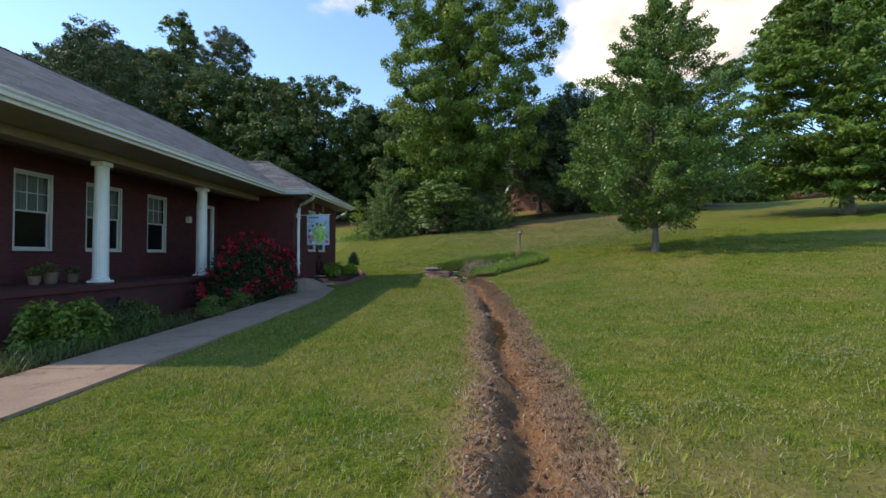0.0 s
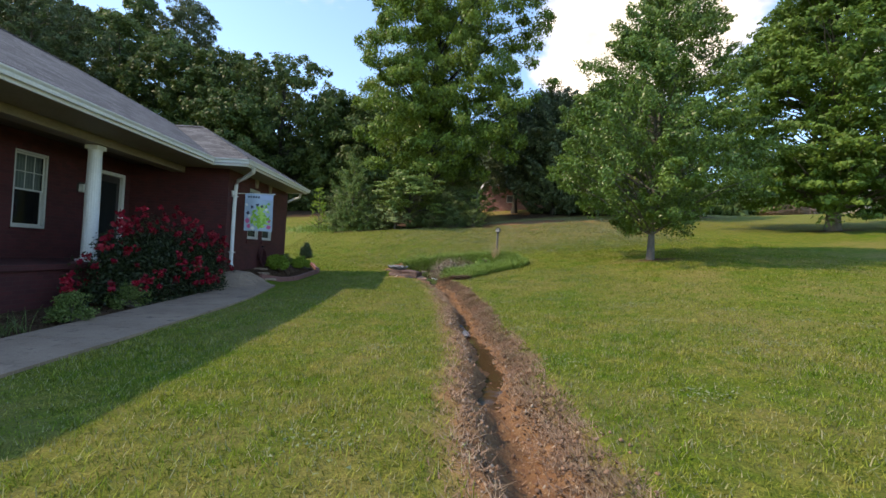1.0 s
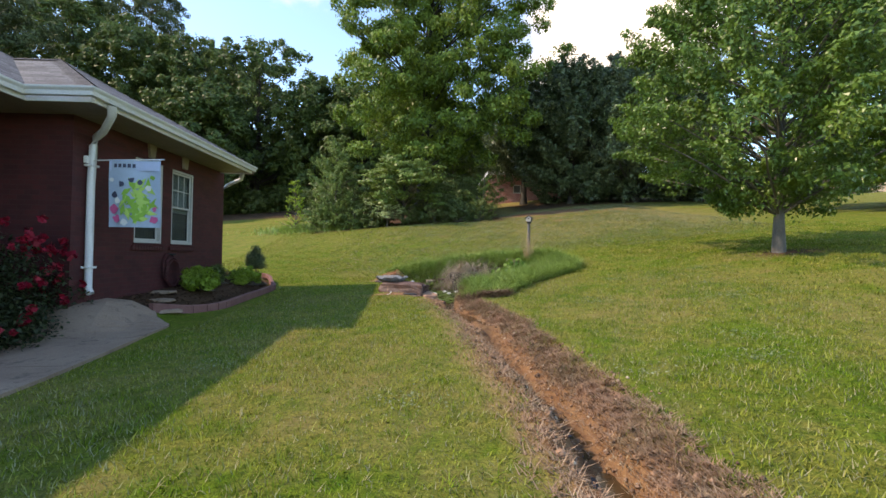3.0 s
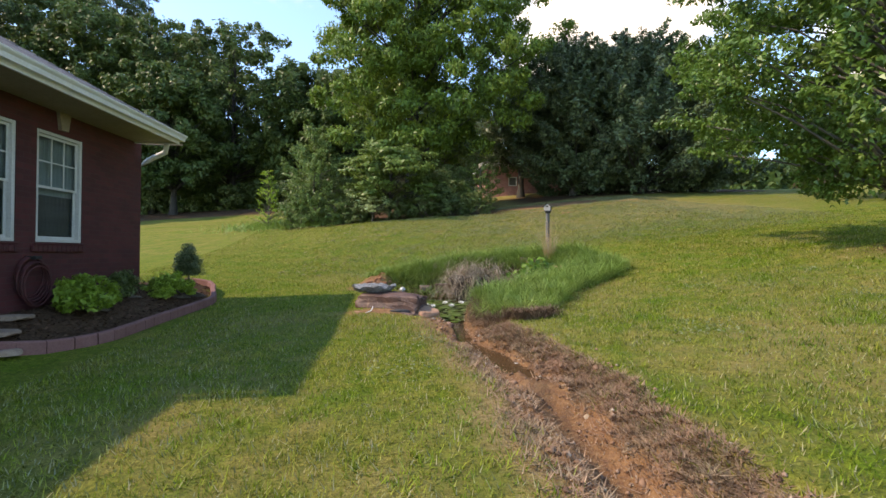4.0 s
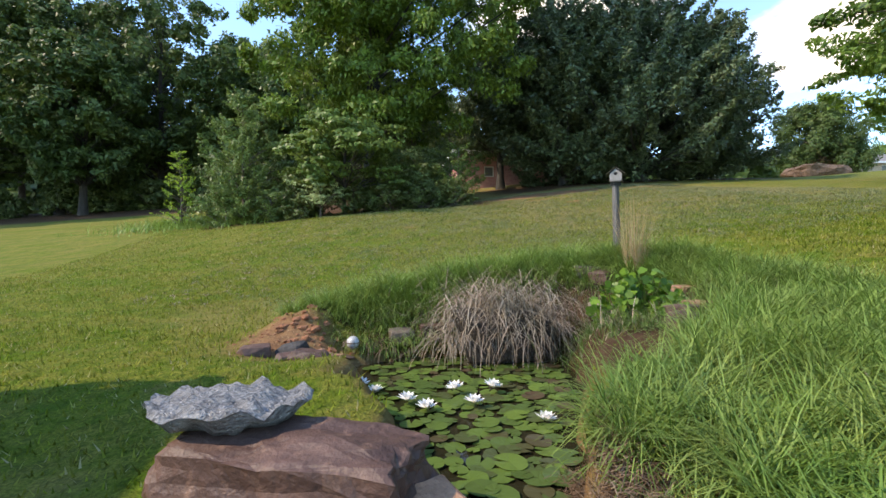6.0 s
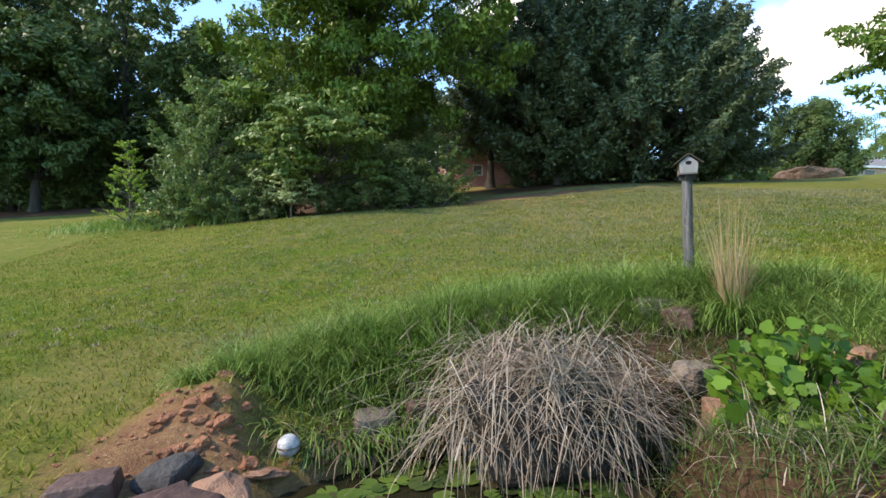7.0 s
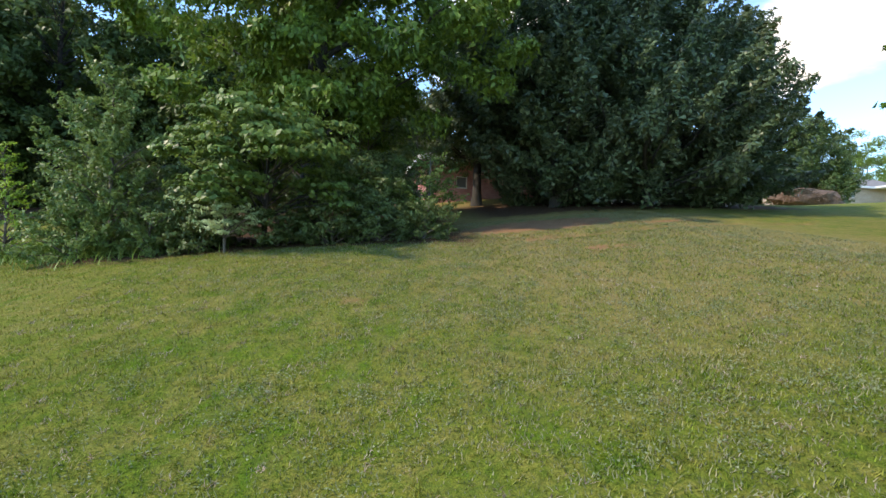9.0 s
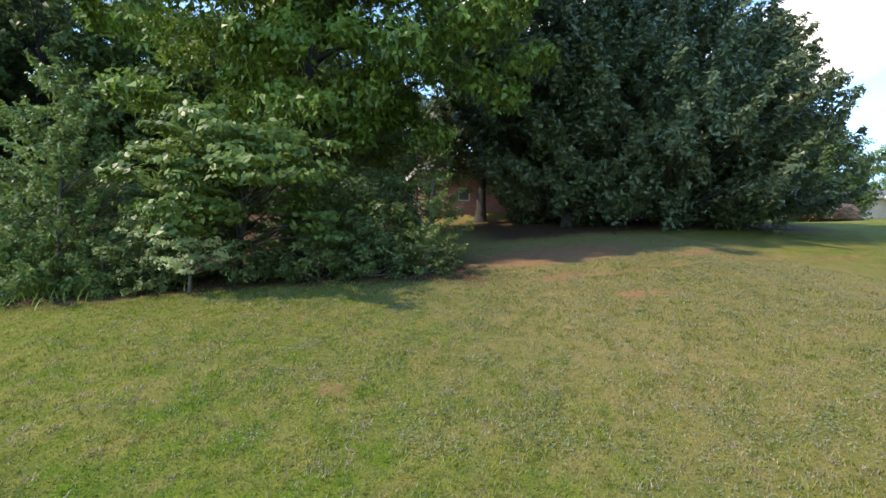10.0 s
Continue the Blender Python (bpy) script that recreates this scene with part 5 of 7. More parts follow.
for k, (x, y, z, sx, sy, sz, tn, m) in enumerate((
    (-1.92, 19.70, 0.40, 0.30, 0.24, 0.12, 10, M_SANDSTONE), (-0.55, 20.34, 0.20, 0.34, 0.2, 0.2, 5, M_GREYSTONE), (1.36, 19.60, 0.36, 0.34, 0.26, 0.16, 50, M_SANDSTONE), (-0.2, 20.4, 0.22, 0.4, 0.26, 0.2, 5, M_SANDSTONE),
    (1.84, 20.88, 0.3, 0.36, 0.26, 0.17, -10, M_GREYSTONE), (1.98, 20.62, 0.3, 0.34, 0.28, 0.20, 30, M_SANDSTONE), (1.70, 20.18, 0.3, 0.34, 0.26, 0.20, 15, M_GREYSTONE), (1.52, 19.66, 0.3, 0.36, 0.30, 0.24, 65, M_REDSTONE),
    (2.28, 19.55, 0.3, 0.40, 0.30, 0.18, 15, M_REDSTONE), (2.02, 18.95, 0.3, 0.34, 0.30, 0.16, -20, M_REDSTONE), (1.72, 18.80, 0.3, 0.30, 0.34, 0.20, 0, M_SANDSTONE),
    (1.60, 18.62, 0.3, 0.30, 0.26, 0.18, 35, M_SANDSTONE),
)):
    stone("rough stone edging the garden pond", (x, y, max(z, float(land(x, y)))), (sx, sy, sz), tn, 30 + k, m, 0, 2, "pond edging stones")
M_CLAY = surf("red_clay", (0.24, 0.09, 0.042), (0.36, 0.165, 0.085), 6, 0.95, 30, 0.9, 0.05, c3=(0.19, 0.075, 0.045))
crumb = np.random.default_rng(61)
for k in range(95):
    x, y = crumb.normal(-1.64, 0.25), crumb.normal(20.16, 0.17)
    s = 0.02 + 0.075 * crumb.uniform() ** 3
    stone("crumbled lump of red earth on the pond bank", (x, y), (s * 1.7, s * 1.2, s * 0.7), crumb.uniform(0, 180), 400 + k, M_CLAY, crumb.uniform(-20, 20), 2, "red earth lumps", s * 0.35, 0.38, 11, 0.07)
stone("flat orange sandstone slab leaning on the red earth", (-1.33, 20.10, 0.33), (0.62, 0.32, 0.06), -24, 62, M_REDSTONE, -14, 3, boxy=0.3, cuts=9, rough=0.06)
stone("rounded brown stone below the red earth", (-1.36, 19.72, 0.22), (0.34, 0.28, 0.28), 12, 63, M_REDSTONE, 0, 3, boxy=0.32, cuts=9)
stone("dark grey stone at the pond's back edge", (-1.62, 19.86), (0.30, 0.24, 0.15), 70, 64, M_BLACKROCK, 0, 3, boxy=0.32, cuts=9)
stone("small brown stone at the pond's back edge", (-1.60, 19.56), (0.38, 0.28, 0.14), 30, 65, M_SANDSTONE, 0, 3, boxy=0.32, cuts=9)
stone("tan stone at the pond's back corner", (-1.40, 19.45), (0.34, 0.24, 0.14), -20, 66, M_SANDSTONE, 0, 3, boxy=0.32, cuts=9)
bits = np.random.default_rng(96)
for k in range(13):
    y = bits.uniform(14.9, 16.9)
    x = float(ditch_x(y)) - bits.uniform(0.14, 0.34)
    s = 0.03 + 0.06 * bits.uniform() ** 2
    stone("broken brown stone on the ditch bank", (x, y), (s * 1.5, s * 1.1, s * 0.7), bits.uniform(0, 180), 500 + k, (M_REDSTONE, M_SANDSTONE, M_GREYSTONE)[k % 3], bits.uniform(-12, 12), 2, "ditch bank stones", s * 0.25, 0.3, 8)
WHITE_BITS = surf("bleached_stone", (0.55, 0.52, 0.46), (0.70, 0.68, 0.62), 6, 0.8)
for k, (x, y, s) in enumerate(((0.06, 16.72, 0.06), (-0.08, 16.95, 0.07), (-0.35, 16.72, 0.05), (-0.30, 17.05, 0.06), (0.02, 15.75, 0.05), (0.22, 14.6, 0.05))):
    stone("small pale stone by the ditch", (x, y), (s * 0.9, s * 0.7, s * 0.5), 37 * k, 70 + k, WHITE_BITS, 0, 2, "pale stones", 0.01)
v, f = tube_arrays([(-1.50, 16.80, 0.385), (-1.44, 16.84, 0.40), (-1.40, 16.86, 0.42), (-1.385, 16.93, 0.45), (-1.39, 16.97, 0.47)], [0.006, 0.010, 0.008, 0.010, 0.003], 6)
tagged(array_mesh("driftwood", v, f, WHITE_BITS, None, True), "bleached white forked twig on the bare earth", "twig")

# clods, gravel and dry straw along the ditch
rng = np.random.default_rng(7)
n = 12000
yy = 1.2 + 16.0 * rng.uniform(0, 1, n) ** 1.15
dd = np.where(rng.uniform(0, 1, n) < 0.72, rng.normal(0.27, 0.12, n), rng.normal(-0.24, 0.07, n))
xx = ditch_x(yy) + dd
sz = 0.006 + 0.014 * rng.uniform(0, 1, n) ** 2.6
sz = np.where(rng.uniform(0, 1, n) < 0.02, sz * 2.0, sz)
octa = np.array([(1, 0, 0), (0, 1, 0), (-1, 0, 0), (0, -1, 0), (0, 0, 0.8), (0, 0, -0.8)])
of = np.array([(0, 1, 4), (1, 2, 4), (2, 3, 4), (3, 0, 4), (1, 0, 5), (2, 1, 5), (3, 2, 5), (0, 3, 5)])
ang = rng.uniform(0, 6.28, n)
co = octa[None] * rng.uniform(0.55, 1.35, (n, 6, 1)) * sz[:, None, None]
co = np.stack([co[..., 0] * np.cos(ang)[:, None] - co[..., 1] * np.sin(ang)[:, None], co[..., 0] * np.sin(ang)[:, None] + co[..., 1] * np.cos(ang)[:, None], co[..., 2]], -1)
co += np.stack([xx, yy, land(xx, yy) + 0.25 * sz], 1)[:, None]


def clod_material():
    m, t, b = nodes_of("soil_clods")
    g = t.nodes.new("ShaderNodeNewGeometry")
    r = t.nodes.new("ShaderNodeValToRGB")
    e = r.color_ramp.elements
    e[0].color, e[1].color = rgb((0.075, 0.040, 0.024)), rgb((0.46, 0.36, 0.25))
    for p, c in ((0.35, (0.20, 0.115, 0.07)), (0.7, (0.31, 0.18, 0.11)), (0.9, (0.27, 0.20, 0.15))):
        x = e.new(p)
        x.color = rgb(c)
    t.links.new(g.outputs["Random Per Island"], r.inputs[0])
    t.links.new(r.outputs[0], b.inputs["Base Color"])
    b.inputs["Roughness"].default_value = 0.95
    return m


tagged(array_mesh("soil_clods", co.reshape(-1, 3), (of[None] + 6 * np.arange(n)[:, None, None]).reshape(-1, 3), clod_material()), "loose red-brown clods and gravel along the ditch", "soil", kind="stuff")
n = 92000
yy = rng.uniform(1.2, 17.0, n)
yy = np.where(rng.uniform(0, 1, n) < 0.65 + 0.35 * step01((yy - 8) / 5), yy, rng.uniform(9, 17, n))
dd = np.where(rng.uniform(0, 1, n) < 0.86, rng.normal(0.34, 0.10, n), rng.normal(-0.33, 0.08, n))
dd = np.where((dd > 0.50) | ((dd < 0) & (yy > 15)), 0.50 - 0.34 * rng.uniform(0, 1, n) ** 0.7, dd)
xx = ditch_x(yy) + dd
v, f = blade_arrays(rng, np.stack([xx, yy, land(xx, yy)], 1), 0.030, 0.008, 1.8, 0.6)
tagged(array_mesh("dry_straw", v, f, M_DITCH_STRAW), "dry straw and dead grass strewn beside the ditch", "straw", kind="stuff")

# black corrugated drain pipe lying in the ditch
py = np.linspace(11.0, 8.82, 120)
px = ditch_x(py) - 0.03 + 0.02 * np.sin(3 * py)
pr = 0.060 + 0.007 * np.sign(np.sin(np.arange(120) * math.pi / 2 + 0.1))
pz = np.linspace(-0.075, -0.05, 120)
drain = thing("drain_pipe", "black corrugated drain pipe half buried in the ditch", "pipe", (0, 0, 0))
v, f = tube_arrays(np.stack([px, py, pz], 1), pr, 12)
array_mesh("corrugated_body", v, f, M_BLACK_PLASTIC, drain, True)
v, f = tube_arrays(np.stack([px[-28:], py[-28:], pz[-28:]], 1), np.full(28, 0.085), 16)
array_mesh("end_sleeve", v, f, surf("muddied_grey_plastic", (0.10, 0.108, 0.125), (0.30, 0.32, 0.36), 14, 0.25, 60, 0.3, 0.004), drain, True)["label"] = "shiny grey end sleeve"

# ---- arching blades, for reeds, border grass and plumes ----


def arc_arrays(rng, feet, az, length, width, up, fall, segs=5, taper=0.25):
    """Blades that start upwards by `up` and bend over by `fall`: strips along the bearing az."""
    n = len(feet)
    length, up, fall = (np.broadcast_to(q, n).astype(float) for q in (length, up, fall))
    out = np.stack([np.cos(az), np.sin(az), np.zeros(n)], 1)
    side = np.stack([-np.sin(az), np.cos(az), np.zeros(n)], 1)
    p = np.asarray(feet, float).copy()
    rows = []
    for i in range(segs + 1):
        w = width * (1 - (1 - taper) * i / segs) * 0.5
        rows += [p - side * np.reshape(w, (-1, 1)), p + side * np.reshape(w, (-1, 1))]
        el = up - fall * (i + 0.5) / segs
        p = p + (out * np.cos(el)[:, None] + np.array([0, 0, 1.0]) * np.sin(el)[:, None]) * (length / segs)[:, None]
    v = np.stack(rows, 1).reshape(-1, 3)
    k = np.arange(n)[:, None] * 2 * (segs + 1)
    f = np.concatenate([k + [2 * i, 2 * i + 1, 2 * i + 3, 2 * i + 2] for i in range(segs)], 0)
    return v, f


# border grass round the pond's back and east side
def border_points(rng, n):
    x, y = rng.uniform(-2.0, 3.4, 6 * n), rng.uniform(15.6, 22.0, 6 * n)
    ok = in_border(x, y) & (pond_reach(x, y) > 1.06)
    return x[ok][:n], y[ok][:n]


rng = np.random.default_rng(21)
gx0, gy0 = border_points(rng, 1180)
T = len(gx0)
B = 62
tx, ty = np.repeat(gx0, B) + rng.normal(0, 0.035, T * B), np.repeat(gy0, B) + rng.normal(0, 0.035, T * B)
az = np.arctan2(ty - np.repeat(gy0, B), tx - np.repeat(gx0, B)) + rng.normal(0, 0.5, T * B)
tall = np.repeat(rng.uniform(0.55, 1.25, T) * (1 + 0.22 * wobble(gx0, gy0, 2.6)), B)
v, f = arc_arrays(rng, np.stack([tx, ty, land(tx, ty) - 0.01], 1), az, 0.36 * tall * (1 - 0.12 * step01((18.0 - ty) / 1.5) + 0.2 * step01((ty - 20.4) / 0.6)) * rng.uniform(0.5, 1.15, T * B), 0.0088, 1.46, rng.uniform(0.9, 2.6, T * B), 3)
tagged(array_mesh("border_grass", v, f, M_LILYTURF), "long arching border grass round the pond", "grass", kind="stuff")
# brown dead thatch hanging over the cut front of the bed, and between its tufts
edge = np.array([(0.15, 17.5), (0.03, 16.95), (0.02, 16.4), (0.17, 15.87), (0.44, 15.58), (0.86, 15.56)])
n = 17000
t = rng.uniform(0, 4.999, n)
k = t.astype(int)
p = edge[k] + (edge[k + 1] - edge[k]) * (t - k)[:, None]
way = edge[k + 1] - edge[k]
outward = np.arctan2(-way[:, 0], way[:, 1]) + np.pi
ex, ey = p[:, 0] + rng.normal(0.02, 0.05, n), p[:, 1] + rng.normal(0.02, 0.05, n)
low = rng.uniform(0, 1, n)
ez_ = np.maximum(land(ex, ey), 0.16) + 0.17 * low - 0.04
v, f = arc_arrays(rng, np.stack([ex + 0.06 * np.cos(outward) * (1 - low), ey + 0.06 * np.sin(outward) * (1 - low), ez_], 1), outward + rng.normal(0, 0.7, n), 0.06 + 0.18 * rng.uniform(0, 1, n) ** 1.6, 0.0045, rng.uniform(-0.5, 0.8, n), rng.uniform(0.8, 2.6, n), 3)
tagged(array_mesh("dead_thatch", v, f, M_THATCH), "brown dead grass and roots hanging over the cut bank", "dead grass", kind="stuff")
sx, sy = border_points(rng, 1300)
n = len(sx)
v, f = arc_arrays(rng, np.stack([sx, sy, land(sx, sy)], 1), rng.uniform(0, 6.28, n), rng.uniform(0.15, 0.32, n), 0.005, rng.uniform(0.5, 1.3, n), rng.uniform(0.8, 2.2, n), 4)
tagged(array_mesh("dead_thatch", v, f, M_STRAW), "dead blades among the border grass", "dead grass", kind="stuff")
# thatch and weeds on the bank between pond and border grass
n = 10500
ux, uy = rng.uniform(-1.2, 2.6, n), rng.uniform(18.5, 20.8, n)
ux, uy = np.where(np.arange(n) > 8000, rng.uniform(0.9, 2.5, n), ux), np.where(np.arange(n) > 8000, rng.uniform(18.7, 20.5, n), uy)
ok = (pond_reach(ux, uy) > 1.04) & (uy > 20.1 - 1.5 * (ux > 0.9))
ux, uy = ux[ok], uy[ok]
kind = rng.uniform(0, 1, len(ux)) < 0.17
for sel, m, nm, lb in ((kind, M_STRAW, "dead_thatch", "pale dead grass on the pond bank"), (~kind, M_BANK_WEED, "weeds", "green weeds on the pond bank")):
    v, f = arc_arrays(rng, np.stack([ux, uy, land(ux, uy)], 1)[sel], rng.uniform(0, 6.28, sel.sum()), rng.uniform(0.12, 0.34, sel.sum()), 0.006, rng.uniform(0.6, 1.5, sel.sum()), rng.uniform(0.5, 2.0, sel.sum()), 4)
    tagged(array_mesh(nm, v, f, m), lb, "grass", kind="stuff")

# blades drooping over the pond's back edge
n = 40000
bx, by = rng.uniform(-1.3, 0.9, n), rng.uniform(19.7, 20.8, n)
q = pond_reach(bx, by)
ok = (q > 1.04) & (q < 14) & (by > 20.0 - 0.25 * bx)
bx, by = bx[ok][:3600], by[ok][:3600]
n = len(bx)
live = rng.uniform(0, 1, n) < 0.72
for sel, m, nm, lb in ((live, M_LILYTURF, "border_grass", "green blades drooping over the pond's edge"), (~live, M_THATCH, "dead_thatch", "brown dead blades hanging over the pond's edge")):
    v, f = arc_arrays(rng, np.stack([bx, by, land(bx, by)], 1)[sel], rng.normal(-1.5, 0.9, sel.sum()), rng.uniform(0.14, 0.34, sel.sum()), 0.011, rng.uniform(0.7, 1.4, sel.sum()), rng.uniform(1.2, 2.8, sel.sum()), 5)
    tagged(array_mesh(nm, v, f, m), lb, "grass", kind="stuff")

# mound of dead reeds at the water's back edge
reeds = thing("dead_reeds", "mound of bleached dead reeds drooping into the pond", "reeds", (0.50, 20.05, 0.2))
n = 1900
a0 = rng.uniform(0, 6.28, n)
r0 = rng.uniform(0, 1, n) ** 0.6
az = np.where(rng.uniform(0, 1, n) < 0.6, rng.normal(-1.75, 0.8, n), rng.uniform(0, 6.28, n))
heap = 0.74 * (1 - 0.30 * r0 ** 2) * rng.uniform(0.45, 1.08, n) * (1 + 0.18 * np.sin(3 * a0 + 1))
v, f = arc_arrays(rng, np.stack([0.04 + 0.74 * r0 * np.cos(a0), 0.12 + 0.46 * r0 * np.sin(a0), heap], 1), az, rng.uniform(0.22, 0.72, n), rng.uniform(0.005, 0.011, n)[:, None], rng.uniform(-0.5, 0.9, n), rng.uniform(0.3, 2.4, n), 5, 0.4)
tagged(array_mesh("drooping_stem_mass", v, f, M_STRAW, reeds), kind="stuff")
n = 760
v, f = arc_arrays(rng, np.stack([rng.normal(0.05, 0.42, n), rng.normal(0.15, 0.28, n), rng.uniform(0.3, 0.80, n)], 1), rng.uniform(0, 6.28, n), rng.uniform(0.2, 0.6, n), 0.008, rng.uniform(-0.9, 0.9, n), rng.uniform(0.0, 0.4, n), 3)
tagged(array_mesh("stiff_stem_mass", v, f, M_STRAW, reeds), kind="stuff")
# dark hull added inside the mound, standing in for shade between the stems
part("core", stone_mesh(88, (1.1, 0.65, 0.58), 8, 2), surf("reed_shade_filler", (0.035, 0.026, 0.02), (0.075, 0.056, 0.042), 12, 0.95, 60, 0.8, 0.03), reeds)

# plume of tall dry grass
plume = thing("dry_grass_clump", "upright clump of tall tan dry grass", "dry grass", (2.28, 20.46, float(land(2.28, 20.46)) - 0.02))
n = 270
a0, r0 = rng.uniform(0, 6.28, n), 0.10 * rng.uniform(0, 1, n) ** 0.5
v, f = arc_arrays(rng, np.stack([r0 * np.cos(a0), r0 * np.sin(a0), np.zeros(n)], 1), a0 + rng.normal(0, 0.6, n), rng.uniform(0.4, 1.06, n) ** 1.3, rng.uniform(0.003, 0.008, n)[:, None], rng.uniform(1.36, 1.60, n), rng.normal(0.25, 0.42, n), 5)
array_mesh("stem_mass", v, f, M_PLUME, plume)["kind"] = "stuff"
n = 260
a0 = rng.uniform(0, 6.28, n)
v, f = arc_arrays(rng, np.stack([0.1 * np.cos(a0), 0.1 * np.sin(a0), np.zeros(n)], 1), a0, rng.uniform(0.3, 0.7, n), 0.008, rng.uniform(0.9, 1.4, n), rng.uniform(1.2, 2.4, n), 5)
array_mesh("blade_mass", v, f, M_LILYTURF, plume)["kind"] = "stuff"

# broad-leaved plant among the reeds
vine = thing("broadleaf_plant", "bright green broad-leaved plant by the pond", "plant", (1.70, 19.42, float(land(1.70, 19.42)) - 0.14))
LOBES = np.array([(0, 0), (0.10, 0.36), (0.38, 0.50), (0.50, 0.34), (0.78, 0.40), (1.0, 0), (0.78, -0.40), (0.50, -0.34), (0.38, -0.50), (0.10, -0.36)])
n = 720
a0, r0 = rng.uniform(0, 6.28, n), rng.uniform(0.1, 1, n) ** 0.6
lp = np.stack([0.44 * r0 * np.cos(a0), 0.34 * r0 * np.sin(a0), 0.04 + 0.70 * rng.uniform(0.05, 1, n) * (1 - 0.45 * r0 ** 2)], 1)
lp[460:] = np.stack([rng.normal(0.08, 0.24, 260), rng.uniform(-0.62, -0.2, 260), rng.uniform(0.0, 0.42, 260)], 1)
az, el = rng.normal(-1.6, 1.1, n), rng.normal(-0.85, 0.5, n)
along = np.stack([np.cos(az) * np.cos(el), np.sin(az) * np.cos(el), np.sin(el)], 1)
side = np.cross(along, rng.normal(0, 0.25, (n, 3)) + [0, 0, 1.0])
side /= np.linalg.norm(side, axis=1)[:, None]
fold = np.cross(side, along)
ls = rng.uniform(0.045, 0.10, n)[:, None, None]
lv = lp[:, None] + ls * (along[:, None] * LOBES[None, :, :1] + side[:, None] * LOBES[None, :, 1:] + fold[:, None] * 0.25 * np.abs(LOBES[None, :, 1:]))
array_mesh("foliage", lv.reshape(-1, 3), np.arange(10 * n).reshape(n, 10), M_VINE, vine)
v, f = join_arrays([tube_arrays([(0.02 * (k % 5), 0.015 * (k % 7), -0.03), tuple(q * [0.5, 0.5, 0.55]), tuple(q)], [0.008, 0.006, 0.003], 5) for k, q in enumerate(lp[:60])])
tagged(array_mesh("stem_mass", v, f, M_SHRUB, vine), kind="stuff")
n = 110
a0 = rng.uniform(0, 6.28, n)
v, f = arc_arrays(rng, np.stack([1.35 + 0.35 * rng.normal(0, 1, n), 18.85 + 0.16 * rng.normal(0, 1, n), np.full(n, 0.2)], 1), a0, rng.uniform(0.25, 0.7, n), 0.006, rng.uniform(1.0, 1.5, n), rng.uniform(0.1, 1.2, n), 4)
tagged(array_mesh("rushes", v, f, M_BANK_WEED), "thin green rushes standing in the pond", "rushes", kind="stuff")

# ---- pond life ----


def pad_mesh(seed):
    rg = np.random.default_rng(seed)
    bm = bmesh.new()
    n = 20
    rim = [bm.verts.new((math.cos(a) * rg.uniform(0.94, 1.04), math.sin(a) * rg.uniform(0.94, 1.04), rg.uniform(0.0, 0.05))) for a in np.linspace(0.22, 2 * math.pi - 0.22, n)]
    low = [bm.verts.new(v.co * 0.98 - Vector((0, 0, 0.05))) for v in rim]
    c, cl = bm.verts.new((0.08, 0, 0.0)), bm.verts.new((0.08, 0, -0.05))
    for i in range(n - 1):
        bm.faces.new((c, rim[i], rim[i + 1]))
        bm.faces.new((cl, low[i + 1], low[i]))
        bm.faces.new((rim[i], low[i], low[i + 1], rim[i + 1]))
    return bm


def pad_material():
    m, t, b = nodes_of("lily_pad_skin")
    info = t.nodes.new("ShaderNodeObjectInfo")
    r = t.nodes.new("ShaderNodeValToRGB")
    e = r.color_ramp.elements
    e[0].color, e[1].color = rgb((0.05, 0.085, 0.022)), rgb((0.085, 0.052, 0.032))
    for p, c in ((0.35, (0.105, 0.165, 0.03)), (0.6, (0.065, 0.105, 0.028)), (0.82, (0.06, 0.07, 0.025))):
        x = e.new(p)
        x.color = rgb(c)
    t.links.new(info.outputs["Random"], r.inputs[0])
    t.links.new(mix(t, 0.4, r.outputs[0], mix(t, noise_node(t, 25, 3), (0.3, 0.3, 0.3), (0.75, 0.75, 0.75)), "SOFT_LIGHT"), b.inputs["Base Color"])
    b.inputs["Roughness"].default_value = 0.3
    return m


M_PAD = pad_material()
pads = []
for k in range(4):
    ob = part("lily_pad", pad_mesh(k), M_PAD)
    pads.append(tagged(ob, "round notched lily pad floating on the pond", "lily pad", "lily pads"))
rng = np.random.default_rng(5)
placed, tries = [], 0
while len(placed) < 320 and tries < 16000:
    tries += 1
    x, y = rng.uniform(-1.4, 1.3), rng.uniform(17.1, 20.2)
    r = rng.uniform(0.04, 0.095)
    if float(pond_reach(x, y)) > 0.97 or (y < 17.5 and rng.uniform() < 0.75):
        continue
    if any((x - a) ** 2 + (y - b) ** 2 < (0.52 * (r + c)) ** 2 for a, b, c in placed):
        continue
    m = pose(x, y, WATER + 0.006 + 0.004 * (len(placed) % 4), rng.uniform(-5, 5), rng.uniform(-5, 5), rng.uniform(0, 360)) @ Matrix.Diagonal((r, r, r * 1.0, 1))
    if len(placed) < 4:
        pads[len(placed)].matrix_world = m
    else:
        o = pads[len(placed) % 4].copy()
        scene.collection.objects.link(o)
        o.matrix_world = m
    placed.append((x, y, r))

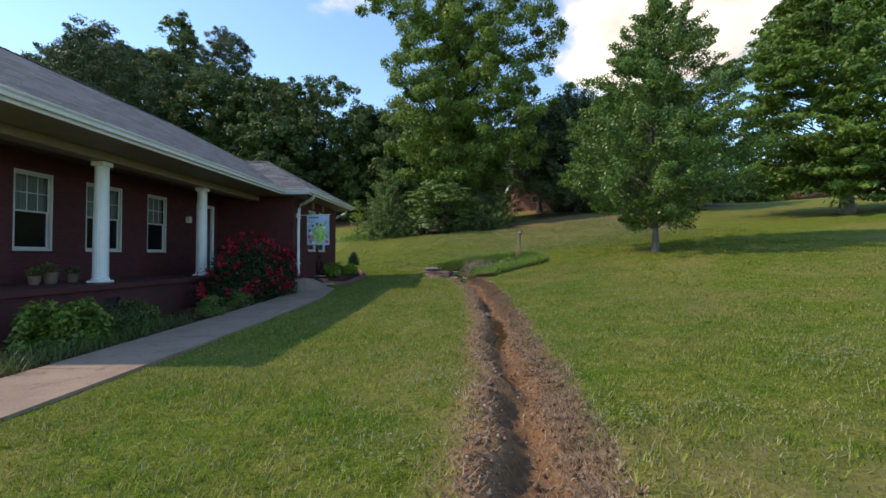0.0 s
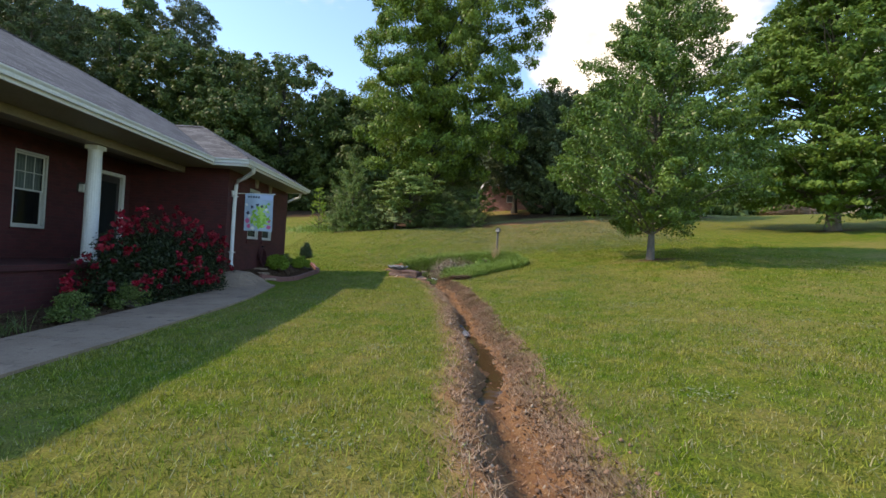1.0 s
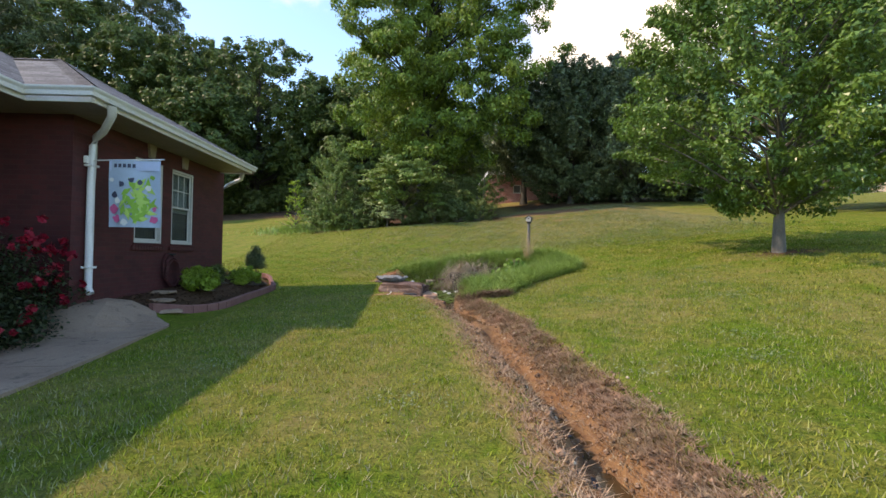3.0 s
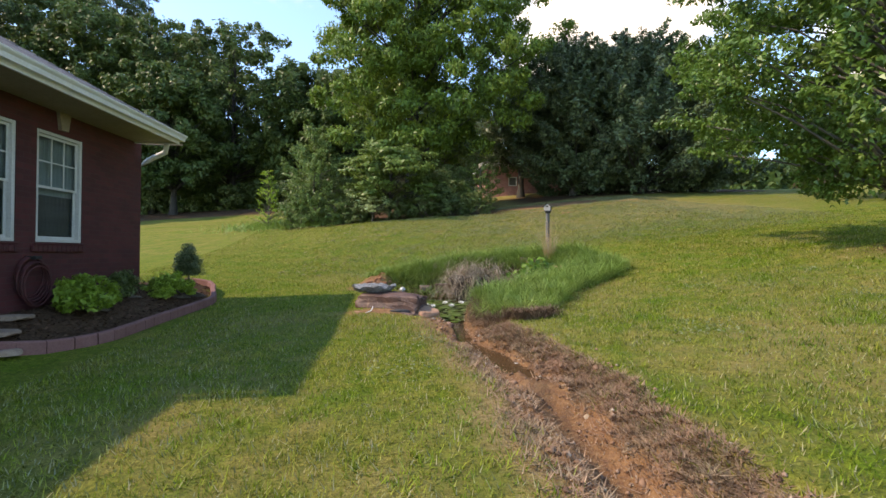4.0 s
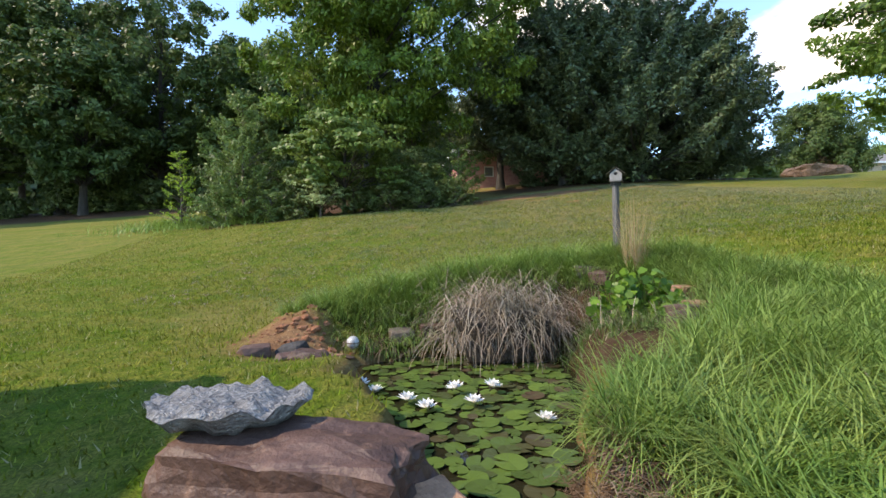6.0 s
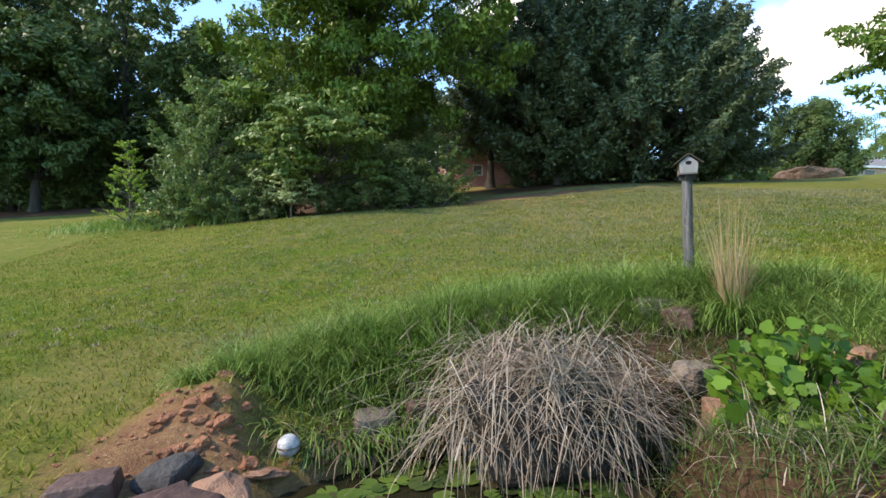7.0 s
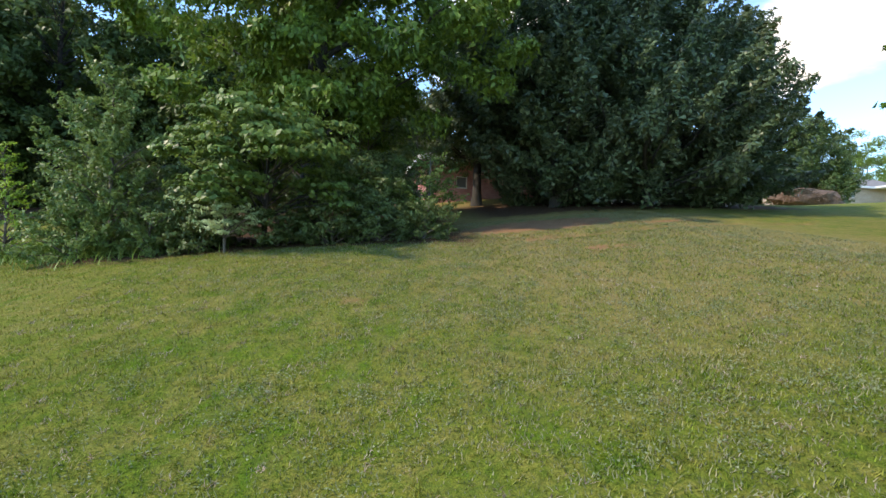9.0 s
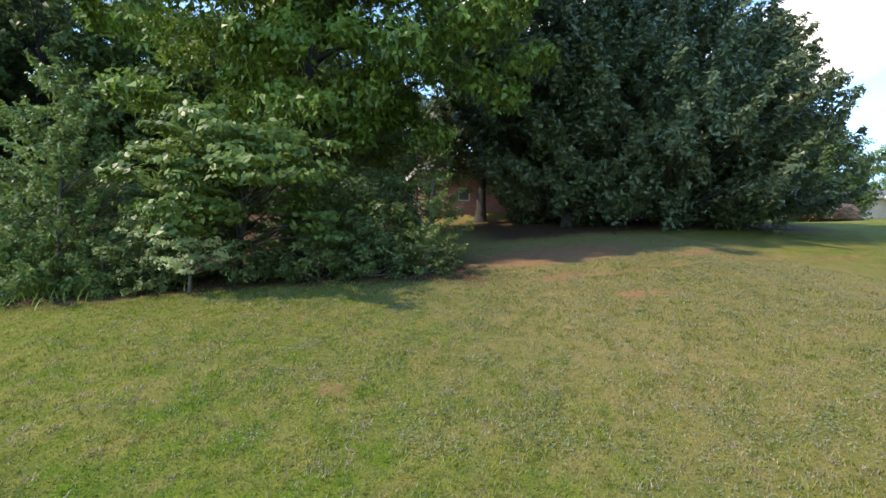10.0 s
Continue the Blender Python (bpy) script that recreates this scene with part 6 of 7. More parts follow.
M_PETAL = surf("white_petals", (0.80, 0.79, 0.76), (0.86, 0.84, 0.80), 20, 0.5)
M_STAMEN = surf("yellow_stamens", (0.75, 0.50, 0.05), (0.80, 0.58, 0.10), 20, 0.6)
lily = thing("water_lily", "white water lily flower with yellow centre", "flower", (-0.46, 18.59, WATER + 0.03), "water lilies")
for ring, (count, tilt, ln) in enumerate(((8, 25, 0.092), (8, 48, 0.084), (6, 68, 0.068))):
    for k in range(count):
        bm = bmesh.new()
        pts = [(0, 0, 0), (0.35, 0.17, 0.03), (0.7, 0.16, 0.03), (1.0, 0, 0.0), (0.7, -0.16, 0.03), (0.35, -0.17, 0.03)]
        vs = [bm.verts.new(Vector(p) * ln) for p in pts]
        ms = bm.verts.new(Vector((0.55, 0, -0.02)) * ln)
        for i in range(6):
            bm.faces.new((ms, vs[i], vs[(i + 1) % 6]))
        bmesh.ops.transform(bm, matrix=pose(0, 0, 0.0, 0, -tilt, 360 * (k + 0.5 * ring) / count), verts=bm.verts)
        part("petal", bm, M_PETAL, lily)
bm = bmesh.new()
bmesh.ops.create_icosphere(bm, subdivisions=1, radius=0.016, matrix=Matrix.Translation((0, 0, 0.018)))
part("stamens", bm, M_STAMEN, lily)
for k, (x, y) in enumerate(((-0.83, 19.05), (-0.11, 18.61), (0.10, 18.9), (-0.77, 18.28), (-0.59, 18.75), (-0.2, 18.9), (0.3, 18.25), (-0.95, 19.2))):
    copy_thing(lily, pose(x, y, WATER + 0.02 + 0.02 * (k % 3), 10 * ((k % 3) - 1), 8 * ((k % 2) - 0.5), 47 * k))
bm = bmesh.new()
bmesh.ops.create_uvsphere(bm, u_segments=20, v_segments=12, radius=0.065)
fl = thing("float", "white round float with a pale band at the pond's edge", "float", (-1.07, 20.08, 0.45))
part("ball", bm, surf("dirty_white_plastic", (0.24, 0.24, 0.235), (0.60, 0.60, 0.58), 22, 0.4, 60, 0.3, 0.004, c3=(0.10, 0.10, 0.095)), fl, "", True)
bm = bmesh.new()
bmesh.ops.create_cone(bm, segments=20, radius1=0.0662, radius2=0.0662, depth=0.012, cap_ends=False)
part("band", bm, M_GREYSTONE, fl)

# shell-shaped bird bath on the boulder
bath = thing("bird_bath", "grey cast-stone shell bird bath resting on the boulder", "bird bath", (-1.43, 17.48, 0.635))


def shell(inner):
    bm = bmesh.new()
    n, rows = 72, []
    prof = [(0.02, 0.0), (0.5, 0.0), (0.74, 0.03), (0.92, 0.075), (1.0, 0.12)] if not inner else [(1.0, 0.122), (0.93, 0.135), (0.82, 0.122), (0.68, 0.150), (0.56, 0.140), (0.46, 0.172), (0.32, 0.160), (0.2, 0.178), (0.02, 0.170)]
    for r, z in prof:
        row = []
        for k in range(n):
            a = 2 * math.pi * k / n
            ridge = 1 + (0.010 * math.sin(13 * a) + 0.012 * math.sin(29 * a + 1) + 0.035 * math.sin(3 * a + 0.5)) * min(1, r * 1.2)
            zz = z * 0.85 + 0.005 * r * math.sin(19 * a + 0.6) + 0.075 * r * noise.noise(Vector((3 * math.cos(a), 3 * math.sin(a), r * 5)))
            row.append(bm.verts.new((0.40 * r * ridge * math.cos(a), 0.26 * r * ridge * math.sin(a), max(0.0, zz))))
        rows.append(row)
    for r0, r1 in zip(rows[:-1], rows[1:]):
        for k in range(n):
            bm.faces.new((r0[k], r0[(k + 1) % n], r1[(k + 1) % n], r1[k]))
    bm.faces.new(rows[0][::-1] if not inner else rows[-1])
    return bm


part("bowl_underside", shell(False), M_SHELL, bath, "", True)
part("basin", shell(True), M_SHELL, bath, "", True)
bath.rotation_euler = (0, 0, radians(-8))
bath.scale = (0.88, 0.88, 0.88)

# ---- bird house ----
nest = thing("bird_house", "weathered grey wooden bird house on a post", "bird house", (2.43, 21.13, float(land(2.43, 21.13))))
PZ = 2.31 - nest.location.z
tube("post", [(0.0, 0, -0.1), (0.005, 0, 0.3), (0, 0.005, 0.7), (-0.005, 0, PZ - 0.02)], [0.052, 0.05, 0.047, 0.045], M_OLD_WOOD, nest, 12)["label"] = "round weathered grey post"
tube("post_collar", [(0, 0, 0.16), (0, 0, 0.185)], 0.056, M_OLD_WOOD, nest, 12)
part("bracket", boxed((-0.055, -0.05, PZ - 0.05), (0.055, 0.05, PZ - 0.002)), M_DARK, nest)
yaw = Matrix.Rotation(radians(-30), 4, "Z") @ Matrix.Translation((0, 0, 0))


def nest_part(name, bm, material, label=""):
    bmesh.ops.transform(bm, matrix=Matrix.Translation((0, 0, PZ)) @ yaw @ Matrix.Scale(0.74, 4), verts=bm.verts)
    return part(name, bm, material, nest, label)


M_MOSSY = surf("dark_mossy_wood", (0.045, 0.04, 0.03), (0.105, 0.095, 0.07), 14, 0.95, 50, 0.8, 0.01, c3=(0.07, 0.08, 0.035))
nest_part("floor_board", boxed((-0.105, -0.10, 0), (0.105, 0.10, 0.015)), M_OLD_WOOD)
for s in (-1, 1):
    nest_part("side_board", boxed((min(s * 0.088, s * 0.105), -0.085, 0.016), (max(s * 0.088, s * 0.105), 0.085, 0.15)), surf("red_brown_board", (0.13, 0.075, 0.05), (0.21, 0.13, 0.09), 8, 0.85) if s < 0 else M_OLD_WOOD)


def gable(y0, y1, hole):
    """A pointed board; with a hole it is built as a ring round the opening."""
    bm = bmesh.new()
    outer = [(-0.105, 0.016), (0.105, 0.016), (0.105, 0.15), (0, 0.232), (-0.105, 0.15)]
    if not hole:
        lo = [bm.verts.new((x, y0, z)) for x, z in outer]
        hi = [bm.verts.new((x, y1, z)) for x, z in outer]
        bm.faces.new(lo)
        bm.faces.new(hi[::-1])
        for i in range(5):
            bm.faces.new((lo[i], hi[i], hi[(i + 1) % 5], lo[(i + 1) % 5]))
    else:
        n = 20
        c = Vector((0, 0.145))
        ring, rim = [], []
        for k in range(n):
            a = 2 * math.pi * k / n
            d = Vector((math.cos(a), math.sin(a)))
            best = 9.0
            for i in range(5):
                p, q = Vector(outer[i]), Vector(outer[(i + 1) % 5])
                e = q - p
                den = d.x * e.y - d.y * e.x
                if abs(den) > 1e-9:
                    w = p - c
                    t = (w.x * e.y - w.y * e.x) / den
                    u = (w.x * d.y - w.y * d.x) / den
                    if t > 0 and -0.001 <= u <= 1.001:
                        best = min(best, t)
            rim.append(c + d * best)
            ring.append(c + Vector((d.x * 0.036, d.y * 0.028)))
        A = [bm.verts.new((p.x, y0, p.y)) for p in rim]
        B = [bm.verts.new((p.x, y0, p.y)) for p in ring]
        C = [bm.verts.new((p.x, y1, p.y)) for p in ring]
        D = [bm.verts.new((p.x, y1, p.y)) for p in rim]
        for k in range(n):
            j = (k + 1) % n
            for P, Q in ((A, B), (B, C), (C, D), (D, A)):
                bm.faces.new((P[k], P[j], Q[j], Q[k]))
    bmesh.ops.recalc_face_normals(bm, faces=bm.faces)
    return bm


nest_part("front_board", gable(-0.10, -0.085, True), surf("pale_weathered_wood", (0.17, 0.165, 0.155), (0.30, 0.285, 0.27), 8, 0.85, 60, 0.6, 0.006, stretch=(1, 1, 0.15)), "pale weathered front with a round hole")
nest_part("back_board", gable(0.085, 0.10, False), M_OLD_WOOD)
# near-black block added behind the hole in place of the hollow's shade
nest_part("inside", boxed((-0.08, -0.08, 0.018), (0.08, 0.08, 0.16)), M_DARK)
for s in (-1, 1):
    for row in range(3):
        bm = boxed((0, -0.125, 0), (0.068, 0.125, 0.012), 0.003)
        bmesh.ops.transform(bm, matrix=Matrix.Translation((s * (0.002 + 0.052 * row), 0, 0.250 - 0.0405 * row + 0.004)) @ Matrix.Rotation(radians(38 if s > 0 else 142), 4, "Y") @ Matrix.Diagonal((1, 1, 1 if s > 0 else -1, 1)), verts=bm.verts)
        bmesh.ops.recalc_face_normals(bm, faces=bm.faces)
        nest_part("roof_slat", bm, M_MOSSY)

# ---- walk, beds and planting by the house ----
walkway = thing("walkway", "weathered concrete garden walk in slabs along the porch", "walk", (0, 0, 0), kind="structure")
cuts = [1.6, 3.1, 4.55, 6.0, 7.5, 9.0, 10.5, 12.0, 13.3, 14.75]
for y0, y1 in zip(cuts[:-1], cuts[1:]):
    bm = bmesh.new()
    ny, nx = 8, 5
    top, bot = [], []
    for i in range(ny + 1):
        y = y0 + 0.006 + (y1 - y0 - 0.012) * i / ny
        a, b = float(walk_far(y)), float(walk_near(y))
        grow = float(step01((y - 12.6) / 1.7))
        a -= 0.95 * grow
        b -= 0.55 * float(step01((y - 13.9) / 0.85)) ** 2
        r0, r1 = [], []
        for j in range(nx + 1):
            x = a + (b - a) * j / nx
            z = float(hill(x, y)) + 0.035
            r0.append(bm.verts.new((x, y, z)))
            r1.append(bm.verts.new((x, y, z - 0.14)))
        top.append(r0)
        bot.append(r1)
    for i in range(ny):
        for j in range(nx):
            bm.faces.new((top[i][j], top[i][j + 1], top[i + 1][j + 1], top[i + 1][j]))
    for i in range(ny):
        bm.faces.new((top[i][0], top[i + 1][0], bot[i + 1][0], bot[i][0]))
        bm.faces.new((top[i][nx], bot[i][nx], bot[i + 1][nx], top[i + 1][nx]))
    for j in range(nx):
        bm.faces.new((top[0][j], bot[0][j], bot[0][j + 1], top[0][j + 1]))
        bm.faces.new((top[ny][j], top[ny][j + 1], bot[ny][j + 1], bot[ny][j]))
    bmesh.ops.recalc_face_normals(bm, faces=bm.faces)
    part("slab", bm, M_CONCRETE, walkway)

edging = thing("bed_edging", "curved pinkish brick-coloured edging of the flower bed", "edging", (0, 0, 0), kind="structure")
ye = np.linspace(14.72, 19.6, 26)
pts = [(float(bed_front(y)), float(y)) for y in ye]
pts += [(-5.05, 19.85), (-5.35, 19.98), (-5.8, 20.02), (-6.3, 20.02)]
for (xa, ya), (xb, yb) in zip(pts[:-1], pts[1:]):
    d = Vector((xb - xa, yb - ya)).normalized()
    nrm = Vector((d.y, -d.x))
    bm = bmesh.new()
    ring = []
    for px_, py_, gap in ((xa, ya, 0.003), (xb, yb, -0.003)):
        zb = float(land(px_, py_))
        c = Vector((px_, py_)) + d * gap
        ring.append([bm.verts.new((c.x + nrm.x * s, c.y + nrm.y * s, zb + h)) for s, h in ((0.05, -0.12), (0.048, 0.115), (0.036, 0.13), (-0.03, 0.13), (-0.04, 0.115), (-0.04, -0.12))])
    for i in range(6):
        j = (i + 1) % 6
        bm.faces.new((ring[0][i], ring[0][j], ring[1][j], ring[1][i]))
    bm.faces.new(ring[0][::-1])
    bm.faces.new(ring[1])
    bmesh.ops.recalc_face_normals(bm, faces=bm.faces)
    part("edging_block", bm, M_EDGING, edging)

for k, (x, y) in enumerate(((-5.38, 15.75), (-5.12, 15.28), (-4.86, 14.98))):
    stone("flat pale round stepping stone in the mulch", (x, y), (0.40, 0.30, 0.06), 20 * k, 110 + k, M_CONCRETE, 0, 2, "stepping stones", 0.015)

# bark mulch flakes
rng = np.random.default_rng(9)
n = 9000
mx, my = rng.uniform(-6.6, -4.2, n), np.where(rng.uniform(0, 1, n) < 0.55, rng.uniform(14.8, 19.8, n), rng.uniform(3.8, 14.3, n))
ok = ((my > 14.75) & (mx < bed_front(my) - 0.06) & (mx > -5.64)) | ((my < 14.3) & (mx < walk_far(my) - 0.04 - 0.9 * step01((my - 12.6) / 1.7)) & (mx > -6.55))
mx, my = mx[ok], my[ok]
v, f = leaf_arrays(rng, np.stack([mx, my, land(mx, my) + 0.012], 1), 0.055, 0.25, 0.0, 0.4)
tagged(array_mesh("mulch", v, f, leafy("bark_flakes", (0.06, 0.032, 0.02), (0.17, 0.095, 0.065), (0.11, 0.06, 0.04), 0.9, 0.02, 4.0)), "dark reddish bark mulch in the flower beds", "mulch", kind="stuff")


def shrub(label, at, size, seed, material, leaf=0.05, clumps=60, per=60, name="shrub"):
    """A low rounded shrub of the given (x, y, z) size."""
    rng = np.random.default_rng(seed)
    z0 = float(land(*at))
    ob = thing(name, label, "shrub", (at[0], at[1], z0))
    d = rng.normal(0, 1, (clumps, 3))
    d /= np.linalg.norm(d, axis=1)[:, None]
    d[:, 2] = np.abs(d[:, 2]) * 1.15 - 0.12
    c = d * rng.uniform(0.45, 0.95, (clumps, 1)) * [size[0] / 2, size[1] / 2, size[2] * 0.85] + [0, 0, 0.06]
    c[:, 2] = np.clip(c[:, 2], 0.04, None)
    cr = 0.16 * min(size)
    pts, way = leaf_points(rng, c, np.full(clumps, cr * 1.25), per, 0.8)
    pts[:, 2] = np.clip(pts[:, 2], 0.015, None)
    v, f = leaf_arrays(rng, pts, leaf, 0.5, 0.1, 0.5, 0.35, 0.5 * way + [0, 0, 0.6] + rng.normal(0, 0.5, way.shape))
    array_mesh("foliage", v, f, material, ob)
    stems = [tube_arrays([(0.02 * k, 0.01 * k, -0.03), (q[0] * 0.4, q[1] * 0.4, q[2] * 0.5), tuple(q)], [0.012, 0.009, 0.004], 5) for k, q in enumerate(c[:14])]
    v, f = join_arrays(stems)
    array_mesh("stem_mass", v, f, M_BARK, ob)["kind"] = "stuff"
    return ob


rose = shrub("large rose bush full of red flowers before the porch", (-5.85, 11.9), (1.5, 5.1, 1.8), 200, M_ROSE_LEAF, 0.06, 440, 75, "rose_bush")
M_RED = leafy("red_petals", (0.16, 0.003, 0.012), (0.50, 0.016, 0.045), (0.28, 0.008, 0.026), 0.5, 0.25, 5.0)
rng = np.random.default_rng(201)
bloom = []
for k in range(3):
    c = rng.normal(0, 0.018, (16, 3))
    v, f = leaf_arrays(rng, c, 0.055, 0.7, 0.0, 0.9)
    bloom.append(array_mesh("bloom", v, f, M_RED, rose))
    bloom[-1]["label"] = "red rose bloom"
spray = rng.normal(0, 1, (54, 3))
spray[:, 2] = np.abs(spray[:, 2]) * 1.15 + 0.1
spray[:, 0] = np.where(rng.uniform(0, 1, 54) < 0.8, np.abs(spray[:, 0]), spray[:, 0])
spray /= np.linalg.norm(spray, axis=1)[:, None]
for k in range(180):
    d = spray[int(54 * rng.uniform() ** 1.3)] + rng.normal(0, 0.075, 3)
    p = d * [0.77, 2.5, 1.6] * rng.uniform(0.95, 1.06) + [0, 0, 0.1]
    p[2] = max(p[2], 0.3)
    o = bloom[k % 3] if k < 3 else bloom[k % 3].copy()
    if k >= 3:
        scene.collection.objects.link(o)
    o.location = p
    o.rotation_euler = tuple(rng.uniform(0, 6, 3))
    o.scale = (rng.uniform(0.8, 1.5),) * 3

shrub("small clipped yellow-green shrub by the walk", (-5.12, 8.55), (0.62, 0.62, 0.46), 210, M_BUSH, 0.035, 60, 60)
shrub("small clipped yellow-green shrub by the walk", (-5.36, 10.05), (0.66, 0.66, 0.48), 211, M_BUSH, 0.035, 60, 60)
shrub("bright lime-green leafy shrub before the porch", (-5.70, 5.95), (1.2, 1.3, 0.72), 212, M_TULIP, 0.08, 80, 60)
shrub("green leafy shrub before the porch base", (-5.85, 7.45), (0.85, 1.0, 0.58), 213, M_SHRUB, 0.05, 80, 60)
shrub("low dark green shrub in the porch bed", (-5.65, 6.75), (0.8, 0.9, 0.36), 214, M_SHRUB, 0.05, 60, 50)
shrub("glossy light green shrub in the mulched bed", (-5.22, 16.65), (0.85, 0.95, 0.48), 215, M_LIME, 0.07, 70, 50)
shrub("dark green low shrub against the brick wall", (-5.35, 17.55), (0.55, 0.7, 0.42), 216, M_SHRUB, 0.05, 50, 50)
shrub("light green shrub at the corner of the bed", (-5.0, 18.35), (0.85, 0.9, 0.42), 217, M_LIME, 0.07, 70, 50)
topiary = shrub("small dark clipped evergreen on a short stem", (-4.92, 18.75), (0.46, 0.46, 0.62), 218, M_HOLLY, 0.03, 120, 70, "topiary")
for o in topiary.children:
    o.location.z += 0.36 if o.name.startswith("foliage") else 0.0
tube("stem", [(0, 0, -0.05), (0.01, 0, 0.2), (0, 0.01, 0.6)], [0.022, 0.018, 0.014], M_BARK, topiary, 7)
n = 1100
lx, ly = rng.uniform(-0.28, 0.28, n), rng.uniform(3.9, 7.9, n)
lx = walk_far(ly) - 0.34 + lx
v, f = arc_arrays(rng, np.stack([lx, ly, land(lx, ly)], 1), rng.uniform(0, 6.28, n), rng.uniform(0.2, 0.42, n), 0.009, rng.uniform(0.9, 1.5, n), rng.uniform(0.6, 2.0, n), 4)
tagged(array_mesh("border_grass", v, f, M_SHRUB), "dark green grassy border plants along the walk", "grass", kind="stuff")

# tall weeds round the sapling at the lawn's edge
n = 4200
wx, wy = rng.normal(-7.9, 1.5, n), rng.normal(35.2, 0.8, n)
v, f = arc_arrays(rng, np.stack([wx, wy, land(wx, wy)], 1), rng.uniform(0, 6.28, n), rng.uniform(0.2, 0.55, n), 0.03, rng.uniform(0.9, 1.5, n), rng.uniform(0.4, 1.6, n), 3)
tagged(array_mesh("weeds", v, f, M_LILYTURF), "unmown tall weeds at the edge of the lawn", "weeds", kind="stuff")

# coarse tufts in the lawn
for seed, n, x0, x1, y0, y1, high, m, lb in ((51, 1500, -3.4, 5.0, 1.6, 16.6, 0.055, M_NEAR_BLADE, "coarse tufts of grass in the mown lawn"), (52, 2600, -6.5, 10.5, 21.8, 33.0, 0.065, M_BLADE, "coarse tufts of grass on the slope"), (53, 1300, -5.0, 10.5, 22.5, 34.0, 0.05, M_STRAW, "small dead tufts in the lawn on the slope")):
    rg = np.random.default_rng(seed)
    cx_, cy_ = rg.uniform(x0, x1, n), rg.uniform(y0, y1, n)
    fl = ground_fields(cx_, cy_)
    ok = (np.maximum.reduce([fl["soil"], fl["litter_and_shade"], fl["wet"]]) < 0.3) & (cx_ > walk_near(cy_) + 0.2) & (pond_reach(cx_, cy_) > 2.5)
    cx_, cy_ = np.repeat(cx_[ok], 14), np.repeat(cy_[ok], 14)
    k = len(cx_)
    wide = np.repeat(rg.uniform(0.02, 0.07, k // 14), 14)
    cx_, cy_ = cx_ + rg.normal(0, 1, k) * wide, cy_ + rg.normal(0, 1, k) * wide
    v, f = arc_arrays(rg, np.stack([cx_, cy_, land(cx_, cy_)], 1), rg.uniform(0, 6.28, k), high * rg.uniform(0.6, 1.5, k), 0.008, rg.uniform(0.6, 1.4, k), rg.uniform(0.4, 1.8, k), 2)
    tagged(array_mesh("lawn_tufts", v, f, m), lb, "grass", kind="stuff")

# ---- flag by the downspout ----
flag = thing("garden_flag", "pale blue house flag with a green plant picture", "flag", (-4.92, 14.2, 2.55))
tube("flag_pole", [(-0.70, 0.05, -0.01), (-0.2, 0.01, 0.0), (0.42, 0, 0.015)], 0.011, M_WHITE, flag, 8)
part("bracket", boxed((-0.735, -0.02, -0.06), (-0.68, 0.11, 0.05), 0.006), M_WHITE, flag)


def cloth_y(x, z):
    return 0.018 * math.sin(9 * x + 1.5 * z) + 0.01 * math.sin(5 * z)


def cloth(name, outline, material, off, label=""):
    """A patch on the cloth, following its waves; outline in flag metres (x, z)."""
    bm = bmesh.new()
    vs = [bm.verts.new((x, cloth_y(x, z) - off, z)) for x, z in outline]
    cx_, cz_ = sum(p[0] for p in outline) / len(outline), sum(p[1] for p in outline) / len(outline)
    c = bm.verts.new((cx_, cloth_y(cx_, cz_) - off, cz_))
    for i in range(len(vs)):
        bm.faces.new((c, vs[i], vs[(i + 1) % len(vs)]))
    return part(name, bm, material, flag, label)


def flat(name, c, rough=0.85):
    return surf(name, c, tuple(min(1, q * 1.12) for q in c), 8, rough, 120, 0.15, 0.002)


bm = bmesh.new()
gridv = [[bm.verts.new((-0.375 + 0.75 * i / 24, cloth_y(-0.375 + 0.75 * i / 24, -0.985 * j / 24), -0.985 * j / 24)) for j in range(25)] for i in range(25)]
for i in range(24):
    for j in range(24):
        bm.faces.new((gridv[i][j], gridv[i + 1][j], gridv[i + 1][j + 1], gridv[i][j + 1]))
part("cloth", bm, flat("pale_blue_cloth", (0.34, 0.45, 0.58)), flag, "pale blue printed cloth", True)
F_GREEN, F_LIGHT, F_DARK, F_PINK, F_CREAM = flat("print_green", (0.20, 0.42, 0.06)), flat("print_light_green", (0.38, 0.60, 0.14)), flat("print_dark", (0.05, 0.06, 0.10)), flat("print_pink", (0.62, 0.10, 0.24)), flat("print_cream", (0.74, 0.74, 0.72))
rg = np.random.default_rng(77)
cloth("printed_patch", [(-0.36, -0.02), (0.36, -0.02), (0.36, -0.16), (-0.36, -0.16)], flat("print_sky", (0.40, 0.50, 0.70)), 0.004)
for k in range(9):
    x0 = -0.29 + 0.066 * k
    cloth("printed_bar", [(x0, -0.06), (x0 + 0.045, -0.06), (x0 + 0.045, -0.115), (x0, -0.115)], F_DARK, 0.006)
for k in range(52):
    a = rg.uniform(0, 2 * math.pi)
    r = rg.uniform(0.02, 0.26)
    cx_, cz_ = 0.06 + r * math.cos(a), -0.62 + 1.15 * r * math.sin(a)
    b = rg.uniform(0, 6.28)
    ln, wd = rg.uniform(0.07, 0.13), rg.uniform(0.025, 0.045)
    cloth("printed_leaf", [(cx_ + ln * math.cos(b), cz_ + ln * math.sin(b)), (cx_ - wd * math.sin(b), cz_ + wd * math.cos(b)), (cx_ - ln * math.cos(b), cz_ - ln * math.sin(b)), (cx_ + wd * math.sin(b), cz_ - wd * math.cos(b))], F_GREEN if k % 2 else F_LIGHT, 0.004 + 0.00035 * k)
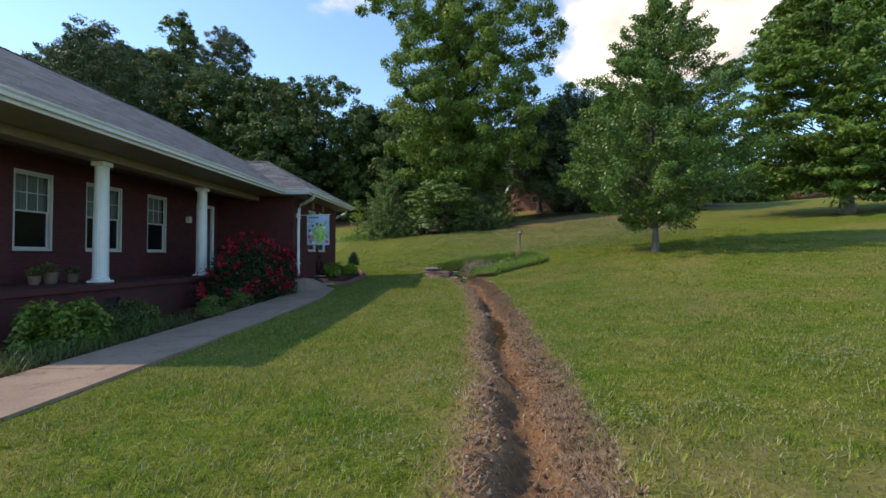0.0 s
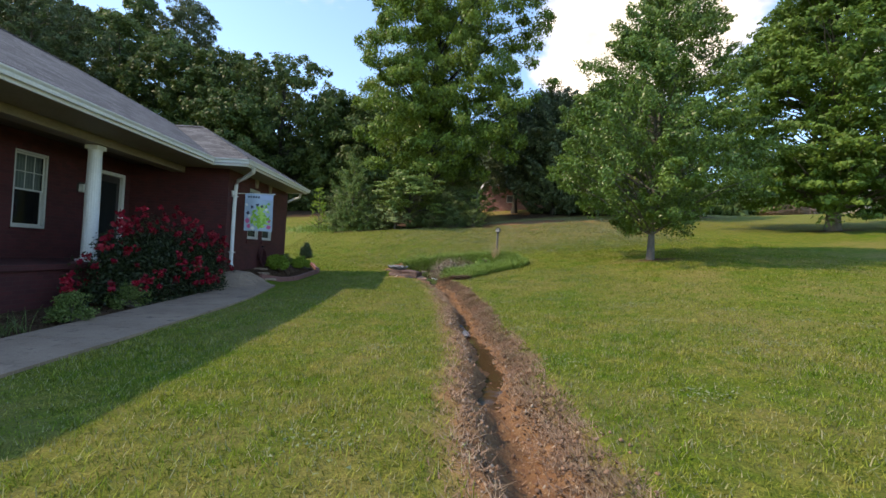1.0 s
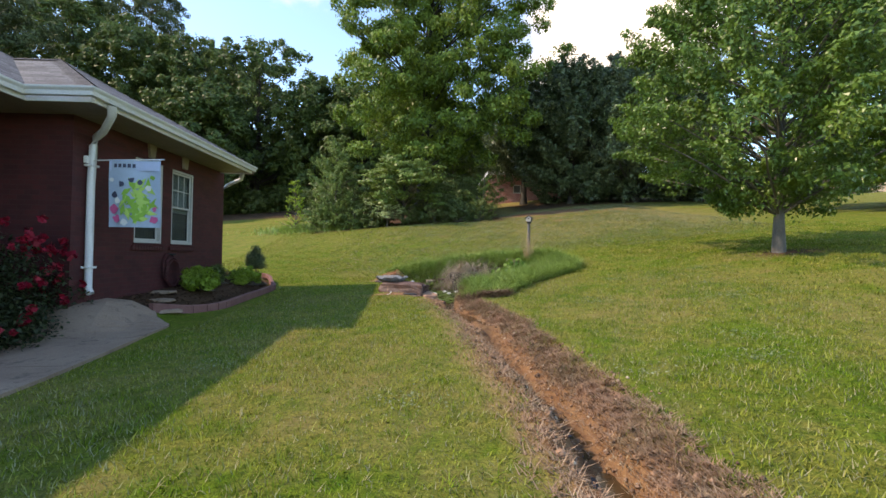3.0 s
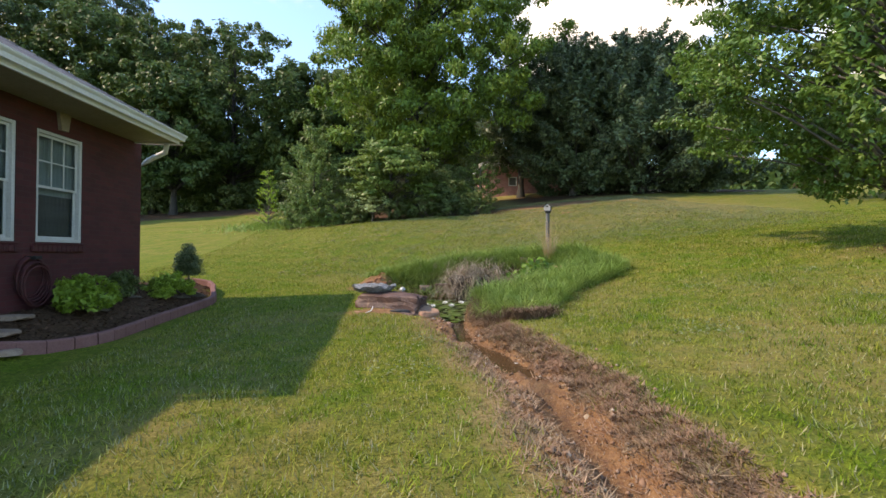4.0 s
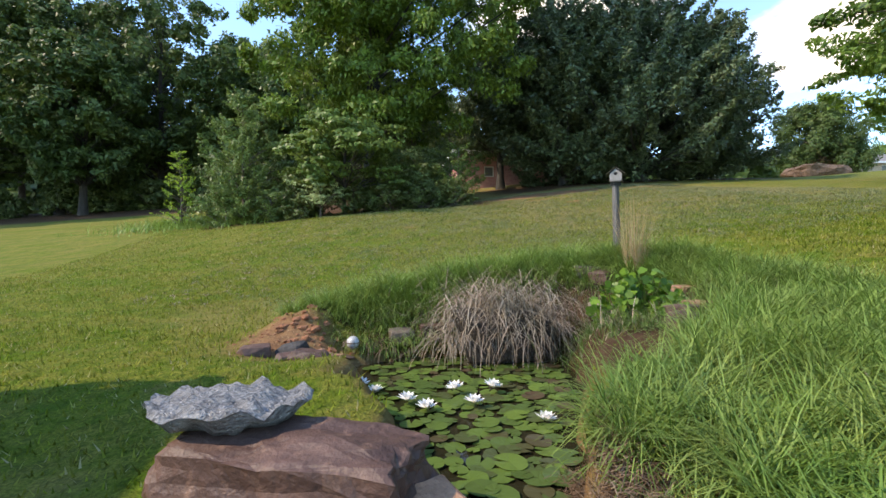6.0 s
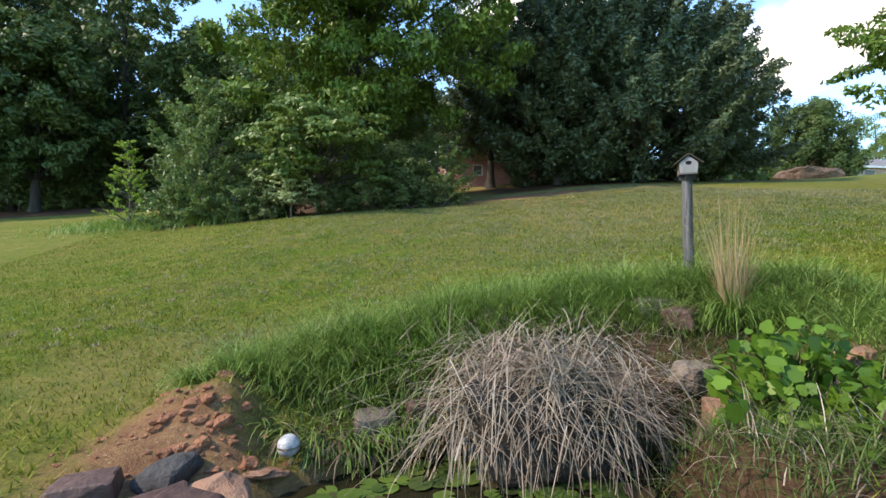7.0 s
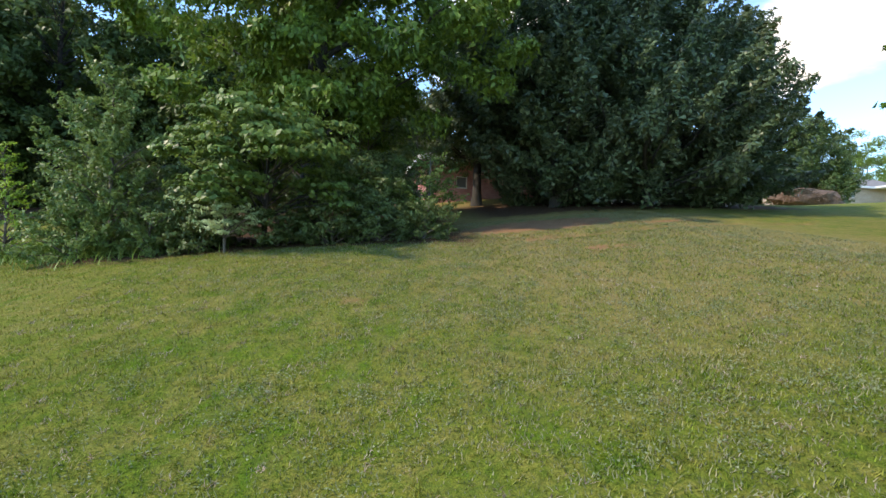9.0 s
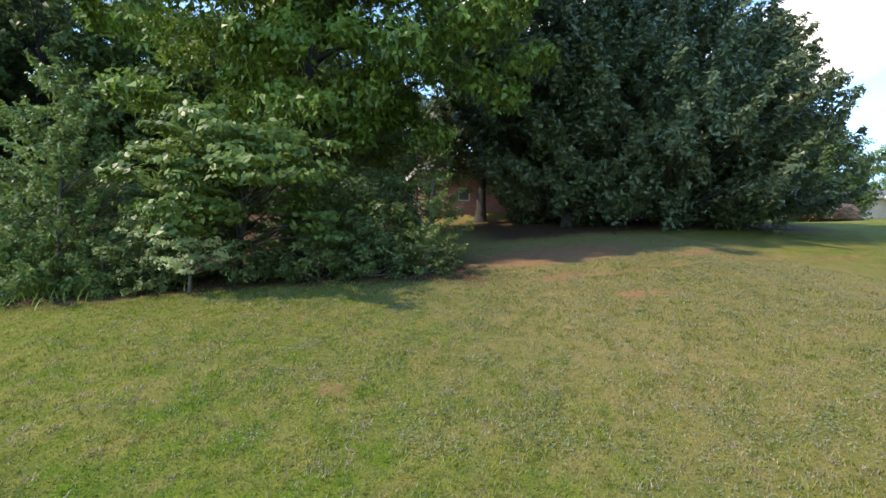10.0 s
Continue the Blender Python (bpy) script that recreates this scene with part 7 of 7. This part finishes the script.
for k, (cx_, cz_, s, m) in enumerate(((-0.16, -0.36, 0.05, F_DARK), (-0.02, -0.30, 0.045, F_DARK), (0.09, -0.33, 0.04, F_DARK), (-0.26, -0.52, 0.05, F_DARK), (0.27, -0.26, 0.04, F_GREEN), (-0.28, -0.72, 0.07, F_PINK), (-0.24, -0.86, 0.06, F_PINK), (0.29, -0.88, 0.06, F_PINK), (0.30, -0.72, 0.04, F_PINK), (-0.12, -0.92, 0.06, F_CREAM), (-0.22, -0.60, 0.05, F_CREAM), (-0.30, -0.30, 0.04, F_CREAM), (0.22, -0.42, 0.05, F_CREAM))):
    cloth("printed_spot", [(cx_ + s * math.cos(a) * rg.uniform(0.6, 1.2), cz_ + s * math.sin(a) * rg.uniform(0.6, 1.2)) for a in np.linspace(0, 5.6, 9)], m, 0.024 + 0.0006 * k)

# ---- on and by the porch ----
lamp = thing("wall_lantern", "small metal wall lantern beside the front door", "wall lamp", (WALL_F, 12.35, 2.25))
part("back_plate", boxed((0.0, -0.05, -0.08), (0.02, 0.05, 0.08), 0.005), M_OLD_WOOD, lamp)
part("lantern_glass", boxed((0.05, -0.06, -0.10), (0.17, 0.06, 0.08), 0.01), M_CURTAIN, lamp, "frosted pane")
part("lantern_cap", boxed((0.035, -0.075, 0.08), (0.185, 0.075, 0.10), 0.01), M_OLD_WOOD, lamp)
part("arm", boxed((0.015, -0.012, 0.10), (0.12, 0.012, 0.125)), M_OLD_WOOD, lamp)
for k, (x, y, s) in enumerate(((-7.62, 7.35, 0.12), (-7.65, 7.68, 0.16), (-7.66, 8.15, 0.13))):
    pot = thing("flower_pot", "dark clay flower pot with a small plant on the porch", "pot", (x, y, PORCH_Z), "porch pots")
    bm = bmesh.new()
    bmesh.ops.create_cone(bm, cap_ends=True, segments=16, radius1=s * 0.6, radius2=s * 0.8, depth=s * 1.3, matrix=Matrix.Translation((0, 0, s * 0.65)))
    part("pot", bm, surf("dark_clay", (0.12, 0.07, 0.05), (0.18, 0.11, 0.08), 8, 0.8), pot)
    v, f = leaf_arrays(rng, leaf_points(rng, np.array([[0, 0, s * 1.7]]), np.array([s * 1.1]), 160, 0.7)[0], 0.05)
    array_mesh("foliage", v, f, M_SHRUB, pot)
rail = thing("handrail", "white metal handrail at the porch steps", "handrail", (-5.72, 4.85, float(land(-5.72, 4.85))))
tube("rail_post", [(0, 0, -0.05), (0, 0, 1.45)], 0.024, M_WHITE, rail, 8)
bm = bmesh.new()
bmesh.ops.create_uvsphere(bm, u_segments=14, v_segments=8, radius=0.045, matrix=Matrix.Translation((0, 0, 1.47)))
part("knob", bm, M_WHITE, rail, "", True)
tube("top_rail", [(0, 0, 1.40), (-0.5, 0, 1.55), (-1.0, 0, 1.62)], 0.02, M_WHITE, rail, 8)
# coils added where the wall has a dark maroon shape of unknown nature
coils = thing("hose_reel", "maroon coils added for an unclear dark shape on the brick wall", "hose", (WALL_W, 16.3, 0.92))
for k in range(7):
    a = np.linspace(0, 2 * math.pi, 25)
    rr = 0.20 + 0.012 * (k % 3)
    tube("coil", np.stack([0.03 + 0.018 * k + 0 * a, rr * np.cos(a), 1.25 * rr * np.sin(a) - 0.02 * k], 1), 0.012, M_BRICK, coils, 6)
part("hook", boxed((0.0, -0.05, 0.22), (0.14, 0.05, 0.26), 0.005), M_DARK, coils)

# ---- far buildings and the brush pile ----


def far_house(name, label, x0, x1, y0, y1, z0, wall_h, ridge_h, brick, openings, over=0.5):
    ob = thing(name, label, "house", (0, 0, 0))
    slab_with_holes("wall", "y", y0, 0.25, x0, x1, z0 - 1.5, z0 + wall_h, openings, brick, ob)
    slab_with_holes("wall", "y", y1 - 0.25, 0.25, x0, x1, z0 - 1.5, z0 + wall_h, [], brick, ob)
    slab_with_holes("wall", "x", x0 + 0.25, 0.25, y0 + 0.25, y1 - 0.25, z0 - 1.5, z0 + wall_h, [], brick, ob)
    slab_with_holes("wall", "x", x1, 0.25, y0 + 0.25, y1 - 0.25, z0 - 1.5, z0 + wall_h, [], brick, ob)
    zt, ym = z0 + wall_h, (y0 + y1) / 2
    for pts in ([(x0 - over, y0 - over, zt), (x1 + over, y0 - over, zt), (x1 - 2, ym, zt + ridge_h), (x0 + 2, ym, zt + ridge_h)], [(x1 + over, y1 + over, zt), (x0 - over, y1 + over, zt), (x0 + 2, ym, zt + ridge_h), (x1 - 2, ym, zt + ridge_h)], [(x0 - over, y1 + over, zt), (x0 - over, y0 - over, zt), (x0 + 2, ym, zt + ridge_h)], [(x1 + over, y0 - over, zt), (x1 + over, y1 + over, zt), (x1 - 2, ym, zt + ridge_h)]):
        bm = bmesh.new()
        roof_face(bm, pts)
        bmesh.ops.recalc_face_normals(bm, faces=bm.faces)
        part("roof", bm, M_FAR_ROOF, ob)
    bm = bmesh.new()
    box(bm, (x0 - over, y0 - over - 0.06, zt - 0.25), (x1 + over, y0 - over, zt + 0.02))
    box(bm, (x0 - over - 0.06, y0 - over, zt - 0.25), (x0 - over, y1 + over, zt + 0.02))
    part("fascia", bm, M_WHITE, ob)
    for a, b, lo, hi in openings:
        w = thing("window", "", "", ((a + b) / 2, y0 + 0.1, lo))
        w.parent = ob
        bm = bmesh.new()
        for p, q in (((-(b - a) / 2, -0.06, 0), (-(b - a) / 2 + 0.07, 0.0, hi - lo)), (((b - a) / 2 - 0.07, -0.06, 0), ((b - a) / 2, 0.0, hi - lo)), ((-(b - a) / 2 + 0.07, -0.06, 0), ((b - a) / 2 - 0.07, 0.0, 0.07)), ((-(b - a) / 2 + 0.07, -0.06, hi - lo - 0.07), ((b - a) / 2 - 0.07, 0.0, hi - lo))):
            box(bm, p, q)
        part("frame", bm, M_WHITE, w)
        part("pane", boxed((-(b - a) / 2 + 0.07, -0.03, 0.07), ((b - a) / 2 - 0.07, -0.02, hi - lo - 0.07)), M_BLIND, w)
    return ob


M_FAR_ROOF = surf("brown_grey_shingles", (0.16, 0.14, 0.13), (0.22, 0.20, 0.185), 2, 0.9, 25, 0.4, 0.02)
g0 = float(hill(7, 46.4))
far_house("brick_house", "red brick house behind the dark trees", 4.7, 13.5, 46.4, 54.5, g0, 2.5, 1.6, M_FAR_BRICK, [(6.55, 7.25, g0 + 0.75, g0 + 1.5)])
g1 = 11.15
tan = far_house("ranch_house", "tan brick ranch house with a white porch beyond the lawn", 64.5, 84, 69, 77, g1, 2.5, 2.1, M_TAN_BRICK, [(69.6, 71.6, g1 + 0.9, g1 + 2.1)])
for x in (75.2, 79.5):
    part("porch_post", boxed((x - 0.14, 67.0, g1 - 1.2), (x + 0.14, 67.28, g1 + 2.3)), M_WHITE, tan)
part("porch_roof", boxed((74.6, 66.8, g1 + 2.31), (84.4, 68.45, g1 + 2.6), 0.02), M_WHITE, tan)

pile = thing("brush_pile", "heap of dry brown cut branches on the lawn", "brush pile", (37.8, 50.0, float(hill(37.8, 50)) + 0.35))
M_STICK = leafy("dry_sticks", (0.13, 0.075, 0.05), (0.34, 0.22, 0.15), (0.26, 0.16, 0.10), 0.9, 0.02, 1.5)
part("mound", stone_mesh(301, (5.4, 3.2, 1.45), 5, 3, 0.06), surf("brush", (0.10, 0.06, 0.04), (0.20, 0.125, 0.085), 3, 0.95, 12, 0.9, 0.08), pile)
n = 1700
a0, r0 = rng.uniform(0, 6.28, n), rng.uniform(0, 1, n) ** 0.5
px_, py_ = 2.7 * r0 * np.cos(a0), 1.6 * r0 * np.sin(a0)
v, f = arc_arrays(rng, np.stack([px_, py_, 1.35 * np.sqrt(np.clip(1 - r0 ** 2, 0, 1)) + rng.uniform(-0.15, 0.12, n)], 1), rng.uniform(0, 6.28, n), rng.uniform(0.4, 1.5, n), 0.035, rng.uniform(-0.5, 0.7, n), rng.uniform(0, 0.6, n), 3)
array_mesh("sticks", v, f, M_STICK, pile)
